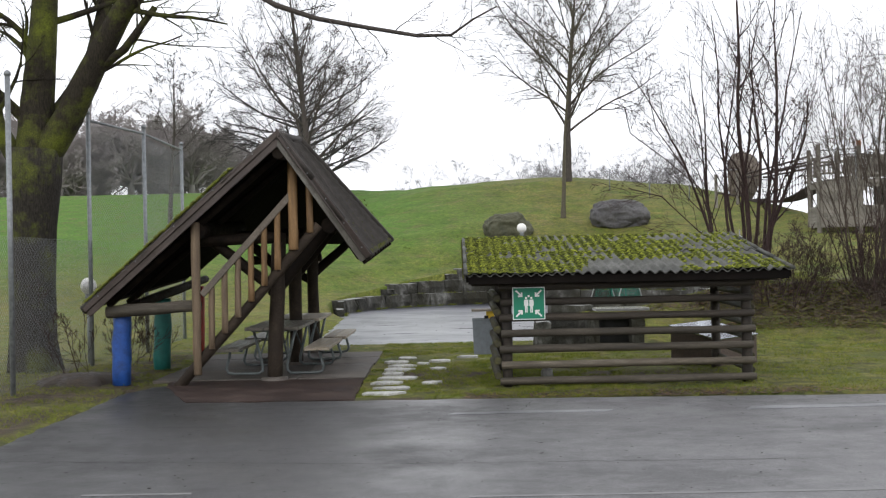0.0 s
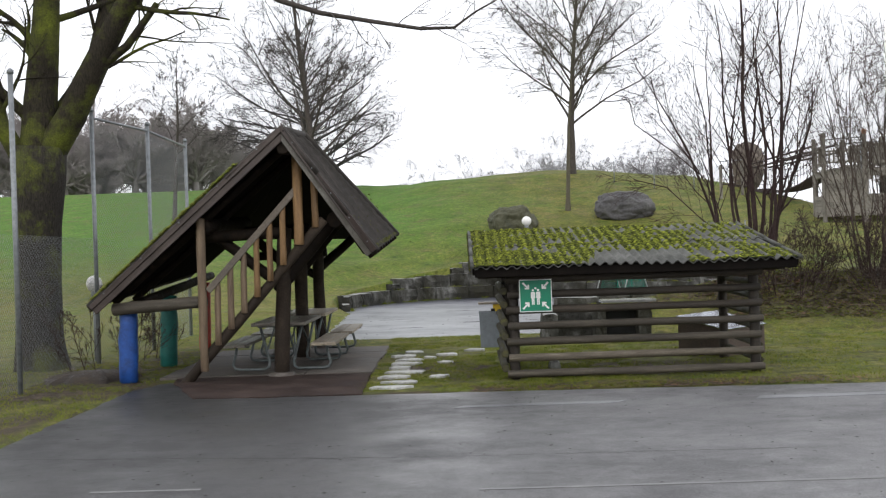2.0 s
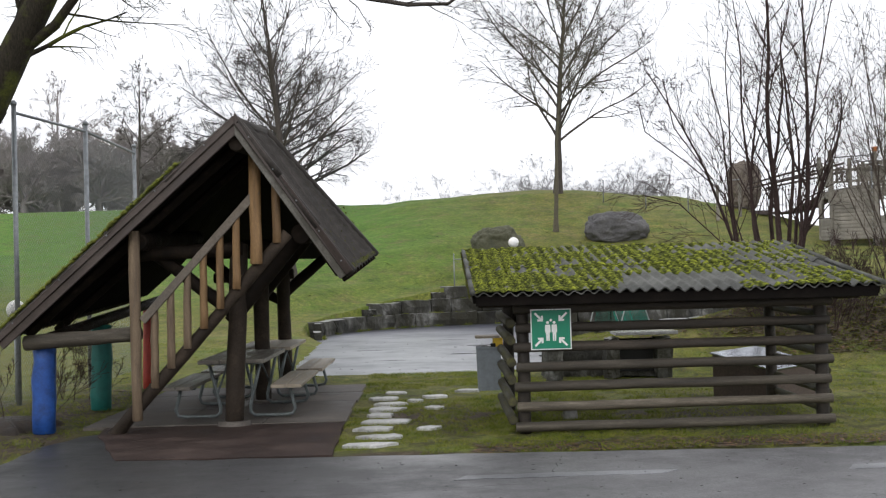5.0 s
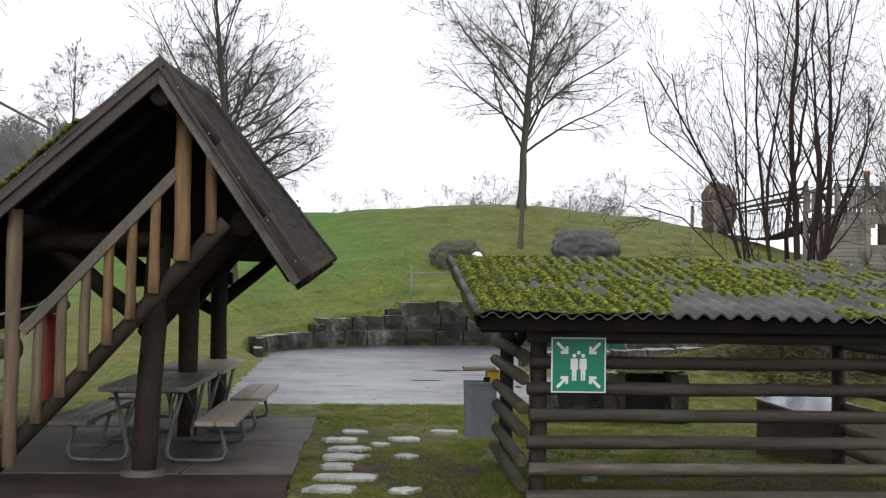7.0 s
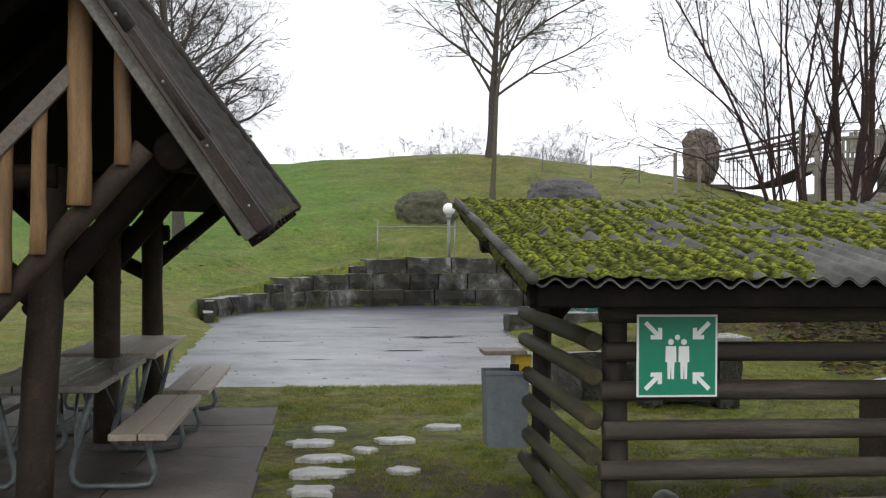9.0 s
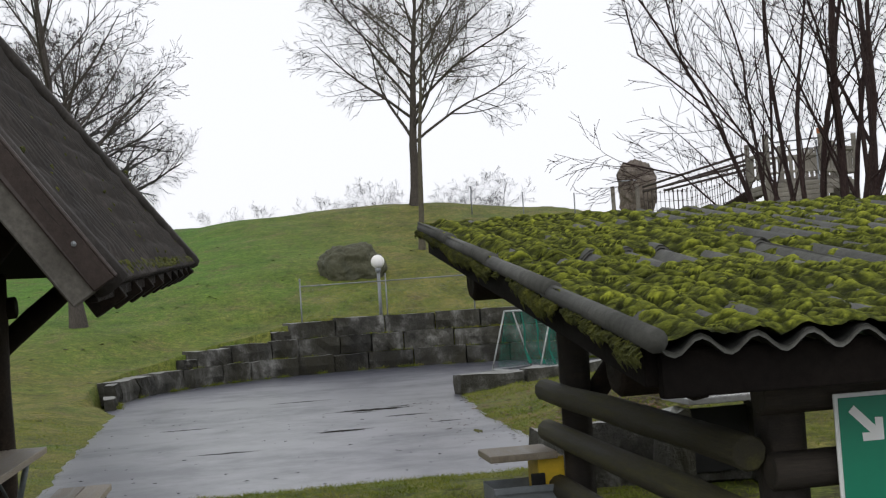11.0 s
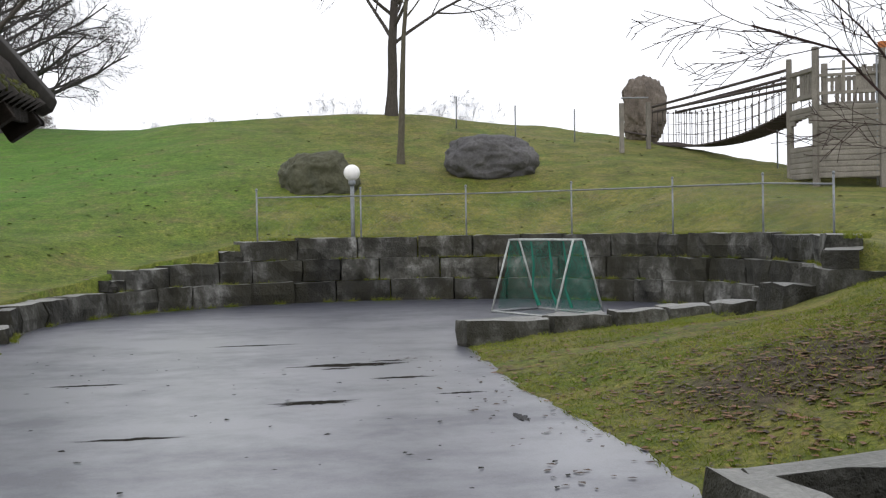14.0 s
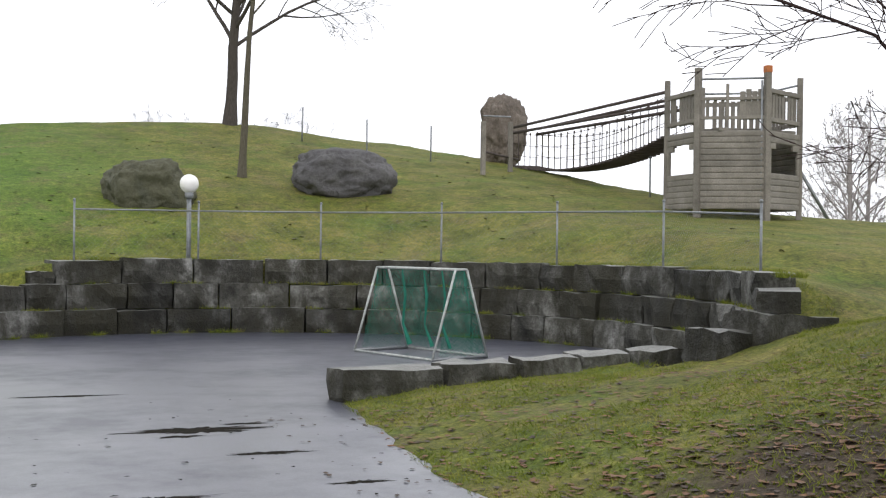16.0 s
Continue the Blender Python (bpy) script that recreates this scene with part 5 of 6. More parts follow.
for i, (a, b) in enumerate(zip([(-5.5, 9.6)] + bf, bf)):
    if i > 1:
        v, f = tube([(*a, 4.02), (*b, 4.02)], 0.022, 8)
        mesh_object("top_rail", v, f, STEEL, ball_fence, True)
    wire_panel(a, b, 0.05, 0.05, 3.9 if i > 1 else 2.0, 0.07, 0.0016 if i > 1 else 0.0013, "mesh_wire", ball_fence, STEEL)["kind"] = "stuff"

for i, (x, y, lean) in enumerate(((7.0, 50.5, 0.02), (8.6, 49.6, 0.0), (10.1, 48.6, 0.01), (13.4, 42.6, 0.0))):
    z = float(height(x, y))
    v, f = tube([(x, y, z - 0.2), (x + lean, y, z + 0.95)], 0.022, 6)
    ob = mesh_object("marker_post", v, f, STEEL, None, True)
    tagged(ob, "thin steel fence post standing on the hill", "post", "thin posts on the hill")

# ---- boulders and standing stone ----
rock("boulder", (1.10, 0.8, 0.60), (6.55, 44.2, 3.05), 2.2, BOULDER, "large dark grey boulder lying in the grass", "boulder", 0.19, 5, sharp=1.6)
rock("boulder", (0.88, 0.75, 0.66), (2.15, 43.2, 2.55), 6.1, BOULDER_MOSSY, "mossy dark boulder lying in the grass", "boulder", 0.26, 5, sharp=1.6)
rock("standing_stone", (0.66, 0.48, 1.02), (12.62, 49.6, 4.80), 5.2, STONE_BROWN, "upright weathered brown-grey standing stone on the hill", "standing stone", 0.24, 5, turn=20, sharp=2.2)

# ---- small goal with green net ----
goal = thing("small_goal", "small white tube goal with torn green net", "goal", at=(5.0, 34.1, 0.018))
gu, gv = Vector((0.34, -0.94, 0)), Vector((0.94, 0.34, 0))
gw, gh, gt, gb = 0.88, 1.2, 0.10, 0.48
GOAL_TUBE = plain("dull_white_tube", (0.40, 0.42, 0.40), 0.5, vary=0.35, scale=9)


def gp(u, v_, z):
    q = gu * u + gv * v_
    return (q.x, q.y, z)


for s in (-1, 1):
    for d in (-1, 1):
        v, f = tube([gp(s * gw, d * gb, 0.02), gp(s * gw, d * gt, gh)], 0.017, 8)
        mesh_object("leg", v, f, GOAL_TUBE, goal, True)
    v, f = tube([gp(s * gw, -gt, gh), gp(s * gw, gt, gh)], 0.016, 8)
    mesh_object("top_tube", v, f, GOAL_TUBE, goal, True)
    v, f = tube([gp(s * gw, -gb, 0.02), gp(s * gw, gb, 0.02)], 0.02, 8)
    mesh_object("ground_tube", v, f, STEEL, goal, True)
for d, z, n in ((-gt, gh, "crossbar"), (gt, gh, "crossbar"), (-gb, 0.02, "ground_tube"), (gb, 0.02, "ground_tube")):
    v, f = tube([gp(-gw, d, z), gp(gw, d, z)], 0.017, 8)
    mesh_object(n, v, f, GOAL_TUBE, goal, True)


def net(corners, nu, nv, sag, seed, name="net"):
    """Knotted mesh hung between four corners."""
    rr = random.Random(seed)
    a, b, c, d = [Vector(q) for q in corners]
    grid = {}
    for i in range(nu + 1):
        for j in range(nv + 1):
            s, t = i / nu, j / nv
            p = (a * (1 - s) + b * s) * (1 - t) + (d * (1 - s) + c * s) * t
            k = math.sin(math.pi * s) * math.sin(math.pi * t)
            p = p + Vector((0.03 * math.sin(9 * s + seed), 0.03 * math.sin(7 * t + seed), -sag * k)) + Vector([rr.uniform(-0.012, 0.012) for _ in range(3)])
            grid[i, j] = p
    pieces = []
    for i in range(nu + 1):
        for j in range(nv + 1):
            if i < nu and j < nv:
                pieces.append(tube([grid[i, j], grid[i + 1, j + 1]], 0.0023, 3, False))
                pieces.append(tube([grid[i + 1, j], grid[i, j + 1]], 0.0023, 3, False))
    v, f = joined(pieces)
    ob = mesh_object(name, v, f, NET, goal)
    ob["kind"] = "stuff"
    return ob


net((gp(-gw, gt, gh), gp(gw, gt, gh), gp(gw, gb, 0.05), gp(-gw, gb, 0.05)), 36, 26, 0.08, 1)
net((gp(-gw, -gt, gh), gp(-gw, gt, gh), gp(-gw, gb, 0.05), gp(-gw, -gb + 0.1, 0.05)), 14, 24, 0.05, 2)
net((gp(gw, -gt, gh), gp(gw, gt, gh), gp(gw, gb, 0.05), gp(gw, -gb + 0.1, 0.05)), 14, 24, 0.05, 3)
# torn net bunched in hanging swags
for i, u in enumerate((-0.55, -0.05, 0.35)):
    pts = [gp(u, gt, gh), gp(u + 0.05, gt + 0.02, 0.8), gp(u - 0.03, gt + 0.05, 0.4), gp(u + 0.05, gt + 0.12, 0.1)]
    v, f = tube(pts, [0.008, 0.018, 0.014, 0.03], 6, True, 0.4, i)
    mesh_object("net_swag", v, f, NET, goal)

# ---- play tower and rope bridge ----
tower = thing("play_tower", "six-sided weathered timber play tower with slatted parapet", "play tower", at=(14.02, 40.2, 2.29))
tower.scale = (1.117, 1.117, 1.117)
base_ang = math.degrees(math.atan2(37.31 - 37.86, 11.42 - 12.52))
hexp = [(1.23 * math.cos(radians(base_ang + 60 * k)), 1.23 * math.sin(radians(base_ang + 60 * k))) for k in range(6)]
for k, (x, y) in enumerate(hexp):
    hgt = 2.60 if k in (0, 1) else 2.52
    plank("post", (0.11, 0.11, hgt + 0.3), (x, y, hgt / 2 - 0.1), WOOD_GREY, tower, Matrix.Rotation(radians(base_ang + 60 * k), 4, "Z"), "", 0.012)
plank("post_cap", (0.125, 0.125, 0.13), (hexp[1][0], hexp[1][1], 2.60), ORANGE_PAINT, tower, Matrix.Rotation(radians(base_ang + 60), 4, "Z"), "faded orange post cap", 0.012)
plank("deck", (1.66, 1.66, 0.06), (0, 0, 1.52), WOOD_GREY, tower)
for k in range(6):
    (x0, y0), (x1, y1) = hexp[k], hexp[(k + 1) % 6]
    mx, my = (x0 + x1) / 2, (y0 + y1) / 2
    L = math.hypot(x1 - x0, y1 - y0)
    rot = Matrix.Rotation(math.atan2(y1 - y0, x1 - x0), 4, "Z")
    window = k in (5, 1, 3, 4)
    z = 0.12
    while z < 1.50:
        hz = 0.113 if k else 0.112
        if window and 0.70 < z < (1.18 if k in (5, 1) else 1.42):
            for s in (-1, 1):
                q = rot @ Vector((s * (L / 2 - 0.08), 0, 0))
                plank("wall_board", (0.09, 0.05, hz), (mx + q.x, my + q.y, z), WOOD_GREY, tower, rot, "", 0.015)
        elif k in (5, 1) and 1.18 <= z < 1.29:
            for s in (-1, 1):
                q = rot @ Vector((s * (L / 2 - 0.17), 0, 0))
                plank("wall_board", (0.26, 0.05, hz), (mx + q.x, my + q.y, z), WOOD_GREY, tower, rot, "", 0.015)
        else:
            plank("wall_board", (L - 0.09, 0.060, hz), (mx, my, z), WOOD_GREY, tower, rot, "", 0.026)
        z += 0.11
    top = 2.30
    n = 9
    if k not in (0, 4):
        plank("parapet_rail", (L - 0.08, 0.05, 0.08), (mx, my, top - 0.08), WOOD_GREY, tower, rot, "", 0.01)
        plank("parapet_rail", (L - 0.08, 0.05, 0.08), (mx, my, 1.70), WOOD_GREY, tower, rot, "", 0.01)
        for i in range(n):
            q = rot @ Vector(((i - (n - 1) / 2) * (L - 0.16) / n, 0.03, 0))
            if (i * 7 + k * 3) % 9 == 2:
                continue
            plank("slat", (0.085, 0.022, top - 1.66), (mx + q.x, my + q.y, (top + 1.66) / 2 - 0.02), WOOD_GREY, tower, rot, "", 0.006)
    if k == 0:
        for i in range(3):
            q = rot @ Vector((-L / 2 + 0.17 + 0.135 * i, 0.03, 0))
            plank("slat", (0.062, 0.022, 0.40), (mx + q.x, my + q.y, 1.90), WOOD_GREY, tower, rot, "", 0.006)
        for i in range(4):
            q = rot @ Vector((L / 2 - 0.12 - 0.105 * i, 0.03, 0))
            plank("slat", (0.100, 0.024, 0.56 - 0.04 * (i % 2)), (mx + q.x, my + q.y, 1.97 - 0.02 * (i % 2)), WOOD_GREY, tower, rot, "", 0.006)
        q = rot @ Vector((-0.09, 0, 0))
        plank("stub_post", (0.06, 0.06, 0.66), (mx + q.x, my + q.y, 2.02), WOOD_GREY, tower, rot, "", 0.008)
        for zz in (2.08, 1.73):
            plank("parapet_rail", (L - 0.10, 0.045, 0.06), (mx, my, zz), WOOD_GREY, tower, rot, "", 0.008)
    if k in (0, 2, 3):
        v, f = tube([(x0, y0, 2.44), (x1, y1, 2.44)], 0.02, 6)
        mesh_object("top_tube", v, f, STEEL, tower, True)
v, f = tube([(-0.16, -1.18, -0.1), (-0.16, -1.18, 2.4)], 0.022, 8)
mesh_object("climbing_pole", v, f, STEEL, tower, True)
v, f = tube([(1.3, -0.2, 1.0), (2.0, -0.4, -0.2)], 0.035, 8)
mesh_object("slide_leg", v, f, STEEL, tower, True)

bridge = thing("rope_bridge", "sagging rope and plank bridge with dark handrails", "rope bridge", at=(0, 0, 0))
pa, pb = Vector((12.5, 48.6, 3.90)), Vector((13.15, 41.5, 3.98))
side = Vector((0.75, 0.06, 0))


def sag(t, z0, z1, s):
    return z0 + (z1 - z0) * t - s * 4 * t * (1 - t)


for q in (0, 1):
    off = side * q
    a, b = pa + off, pb + off
    for dz0, dz1 in ((1.05, 1.02), (0.90, 0.72)):
        v, f = tube([a + Vector((0, 0, dz0 - 0.12)), b + Vector((0, 0, dz1))], 0.04, 8)
        mesh_object("hand_rail", v, f, ROPE, bridge, True)
    n = 22
    pieces = []
    for i in range(n + 1):
        t = i / n
        p = a.lerp(b, t)
        z = sag(t, 3.80, 4.05, 0.37)
        zt = sag(t, 4.70, 4.90, 0.37)
        pieces.append(tube([(p.x, p.y, z), (p.x, p.y, zt)], 0.012, 4, False))
        pieces.append(tube([(p.x, p.y, zt - 0.02), (p.x, p.y, zt + 0.05)], 0.022, 5))
        if i < n:
            p2 = a.lerp(b, (i + 1) / n)
            for fz in (0.33, 0.66, 1.0):
                z2 = sag((i + 1) / n, 3.80, 4.05, 0.37)
                zt2 = sag((i + 1) / n, 4.70, 4.90, 0.37)
                pieces.append(tube([(p.x, p.y, z + (zt - z) * fz), (p2.x, p2.y, z2 + (zt2 - z2) * fz)], 0.009, 4, False))
    v, f = joined(pieces)
    mesh_object("side_net", v, f, ROPE, bridge)["kind"] = "stuff"
for i in range(44):
    t = (i + 0.5) / 44
    p = pa.lerp(pb, t) + side * 0.5
    plank("tread", (0.80, 0.12, 0.05), (p.x, p.y, sag(t, 3.78, 4.03, 0.37)), ROPE, bridge)
for i, (x, y, h) in enumerate(((10.75, 46.4, 1.25), (11.75, 47.0, 1.2))):
    z = float(height(x, y))
    plank("gate_post", (0.11, 0.11, h + 0.4), (x, y, z + h / 2 - 0.1), WOOD_GREY, bridge, None, "pale weathered gate post", 0.012)
v, f = tube([(10.75, 46.4, 4.85), (11.75, 47.0, 4.93)], 0.02, 6)
mesh_object("gate_rail", v, f, STEEL, bridge, True)
v, f = tube([(10.75, 46.4, 3.95), (12.1, 47.3, 3.85)], 0.03, 6)
mesh_object("gate_rail", v, f, ROPE, bridge, True)


# ---- trees ----
def sticks(name, segs, material, parent=None, label=""):
    """One mesh from many tapered sticks (p0, p1, r0, r1), few sides on the thin ones."""
    P0 = np.array([s[0] for s in segs], float)
    P1 = np.array([s[1] for s in segs], float)
    R0 = np.array([s[2] for s in segs], float)
    R1_ = np.array([s[3] for s in segs], float)
    D = P1 - P0
    D /= np.maximum(np.linalg.norm(D, axis=1, keepdims=True), 1e-9)
    ref = np.where(np.abs(D[:, 2:3]) > 0.9, [[1.0, 0, 0]], [[0, 0, 1.0]])
    U = np.cross(D, ref)
    U /= np.linalg.norm(U, axis=1, keepdims=True)
    V = np.cross(D, U)
    verts, faces, o = [], [], 0
    for sides, pick in ((9, R0 > 0.07), (6, (R0 <= 0.07) & (R0 > 0.025)), (3, R0 <= 0.025)):
        n = int(pick.sum())
        if not n:
            continue
        ang = 2 * np.pi * np.arange(sides) / sides
        ring = np.cos(ang)[None, :, None] * U[pick][:, None] + np.sin(ang)[None, :, None] * V[pick][:, None]
        over = D[pick] * (R1_[pick] * 0.5)[:, None]
        a = P0[pick][:, None] + ring * R0[pick][:, None, None]
        b = (P1[pick] + over)[:, None] + ring * R1_[pick][:, None, None]
        vv = np.concatenate([a, b], 1).reshape(-1, 3)
        k = np.arange(sides)
        quad = np.stack([k, (k + 1) % sides, (k + 1) % sides + sides, k + sides], -1)
        ff = (quad[None] + (np.arange(n) * 2 * sides)[:, None, None] + o).reshape(-1, 4)
        verts.append(vv)
        faces.append(ff)
        o += len(vv)
    return mesh_object(name, np.concatenate(verts).tolist(), np.concatenate(faces).tolist(), material, parent, True, label)


TWIG = 0.0055      # thinnest twig


def unit(v):
    return v / max(np.linalg.norm(v), 1e-9)


def grow(segs, p, d, length, r, level, spec, rng, thick):
    """One branch and its side branches. spec: per level (children, angle, length ratio, steps, wobble, lift)."""
    kids, angle, ratio, steps, wob, lift = spec[level]
    step = length / steps
    pts = [np.array(p, float)]
    rad = [r]
    d = unit(np.array(d, float))
    dirs = [d]
    for i in range(steps):
        d = unit(d + rng.normal(0, wob, 3) + np.array([0, 0, lift]))
        pts.append(pts[-1] + d * step)
        dirs.append(d)
        rad.append(max(r * (1 - 0.72 * (i + 1) / steps), TWIG))
    for i in range(steps):
        segs.append((pts[i], pts[i + 1], rad[i], rad[i + 1]))
    if level + 1 >= len(spec):
        return
    for k in range(kids):
        f = 0.25 + 0.72 * (k + rng.uniform(0, 0.9)) / kids
        i = min(int(f * steps), steps - 1)
        q = pts[i] + (pts[i + 1] - pts[i]) * (f * steps - i)
        dd = dirs[i + 1]
        side = unit(np.cross(dd, rng.normal(0, 1, 3)))
        a = math.radians(angle * rng.uniform(0.75, 1.25))
        nd = unit(dd * math.cos(a) + side * math.sin(a))
        rr = max(TWIG, rad[i] * rng.uniform(0.45, 0.62) * thick)
        grow(segs, q, nd, length * ratio * rng.uniform(0.7, 1.2) * (1.15 - 0.55 * f), rr, level + 1, spec, rng, thick)


def leader_tree(name, at, h, r, clear, spread, seed, material, label, n1=24, spec=None, lean=(0, 0), group="", rise=0.55, droop=0.02, top=0.25):
    """A single-leader tree: trunk, side limbs from 'clear' up, branching into twigs."""
    rng = np.random.default_rng(seed)
    t = thing(name, label, "tree", group, at=at)
    trunk, crown = [], []
    steps = 14
    pts, rad = [np.zeros(3) - np.array([0, 0, 0.25])], [r * 1.35]
    d = unit(np.array([lean[0], lean[1], 1.0]))
    for i in range(steps):
        d = unit(d + rng.normal(0, 0.022, 3) + np.array([0, 0, 0.02]))
        pts.append(pts[-1] + d * (h + 0.25) / steps)
        f = (i + 1) / steps
        rad.append(max(0.012, r * (1 - 0.93 * f ** 0.85)))
    for i in range(steps):
        trunk.append((pts[i], pts[i + 1], rad[i], rad[i + 1]))
    spec = spec or [(9, 42, 0.42, 7, 0.08, droop), (6, 42, 0.5, 5, 0.10, 0.02), (4, 40, 0.55, 3, 0.12, 0.0), (0, 0, 0, 2, 0.12, 0.0)]
    for k in range(n1):
        f = (k + rng.uniform(0, 0.8)) / n1
        z = clear + (h - clear) * f
        i = min(int((z + 0.25) / (h + 0.25) * steps), steps - 1)
        q = pts[i] + (pts[i + 1] - pts[i]) * ((z + 0.25) / (h + 0.25) * steps - i)
        az = k * 2.4 + rng.uniform(-0.4, 0.4)
        e = rise + 0.5 * f + rng.uniform(-0.12, 0.12)
        nd = np.array([math.cos(az) * math.cos(e), math.sin(az) * math.cos(e), math.sin(e)])
        profile = (0.55 + 0.45 * math.sin(math.pi * min(1, 0.25 + f * 0.8))) * (1 - (1 - top) * f ** 2)
        ln = spread * profile * rng.uniform(0.8, 1.15)
        few = [(max(3, int(spec[0][0] * min(1.0, ln / spread + 0.05))), *spec[0][1:])] + spec[1:]
        grow(crown, q, nd, ln, max(0.014, rad[i] * 0.44), 0, few, rng, 1.0)
    sticks("trunk", trunk, material, t)
    sticks("crown", crown, material, t, "bare winter branches and twigs")
    return t


def gz(x, y):
    return float(height(x, y))


# two slim trees on the hill
TWIG = 0.006
CROWN = [(10, 40, 0.46, 8, 0.07, 0.035), (7, 42, 0.50, 5, 0.10, 0.02), (3, 40, 0.60, 3, 0.11, 0.0), (0, 0, 0, 2, 0.08, 0.0)]
THIN_CROWN = [(9, 36, 0.46, 8, 0.06, 0.035), (5, 40, 0.50, 5, 0.08, 0.02), (2, 36, 0.65, 3, 0.09, 0.0), (0, 0, 0, 2, 0.08, 0.0)]
leader_tree("tree", (5.34, 52.5, gz(5.34, 52.5)), 10.8, 0.19, 2.0, 5.3, 3, BARK_MID, "tall bare tree on the crest of the hill", 34, rise=0.62, top=0.35, spec=CROWN)
leader_tree("tree", (4.5, 45.6, gz(4.5, 45.6)), 9.5, 0.10, 3.6, 2.5, 4, BARK_PALE, "slim bare tree on the slope beside the boulder", 20, rise=0.8, lean=(0.045, 0.0), spec=CROWN)
# tree on the west slope
leader_tree("tree", (-4.62, 39.8, gz(-4.62, 39.8)), 10.5, 0.19, 3.3, 3.9, 5, BARK_MID, "bare tree with a slightly leaning trunk on the meadow", 22, rise=0.7, spec=THIN_CROWN, lean=(-0.05, 0.0))
leader_tree("tree", (-11.5, 47.0, gz(-11.5, 47.0)), 7.5, 0.12, 3.0, 2.4, 6, BARK_MID, "thin young bare tree on the meadow", 14, rise=0.7)


def spreading_tree(name, at, h, r, spread, seed, material, label, stems=7, group="", dense=1.0, base=0.16, low=0.35):
    """A broad crown: several limbs that leave a short bole and fan out."""
    rng = np.random.default_rng(seed)
    t = thing(name, label, "tree", group, at=at)
    trunk, crown = [], []
    bole = h * base
    pts = [np.array([0, 0, -0.3]), np.array([0.02, 0, bole * 0.5]), np.array([0, 0.02, bole])]
    for i in range(2):
        trunk.append((pts[i], pts[i + 1], r * (1.25 - 0.2 * i), r * (1.05 - 0.1 * i)))
    spec = [(int(9 * dense), 40, 0.52, 8, 0.10, 0.035), (int(7 * dense), 42, 0.52, 6, 0.12, 0.02), (6, 42, 0.55, 4, 0.13, 0.01), (3, 40, 0.6, 3, 0.14, 0.0), (0, 0, 0, 2, 0.1, 0)]
    for k in range(stems):
        az = k * 2 * math.pi / stems + rng.uniform(-0.3, 0.3)
        e = rng.uniform(low, 1.35)
        nd = np.array([math.cos(az) * math.cos(e), math.sin(az) * math.cos(e), math.sin(e)])
        ln = h * (0.55 + 0.32 * math.sin(e)) * spread
        grow(crown, pts[2] - np.array([0, 0, rng.uniform(0, bole * 0.3)]), nd, ln, r * 0.55, 0, spec, rng, 0.95)
    sticks("trunk", trunk, material, t)
    sticks("crown", crown, material, t, "bare spreading crown of twigs")
    return t


TWIG = 0.0068
leader_tree("tree", (-7.5, 58.9, gz(-7.5, 58.9)), 7.5, 0.26, 0.7, 5.4, 12, BARK_DOME, "broad grey bare tree on the crest of the meadow", 54, rise=0.10, top=0.45, spec=[(10, 38, 0.46, 8, 0.08, 0.05), (7, 42, 0.50, 5, 0.10, 0.02), (3, 40, 0.60, 3, 0.10, 0.0), (0, 0, 0, 2, 0.12, 0.0)])
TWIG = 0.012
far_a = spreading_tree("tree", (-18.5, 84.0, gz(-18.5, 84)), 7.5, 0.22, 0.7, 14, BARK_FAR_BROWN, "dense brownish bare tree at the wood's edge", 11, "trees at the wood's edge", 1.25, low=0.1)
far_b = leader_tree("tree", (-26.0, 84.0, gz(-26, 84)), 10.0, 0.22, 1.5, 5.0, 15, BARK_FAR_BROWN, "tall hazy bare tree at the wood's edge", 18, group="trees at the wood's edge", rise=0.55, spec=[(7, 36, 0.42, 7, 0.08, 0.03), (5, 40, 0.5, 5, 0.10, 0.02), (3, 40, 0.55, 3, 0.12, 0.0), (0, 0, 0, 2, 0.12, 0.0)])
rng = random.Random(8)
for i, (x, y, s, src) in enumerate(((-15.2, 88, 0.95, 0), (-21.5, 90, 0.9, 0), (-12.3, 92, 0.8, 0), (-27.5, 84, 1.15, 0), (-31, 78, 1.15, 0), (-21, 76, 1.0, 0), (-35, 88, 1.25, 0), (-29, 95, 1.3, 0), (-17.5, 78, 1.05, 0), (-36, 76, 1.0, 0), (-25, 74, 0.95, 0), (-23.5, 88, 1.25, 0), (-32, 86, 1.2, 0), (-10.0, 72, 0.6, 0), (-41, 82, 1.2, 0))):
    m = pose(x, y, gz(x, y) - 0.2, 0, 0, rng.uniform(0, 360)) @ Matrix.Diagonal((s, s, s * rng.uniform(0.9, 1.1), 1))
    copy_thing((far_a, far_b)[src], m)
# treetops that show beyond the crest
TWIG = 0.008
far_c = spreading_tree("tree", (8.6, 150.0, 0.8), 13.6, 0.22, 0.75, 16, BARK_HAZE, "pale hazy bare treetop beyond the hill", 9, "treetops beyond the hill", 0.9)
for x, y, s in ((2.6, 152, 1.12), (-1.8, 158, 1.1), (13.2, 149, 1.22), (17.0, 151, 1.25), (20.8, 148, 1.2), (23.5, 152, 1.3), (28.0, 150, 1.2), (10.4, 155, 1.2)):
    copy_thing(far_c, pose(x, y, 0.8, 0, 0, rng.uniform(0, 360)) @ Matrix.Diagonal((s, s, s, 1)))
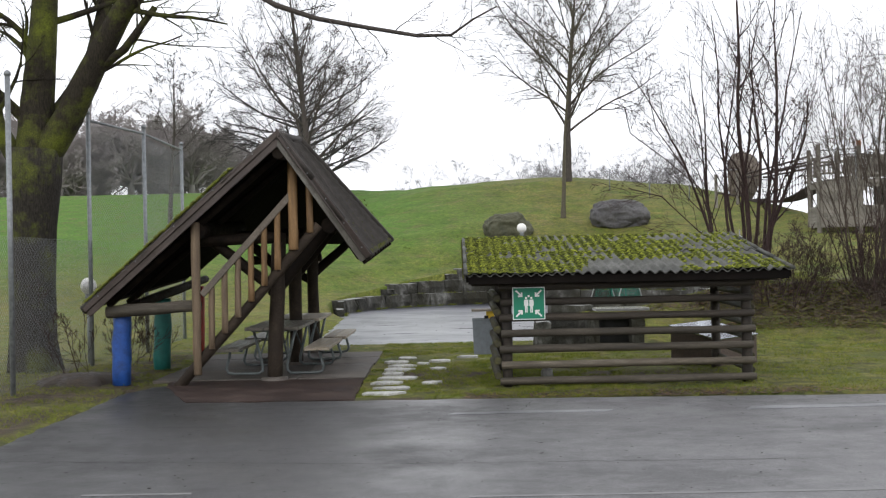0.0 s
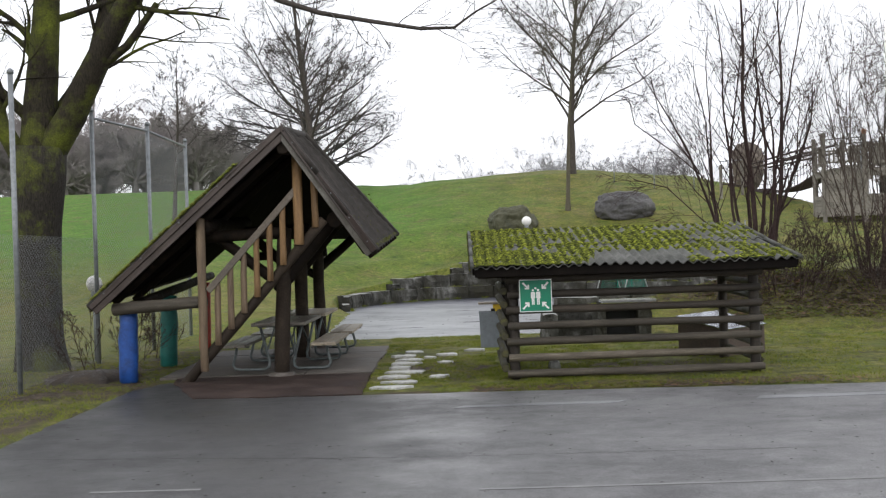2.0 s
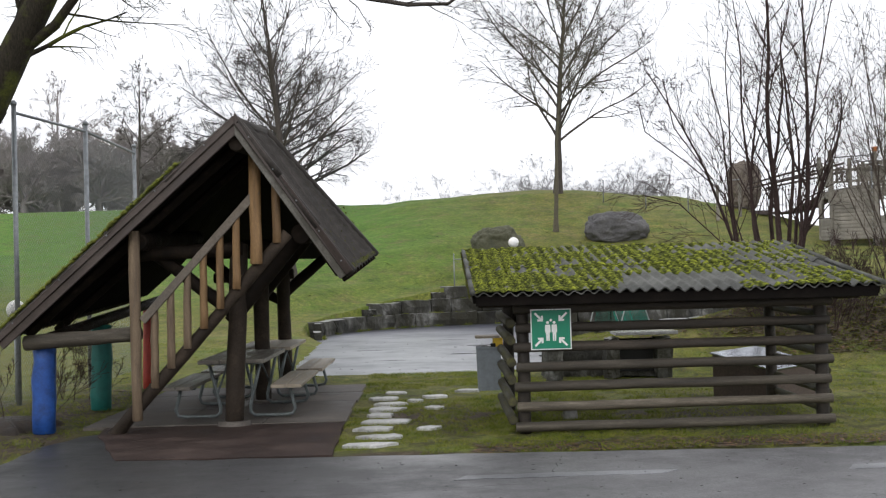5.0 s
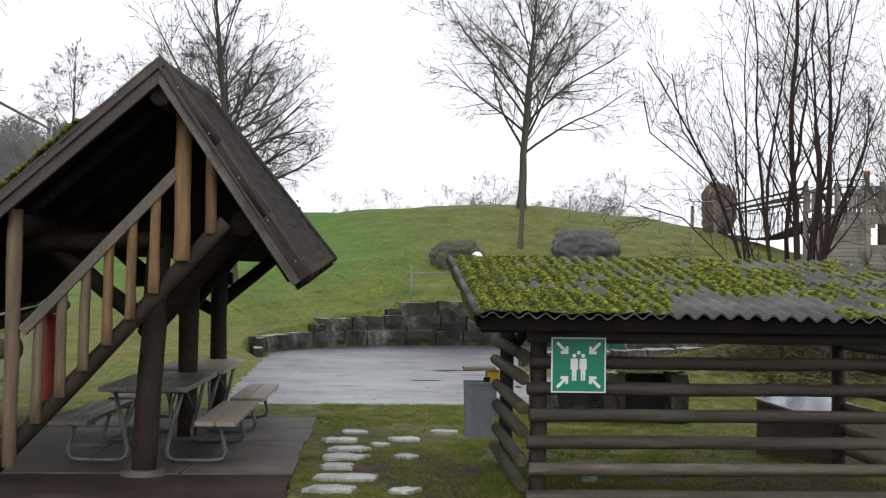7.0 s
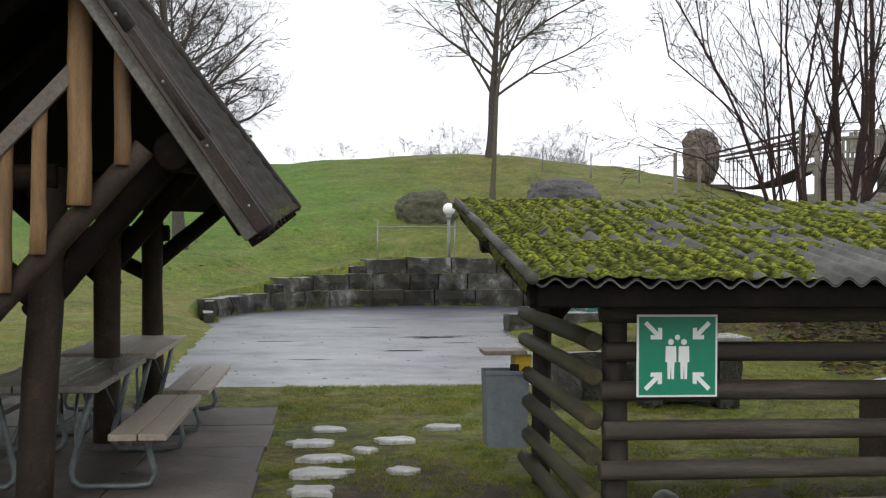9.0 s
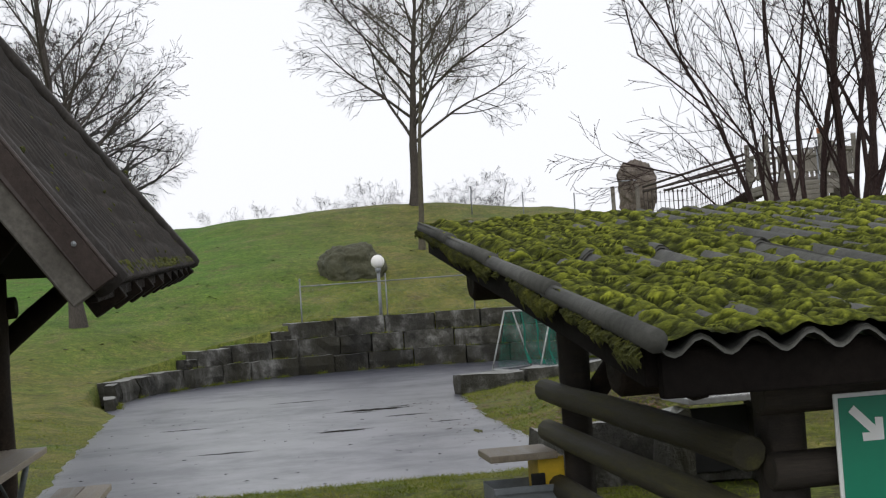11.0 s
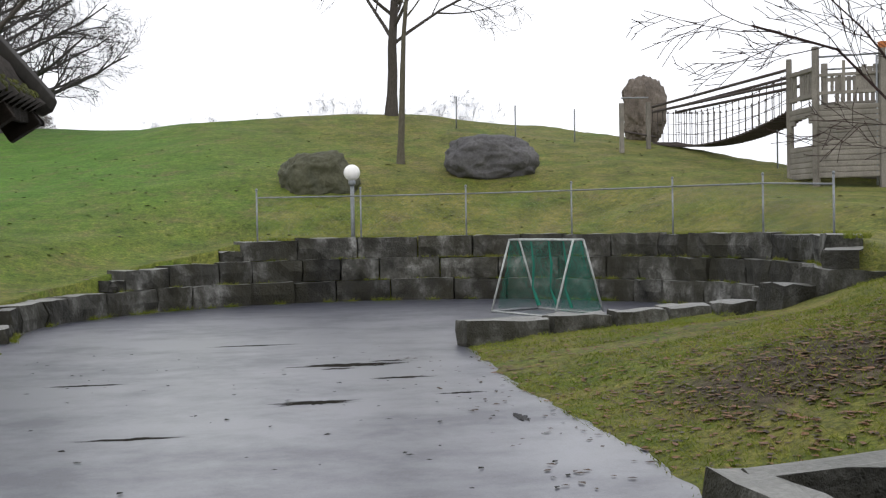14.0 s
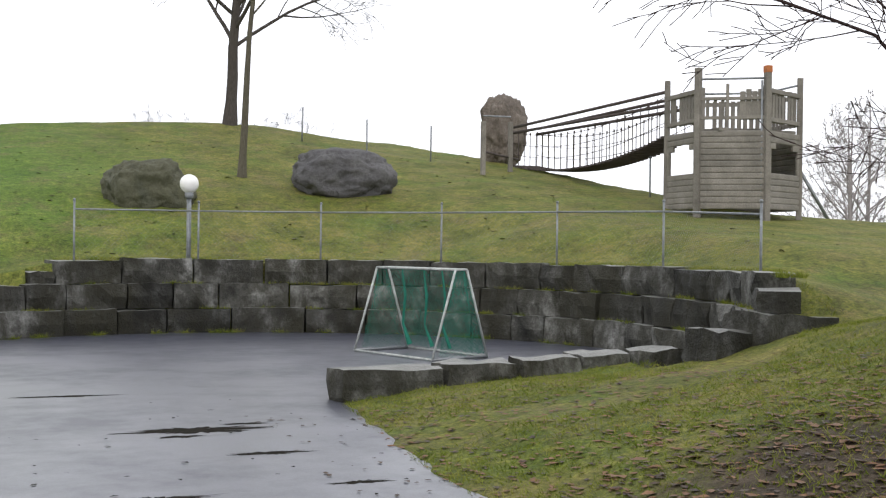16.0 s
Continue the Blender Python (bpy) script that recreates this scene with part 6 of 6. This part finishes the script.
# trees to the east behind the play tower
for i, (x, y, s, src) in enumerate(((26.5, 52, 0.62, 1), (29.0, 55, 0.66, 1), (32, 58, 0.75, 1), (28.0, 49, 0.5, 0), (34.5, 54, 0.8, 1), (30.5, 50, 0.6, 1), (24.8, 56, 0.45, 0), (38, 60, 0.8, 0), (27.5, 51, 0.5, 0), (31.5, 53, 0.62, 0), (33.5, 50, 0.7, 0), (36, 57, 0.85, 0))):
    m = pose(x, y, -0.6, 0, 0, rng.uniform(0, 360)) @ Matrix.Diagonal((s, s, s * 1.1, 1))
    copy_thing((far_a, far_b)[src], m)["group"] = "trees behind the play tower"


TWIG = 0.0034
# the old maple by the yard: hand-set bole and limbs, then side branches
def limb(segs, pts, r0, r1, rng, spec, kids=8, angle=48, ln=1.6, start=0.3):
    n = len(pts) - 1
    for i in range(n):
        a, b = np.array(pts[i], float), np.array(pts[i + 1], float)
        ra, rb = r0 + (r1 - r0) * i / n, r0 + (r1 - r0) * (i + 1) / n
        for j in range(3):
            segs.append((a + (b - a) * j / 3, a + (b - a) * (j + 1) / 3, ra + (rb - ra) * j / 3, ra + (rb - ra) * (j + 1) / 3))
    for k in range(kids):
        f = start + (1 - start) * (k + rng.uniform(0, 0.8)) / kids
        i = min(int(f * n), n - 1)
        a, b = np.array(pts[i], float), np.array(pts[i + 1], float)
        q = a + (b - a) * (f * n - i)
        dd = unit(b - a)
        side = unit(np.cross(dd, rng.normal(0, 1, 3)))
        t = math.radians(angle * rng.uniform(0.7, 1.2))
        grow(segs, q, unit(dd * math.cos(t) + side * math.sin(t)), ln * rng.uniform(0.6, 1.2), max(0.006, (r0 + (r1 - r0) * f) * 0.32), 0, spec, rng, 1.0)


maple = thing("maple_tree", "old mossy maple with forked bole and spreading limbs", "tree", at=(-6.45, 17.2, 0))
rng_m = np.random.default_rng(31)
TW = [(5, 45, 0.5, 6, 0.11, 0.02), (4, 42, 0.55, 4, 0.13, 0.0), (2, 40, 0.6, 3, 0.12, -0.02), (0, 0, 0, 2, 0.1, 0)]
v, f = tube([(0, 0, -0.3), (0.0, 0, 0.05), (-0.02, 0, 0.5), (0, 0, 1.4), (0.03, 0, 2.3), (0.05, 0, 3.0), (0.08, 0, 3.5)], [0.52, 0.43, 0.36, 0.34, 0.36, 0.42, 0.42], 20, True, 0.035, 5)
mesh_object("bole", v, f, BARK_BOLE, maple, True, "thick bole with moss")
limbs = []
limb(limbs, [(0.05, 0, 3.2), (0.10, 0.05, 4.2), (0.20, 0.1, 5.4), (0.28, 0.2, 7.0), (0.1, 0.3, 9.0)], 0.31, 0.12, rng_m, TW, 9, 55, 2.2)
limb(limbs, [(0.15, 0, 3.3), (0.60, -0.05, 3.95), (1.05, -0.15, 4.75), (1.55, -0.3, 5.55), (2.4, -0.6, 6.5), (3.6, -1.1, 7.0)], 0.26, 0.11, rng_m, TW, 8, 50, 2.0, 0.6)
limb(limbs, [(-0.15, 0, 3.2), (-0.5, -0.1, 3.9), (-0.62, -0.1, 4.7), (-0.75, -0.2, 6.0)], 0.16, 0.08, rng_m, TW, 6, 50, 1.6)
limb(limbs, [(0.30, 0.15, 3.9), (0.55, 0.4, 4.4), (0.85, 0.6, 5.1), (1.0, 0.8, 6.0), (1.5, 1.2, 7.4)], 0.17, 0.08, rng_m, TW, 7, 50, 1.8)
limb(limbs, [(0.45, 0.1, 4.05), (0.95, -0.1, 4.6), (1.6, -0.3, 5.0), (2.1, -0.4, 5.6)], 0.09, 0.05, rng_m, TW, 4, 50, 1.4, 0.7)
limb(limbs, [(-0.1, 0, 4.0), (-0.5, -0.2, 4.45), (-1.1, -0.3, 4.7)], 0.09, 0.05, rng_m, TW, 4, 50, 1.4)
# long limb that droops over the yard
droop_limb = []
limb(droop_limb, [(2.4, -0.6, 6.5), (3.2, -1.2, 6.0), (4.15, -1.5, 5.37), (4.75, -1.5, 5.16), (5.45, -1.5, 5.02), (6.2, -1.5, 4.88), (6.68, -1.5, 4.88), (7.0, -1.5, 5.1), (7.35, -1.5, 5.28)], 0.055, 0.012, rng_m, [(5, 40, 0.5, 5, 0.14, -0.03), (3, 40, 0.55, 3, 0.12, 0.0), (0, 0, 0, 2, 0.1, 0)], 13, 42, 0.75, 0.25)
sticks("limb", limbs, BARK_BIG, maple, "mossy limbs and twigs")
sticks("limb", droop_limb, BARK_MID, maple, "thin bare drooping limb")


# ---- shrubs on the bank ----
def shrub(at, stems, r, h, base_r, lean, seed, material, label, fork=True, arch=()):
    rng = np.random.default_rng(seed)
    t = thing("shrub", label, "shrub", "shrubs on the bank", at=at)
    main, fine = [], []
    sp = [(5, 30, 0.45, 6, 0.07, 0.03), (5, 34, 0.5, 4, 0.10, 0.02), (3, 35, 0.6, 3, 0.1, 0), (0, 0, 0, 2, 0.1, 0)]
    for k in range(stems):
        az = k * 2.4 + rng.uniform(-0.4, 0.4)
        q = base_r * math.sqrt(rng.uniform(0.05, 1))
        p = np.array([q * math.cos(az), q * math.sin(az) * 0.6, -0.25])
        ln = lean * rng.uniform(0.3, 1.3)
        d = unit(np.array([math.cos(az) * ln, math.sin(az) * ln * 0.7, 1.0]))
        L = h * rng.uniform(0.7, 1.1)
        grow(main if k % 2 == 0 else fine, p, d, L, r * rng.uniform(0.55, 1.15), 0, [((8 if fork else 5), 30, 0.40, 11, 0.075, 0.025)] + sp[1:], rng, 0.9)
    for pts, r0 in arch:
        limb(main, pts, r0, 0.012, rng, sp[1:], 12, 40, 1.0, 0.25)
    sticks("stem", main, material, t)["kind"] = "stuff"
    sticks("shoot", fine, material, t, "thin shoots")["kind"] = "stuff"
    return t


shrub((6.45, 24.2, gz(6.45, 24.2)), 12, 0.056, 6.4, 0.50, 0.24, 41, BARK_SHRUB, "tall many-stemmed bare hazel with reddish stems", True,
      (([(-0.5, -0.3, 0.2), (-0.8, -0.4, 1.3), (-1.0, -0.5, 2.0), (-1.7, -0.6, 2.6), (-2.5, -0.7, 3.2), (-2.6, -0.7, 3.7)], 0.018), ([(-0.4, -0.3, 0.2), (-0.75, -0.3, 1.5), (-1.2, -0.4, 2.3), (-1.9, -0.4, 3.3), (-2.1, -0.5, 4.2)], 0.015), ([(-0.3, 0.2, 0.2), (-0.9, 0.2, 1.1), (-1.7, 0.3, 1.9), (-2.4, 0.4, 2.1)], 0.015)))
shrub((8.95, 23.6, gz(8.95, 23.6)), 28, 0.024, 5.2, 0.50, 0.30, 42, BARK_THICKET, "dense bush of thin upright bare shoots", False)
shrub((9.9, 24.0, gz(9.9, 24.0)), 20, 0.03, 5.8, 0.6, 0.25, 43, BARK_THICKET, "dense bush of thin upright bare shoots", False)
shrub((6.6, 22.4, gz(6.6, 22.4)), 40, 0.010, 1.6, 0.9, 0.5, 44, BARK_SHRUB, "low thicket of thin bare shoots", False)
shrub((9.3, 22.3, gz(9.3, 22.3)), 40, 0.010, 1.8, 1.1, 0.5, 47, BARK_SHRUB, "low thicket of thin bare shoots", False)
shrub((-5.0, 15.4, 0.0), 6, 0.010, 1.4, 0.45, 0.5, 45, BARK_SHRUB, "few thin bare shoots by the fence", False)
shrub((-5.2, 18.4, 0.0), 7, 0.010, 1.2, 0.6, 0.5, 46, BARK_SHRUB, "few thin bare shoots by the fence", False)


# ---- bare earth, leaves, puddles and grass ----
def blob(cx_, cy_, rx, ry, seed, n=40, rough=0.6, fray=0.0):
    out = []
    for i in range(n):
        a = 2 * math.pi * i / n
        k = 1 + rough * noise.noise((2.2 * math.cos(a) + seed, 2.2 * math.sin(a), seed)) + 0.5 * rough * noise.noise((6 * math.cos(a), 6 * math.sin(a), seed * 2)) + fray * noise.noise((19 * math.cos(a), 19 * math.sin(a), seed * 3))
        out.append((cx_ + rx * k * math.cos(a), cy_ + ry * k * math.sin(a)))
    return out


def drape(name, cx_, cy_, rx, ry, seed, lift, material, label, category, kind="structure", rings=9, n=44, flat_z=None, fray=0.0):
    """A patch that lies on the ground, thinning into it at its ragged rim."""
    rim = blob(cx_, cy_, rx, ry, seed, n, 0.6, fray)
    verts, faces = [], []
    for k in range(rings + 1):
        f = k / rings
        for x, y in rim:
            px, py = cx_ + (x - cx_) * f, cy_ + (y - cy_) * f
            z = flat_z if flat_z is not None else gz(px, py)
            verts.append((px, py, z + lift * (1 - f ** 3) - (0.03 if k == rings and flat_z is None else 0)))
    for k in range(rings):
        for i in range(n):
            a, b = k * n + i, k * n + (i + 1) % n
            faces.append((a, b, b + n, a + n))
    return tagged(mesh_object(name, verts, faces, material, None, True), label, category, "", kind)


drape("leaf_heap", -5.0, 15.1, 0.7, 0.6, 61, 0.15, MUD, "dark heap of wet leaves beside the blue post", "leaf heap", "structure", 7, 40)
WATER = plain("puddle_water", (0.05, 0.052, 0.055), 0.03, vary=0.02, bump=0.0)
DAMP = plain("damp_silt", (0.024, 0.022, 0.018), 0.9, scale=30, vary=0.5, bump=0.4)
DAMP.node_tree.nodes["Principled BSDF"].inputs["Specular IOR Level"].default_value = 0.02
for i, (x, y, rx, ry) in enumerate(((1.10, 28.15, 0.50, 0.15), (1.48, 26.95, 0.26, 0.06), (0.52, 25.55, 0.30, 0.11), (1.82, 25.75, 0.20, 0.04), (0.95, 27.85, 0.16, 0.05), (1.55, 28.4, 0.16, 0.05), (-0.9, 24.2, 0.3, 0.05), (0.15, 30.6, 0.5, 0.06), (-1.5, 27.3, 0.34, 0.05))):
    drape("silt_patch", x, y, rx, ry, 20 + i, 0.0, DAMP, "dark silt left by a drying puddle", "silt", "structure", 3, 110, 0.0145, 0.75)
for i, (x, y, rx, ry) in enumerate(((1.98, 24.3, 0.05, 0.18),)):
    drape("puddle", x, y, rx, ry, 30 + i, 0.0, WATER, "shallow puddle mirroring the sky", "puddle", "structure", 3, 36, 0.0165)

OLD_LINE = surface("worn_line_paint", (0.10, 0.10, 0.10), (0.15, 0.15, 0.15), (0.26, 0.26, 0.255), 3, 60, (0.3, 0.6), 0.2)
for i, (x0, x1, y, w) in enumerate(((-2.5, -1.7, 7.08, 0.05), (0.3, 5.2, 6.79, 0.05))):
    ob = plank("line_marking", (x1 - x0, w, 0.004), ((x0 + x1) / 2, y, 0.0145), OLD_LINE, None, None, "", 0.0)
    tagged(ob, "faded pale line on the asphalt", "line marking", "", "structure")
# paler than the yard: part of the wet sheen is painted as tone
PATCH = make_wet_asphalt("asphalt_patch", 0.115, 0.30, 0.44)
for i, (x0, x1, y0, y1) in enumerate(((0.10, 1.80, 11.02, 11.24), (3.25, 4.75, 11.02, 11.28))):
    outline = ragged([(x0, y0), (x1, y0 + 0.05), (x1 + 0.12, y1), (x0 + 0.1, y1 - 0.03), (x0, y0)], 0.018, 0.12, 50 + i)[:-1]
    sheet("asphalt_patch", outline, 0.0165, PATCH, "wetter patch of asphalt, its brighter sheen partly a paler tone", "asphalt", 0.01)


def scatter(name, n, region, make, material, label, category, seed):
    """Many small pieces in one object."""
    rng = np.random.default_rng(seed)
    verts, faces = make(rng, n, region)
    ob = mesh_object(name, verts, faces, material)
    return tagged(ob, label, category, "", "stuff")


def on_lawn(x, y):
    ok = ~in_court(x, y) & ~((y < 12.42) & (x > -4.05))
    ok &= ~((x > -4.0) & (x < -1.05) & (y > 12.5) & (y < 19.3))
    r = np.hypot(x - CX, y - CY)
    ok &= ~((r > R1 - 0.15) & (r < R1 + 0.75))
    return ok


def blade_mesh(X, Y, Z, rng, hmin, hmax, width, lean):
    k = len(X)
    a = rng.uniform(0, 2 * np.pi, k)
    hh = rng.uniform(hmin, hmax, k)
    w = width * rng.uniform(0.7, 1.3, k)
    lx, ly = rng.normal(0, lean, k) * hh, rng.normal(0, lean, k) * hh
    A = np.stack([X - np.cos(a) * w, Y - np.sin(a) * w, Z], -1)
    B = np.stack([X + np.cos(a) * w, Y + np.sin(a) * w, Z], -1)
    C = np.stack([X + lx, Y + ly, Z + hh], -1)
    V = np.stack([A, B, C], 1).reshape(-1, 3)
    return V.tolist(), np.arange(3 * k).reshape(-1, 3).tolist()


def blades(hmin, hmax, width, clump, lean=1.1):
    def make(rng, n, region):
        x0, x1, y0, y1 = region
        cx_, cy_ = rng.uniform(x0, x1, n), rng.uniform(y0, y1, n)
        X = (cx_[:, None] + rng.normal(0, clump, (n, 4))).ravel()
        Y = (cy_[:, None] + rng.normal(0, clump, (n, 4))).ravel()
        keep = on_lawn(X, Y) & ((vnoise(X * 2.3 + 11, Y * 2.3) + 0.45 * vnoise(X * 8, Y * 8 + 4) > 0.58) | (Y > 20.5))
        X, Y = X[keep], Y[keep]
        return blade_mesh(X, Y, height(X, Y) - 0.004, rng, hmin, hmax, width, lean)
    return make


def ring_tufts(rng, n, region):
    """Tufts that grow from the joints and the crown of the court's wall."""
    r0, r1, a0, a1, z, tall = region
    m = n // 40
    ca, cr = rng.uniform(a0, a1, m), rng.uniform(r0, r1, m)
    a = np.radians((ca[:, None] + rng.normal(0, 0.9, (m, 40))).ravel())
    r = (cr[:, None] + rng.normal(0, 0.02, (m, 40))).ravel()
    return blade_mesh(CX + r * np.cos(a), CY + r * np.sin(a), np.full(len(a), z), rng, tall * 0.4, tall, 0.006, 0.8)


LAWN = "yellow-green winter grass blades"
scatter("grass", 13000, (-1.1, 2.6, 12.4, 21.2), blades(0.018, 0.045, 0.004, 0.03), BLADE, LAWN, "grass", 1)
scatter("grass", 9000, (0.4, 9.0, 12.1, 20.5), blades(0.02, 0.055, 0.005, 0.04), BLADE, LAWN, "grass", 2)
scatter("grass", 12000, (2.2, 8.5, 20.5, 30.5), blades(0.02, 0.05, 0.005, 0.05), BLADE, LAWN, "grass", 3)
scatter("grass", 5000, (-6.5, -1.5, 19.3, 29.0), blades(0.012, 0.034, 0.004, 0.05), BLADE, LAWN, "grass", 4)
scatter("grass", 7000, (-7.0, -3.9, 6.5, 19.0), blades(0.02, 0.06, 0.004, 0.04), BLADE, LAWN, "grass", 5)
TUFT = "yellowish grass tufts in the wall's joints"
scatter("grass", 1500, (R1 - 0.06, R1 - 0.02, 5, 190, 0.012, 0.10), ring_tufts, BLADE, TUFT, "grass", 21)
scatter("grass", 1100, (R1 + 0.08, R1 + 0.13, -20, 142, 0.415, 0.08), ring_tufts, BLADE, TUFT, "grass", 22)
scatter("grass", 1100, (R1 + 0.22, R1 + 0.27, -33, 116, 0.835, 0.08), ring_tufts, BLADE, TUFT, "grass", 23)
scatter("grass", 9000, (R1 + 0.52, R1 + 0.85, -33, 112, 1.215, 0.11), ring_tufts, BLADE, TUFT, "grass", 24)


def flakes(size):
    def make(rng, n, region):
        x0, x1, y0, y1, flatz = region
        X, Y = rng.uniform(x0, x1, n), rng.uniform(y0, y1, n)
        Z = height(X, Y) + 0.008 if flatz is None else np.full(n, flatz)
        if flatz is not None:
            k = in_court(X, Y) if y0 > 20 else np.ones(n, bool)
            X, Y, Z = X[k], Y[k], Z[k]
            n = len(X)
        a = rng.uniform(0, 2 * np.pi, n)
        s = size * rng.uniform(0.5, 1.3, n)
        V = []
        for k, (u, w, t) in enumerate(((1, 0, 0.1), (0.1, 0.55, 0.35), (-1, 0, 0.15), (-0.1, -0.55, 0.4))):
            V.append(np.stack([X + s * (u * np.cos(a) - w * np.sin(a)), Y + s * (u * np.sin(a) + w * np.cos(a)), Z + s * t * rng.uniform(0.0, 0.6, n)], -1))
        V = np.stack(V, 1).reshape(-1, 3)
        return V.tolist(), np.arange(4 * n).reshape(-1, 4).tolist()
    return make


DEAD = "curled brown dead leaves"
LEAF_DARK = surface("dark_fallen_leaf", (0.028, 0.017, 0.012), (0.062, 0.038, 0.025), (0.13, 0.088, 0.058), 5, 40, (0.5, 0.9), 0.2)
scatter("leaves", 520, (3.0, 4.9, 22.4, 24.9, None), flakes(0.036), LEAF_DARK, DEAD, "leaves", 11)
scatter("leaves", 700, (2.8, 6.2, 21.6, 25.8, None), flakes(0.042), LEAF, DEAD, "leaves", 18)
scatter("leaves", 240, (3.0, 5.2, 22.2, 25.0, None), flakes(0.058), LEAF, DEAD, "leaves", 31)
scatter("leaves", 1300, (2.35, 6.8, 21.6, 29.0, None), flakes(0.038), LEAF, DEAD, "leaves", 12)
scatter("leaves", 1000, (2.35, 6.5, 21.6, 29.0, None), flakes(0.036), LEAF_DARK, DEAD, "leaves", 19)
scatter("leaves", 6500, (5.0, 12.0, 20.6, 24.6, None), flakes(0.05), LEAF_DARK, DEAD, "leaves", 13)
scatter("leaves", 1600, (5.0, 12.0, 20.6, 24.6, None), flakes(0.055), LEAF, DEAD, "leaves", 20)
scatter("leaves", 130, (-2.5, 2.6, 21.2, 30.0, 0.02), flakes(0.03), DAMP, "dark wet leaf scraps", "leaves", 14)
scatter("leaves", 90, (1.6, 2.5, 21.4, 29.0, 0.02), flakes(0.03), LEAF_DARK, "dark wet leaf scraps", "leaves", 25)
scatter("leaves", 800, (-3.9, 8.0, 3.0, 12.3, 0.017), flakes(0.018), DAMP, "dark wet leaf scraps", "leaves", 15)
scatter("leaves", 1400, (0.3, 4.6, 12.42, 13.1, None), flakes(0.032), LEAF_DARK, DEAD, "leaves", 16)
scatter("leaves", 500, (0.3, 5.6, 12.42, 13.0, None), flakes(0.03), LEAF, DEAD, "leaves", 27)
scatter("leaves", 900, (-5.4, -3.95, 12.8, 19.5, None), flakes(0.04), LEAF_DARK, DEAD, "leaves", 17)
scatter("leaves", 700, (-8.0, 12.0, 33.0, 50.0, None), flakes(0.06), LEAF_DARK, "scattered dead leaves on the slope", "leaves", 26)


# ---- cracks in the asphalt ----
CRACK = plain("dark_crack", (0.025, 0.025, 0.024), 0.9)


def crack(pts, z, seed, width=0.008):
    rr = random.Random(seed)
    line = []
    for (x0, y0), (x1, y1) in zip(pts, pts[1:]):
        n = max(2, int(math.hypot(x1 - x0, y1 - y0) / 0.09))
        for i in range(n):
            f = i / n
            line.append((x0 + (x1 - x0) * f + rr.uniform(-0.02, 0.02), y0 + (y1 - y0) * f + rr.uniform(-0.02, 0.02)))
    verts, faces = [], []
    for i, (x, y) in enumerate(line):
        w = width * rr.uniform(0.3, 1.2)
        verts += [(x - w * 0.6, y - w, z), (x + w * 0.6, y + w, z)]
        if i:
            k = 2 * i
            faces.append((k - 2, k - 1, k + 1, k))
    return tagged(mesh_object("crack", verts, faces, CRACK), "thin dark crack in the asphalt", "crack", "", "structure")


crack([(-3.9, 10.6), (-1.5, 10.4), (0.8, 10.8)], 0.0142, 1, 0.005)
crack([(0.8, 10.8), (1.1, 12.2)], 0.0142, 2, 0.005)
crack([(-3.9, 16.6), (-2.6, 16.3), (-1.6, 16.7), (-1.1, 16.5)], 0.0395, 8, 0.006)
crack([(-1.9, 15.1), (-1.6, 15.9), (-1.2, 16.2)], 0.0395, 9, 0.006)
crack([(-3.0, 17.6), (-1.9, 17.9), (-1.1, 17.7)], 0.0395, 10, 0.006)
crack([(-3.9, 8.65), (-0.3, 8.15), (3.2, 8.05)], 0.0142, 11, 0.006)
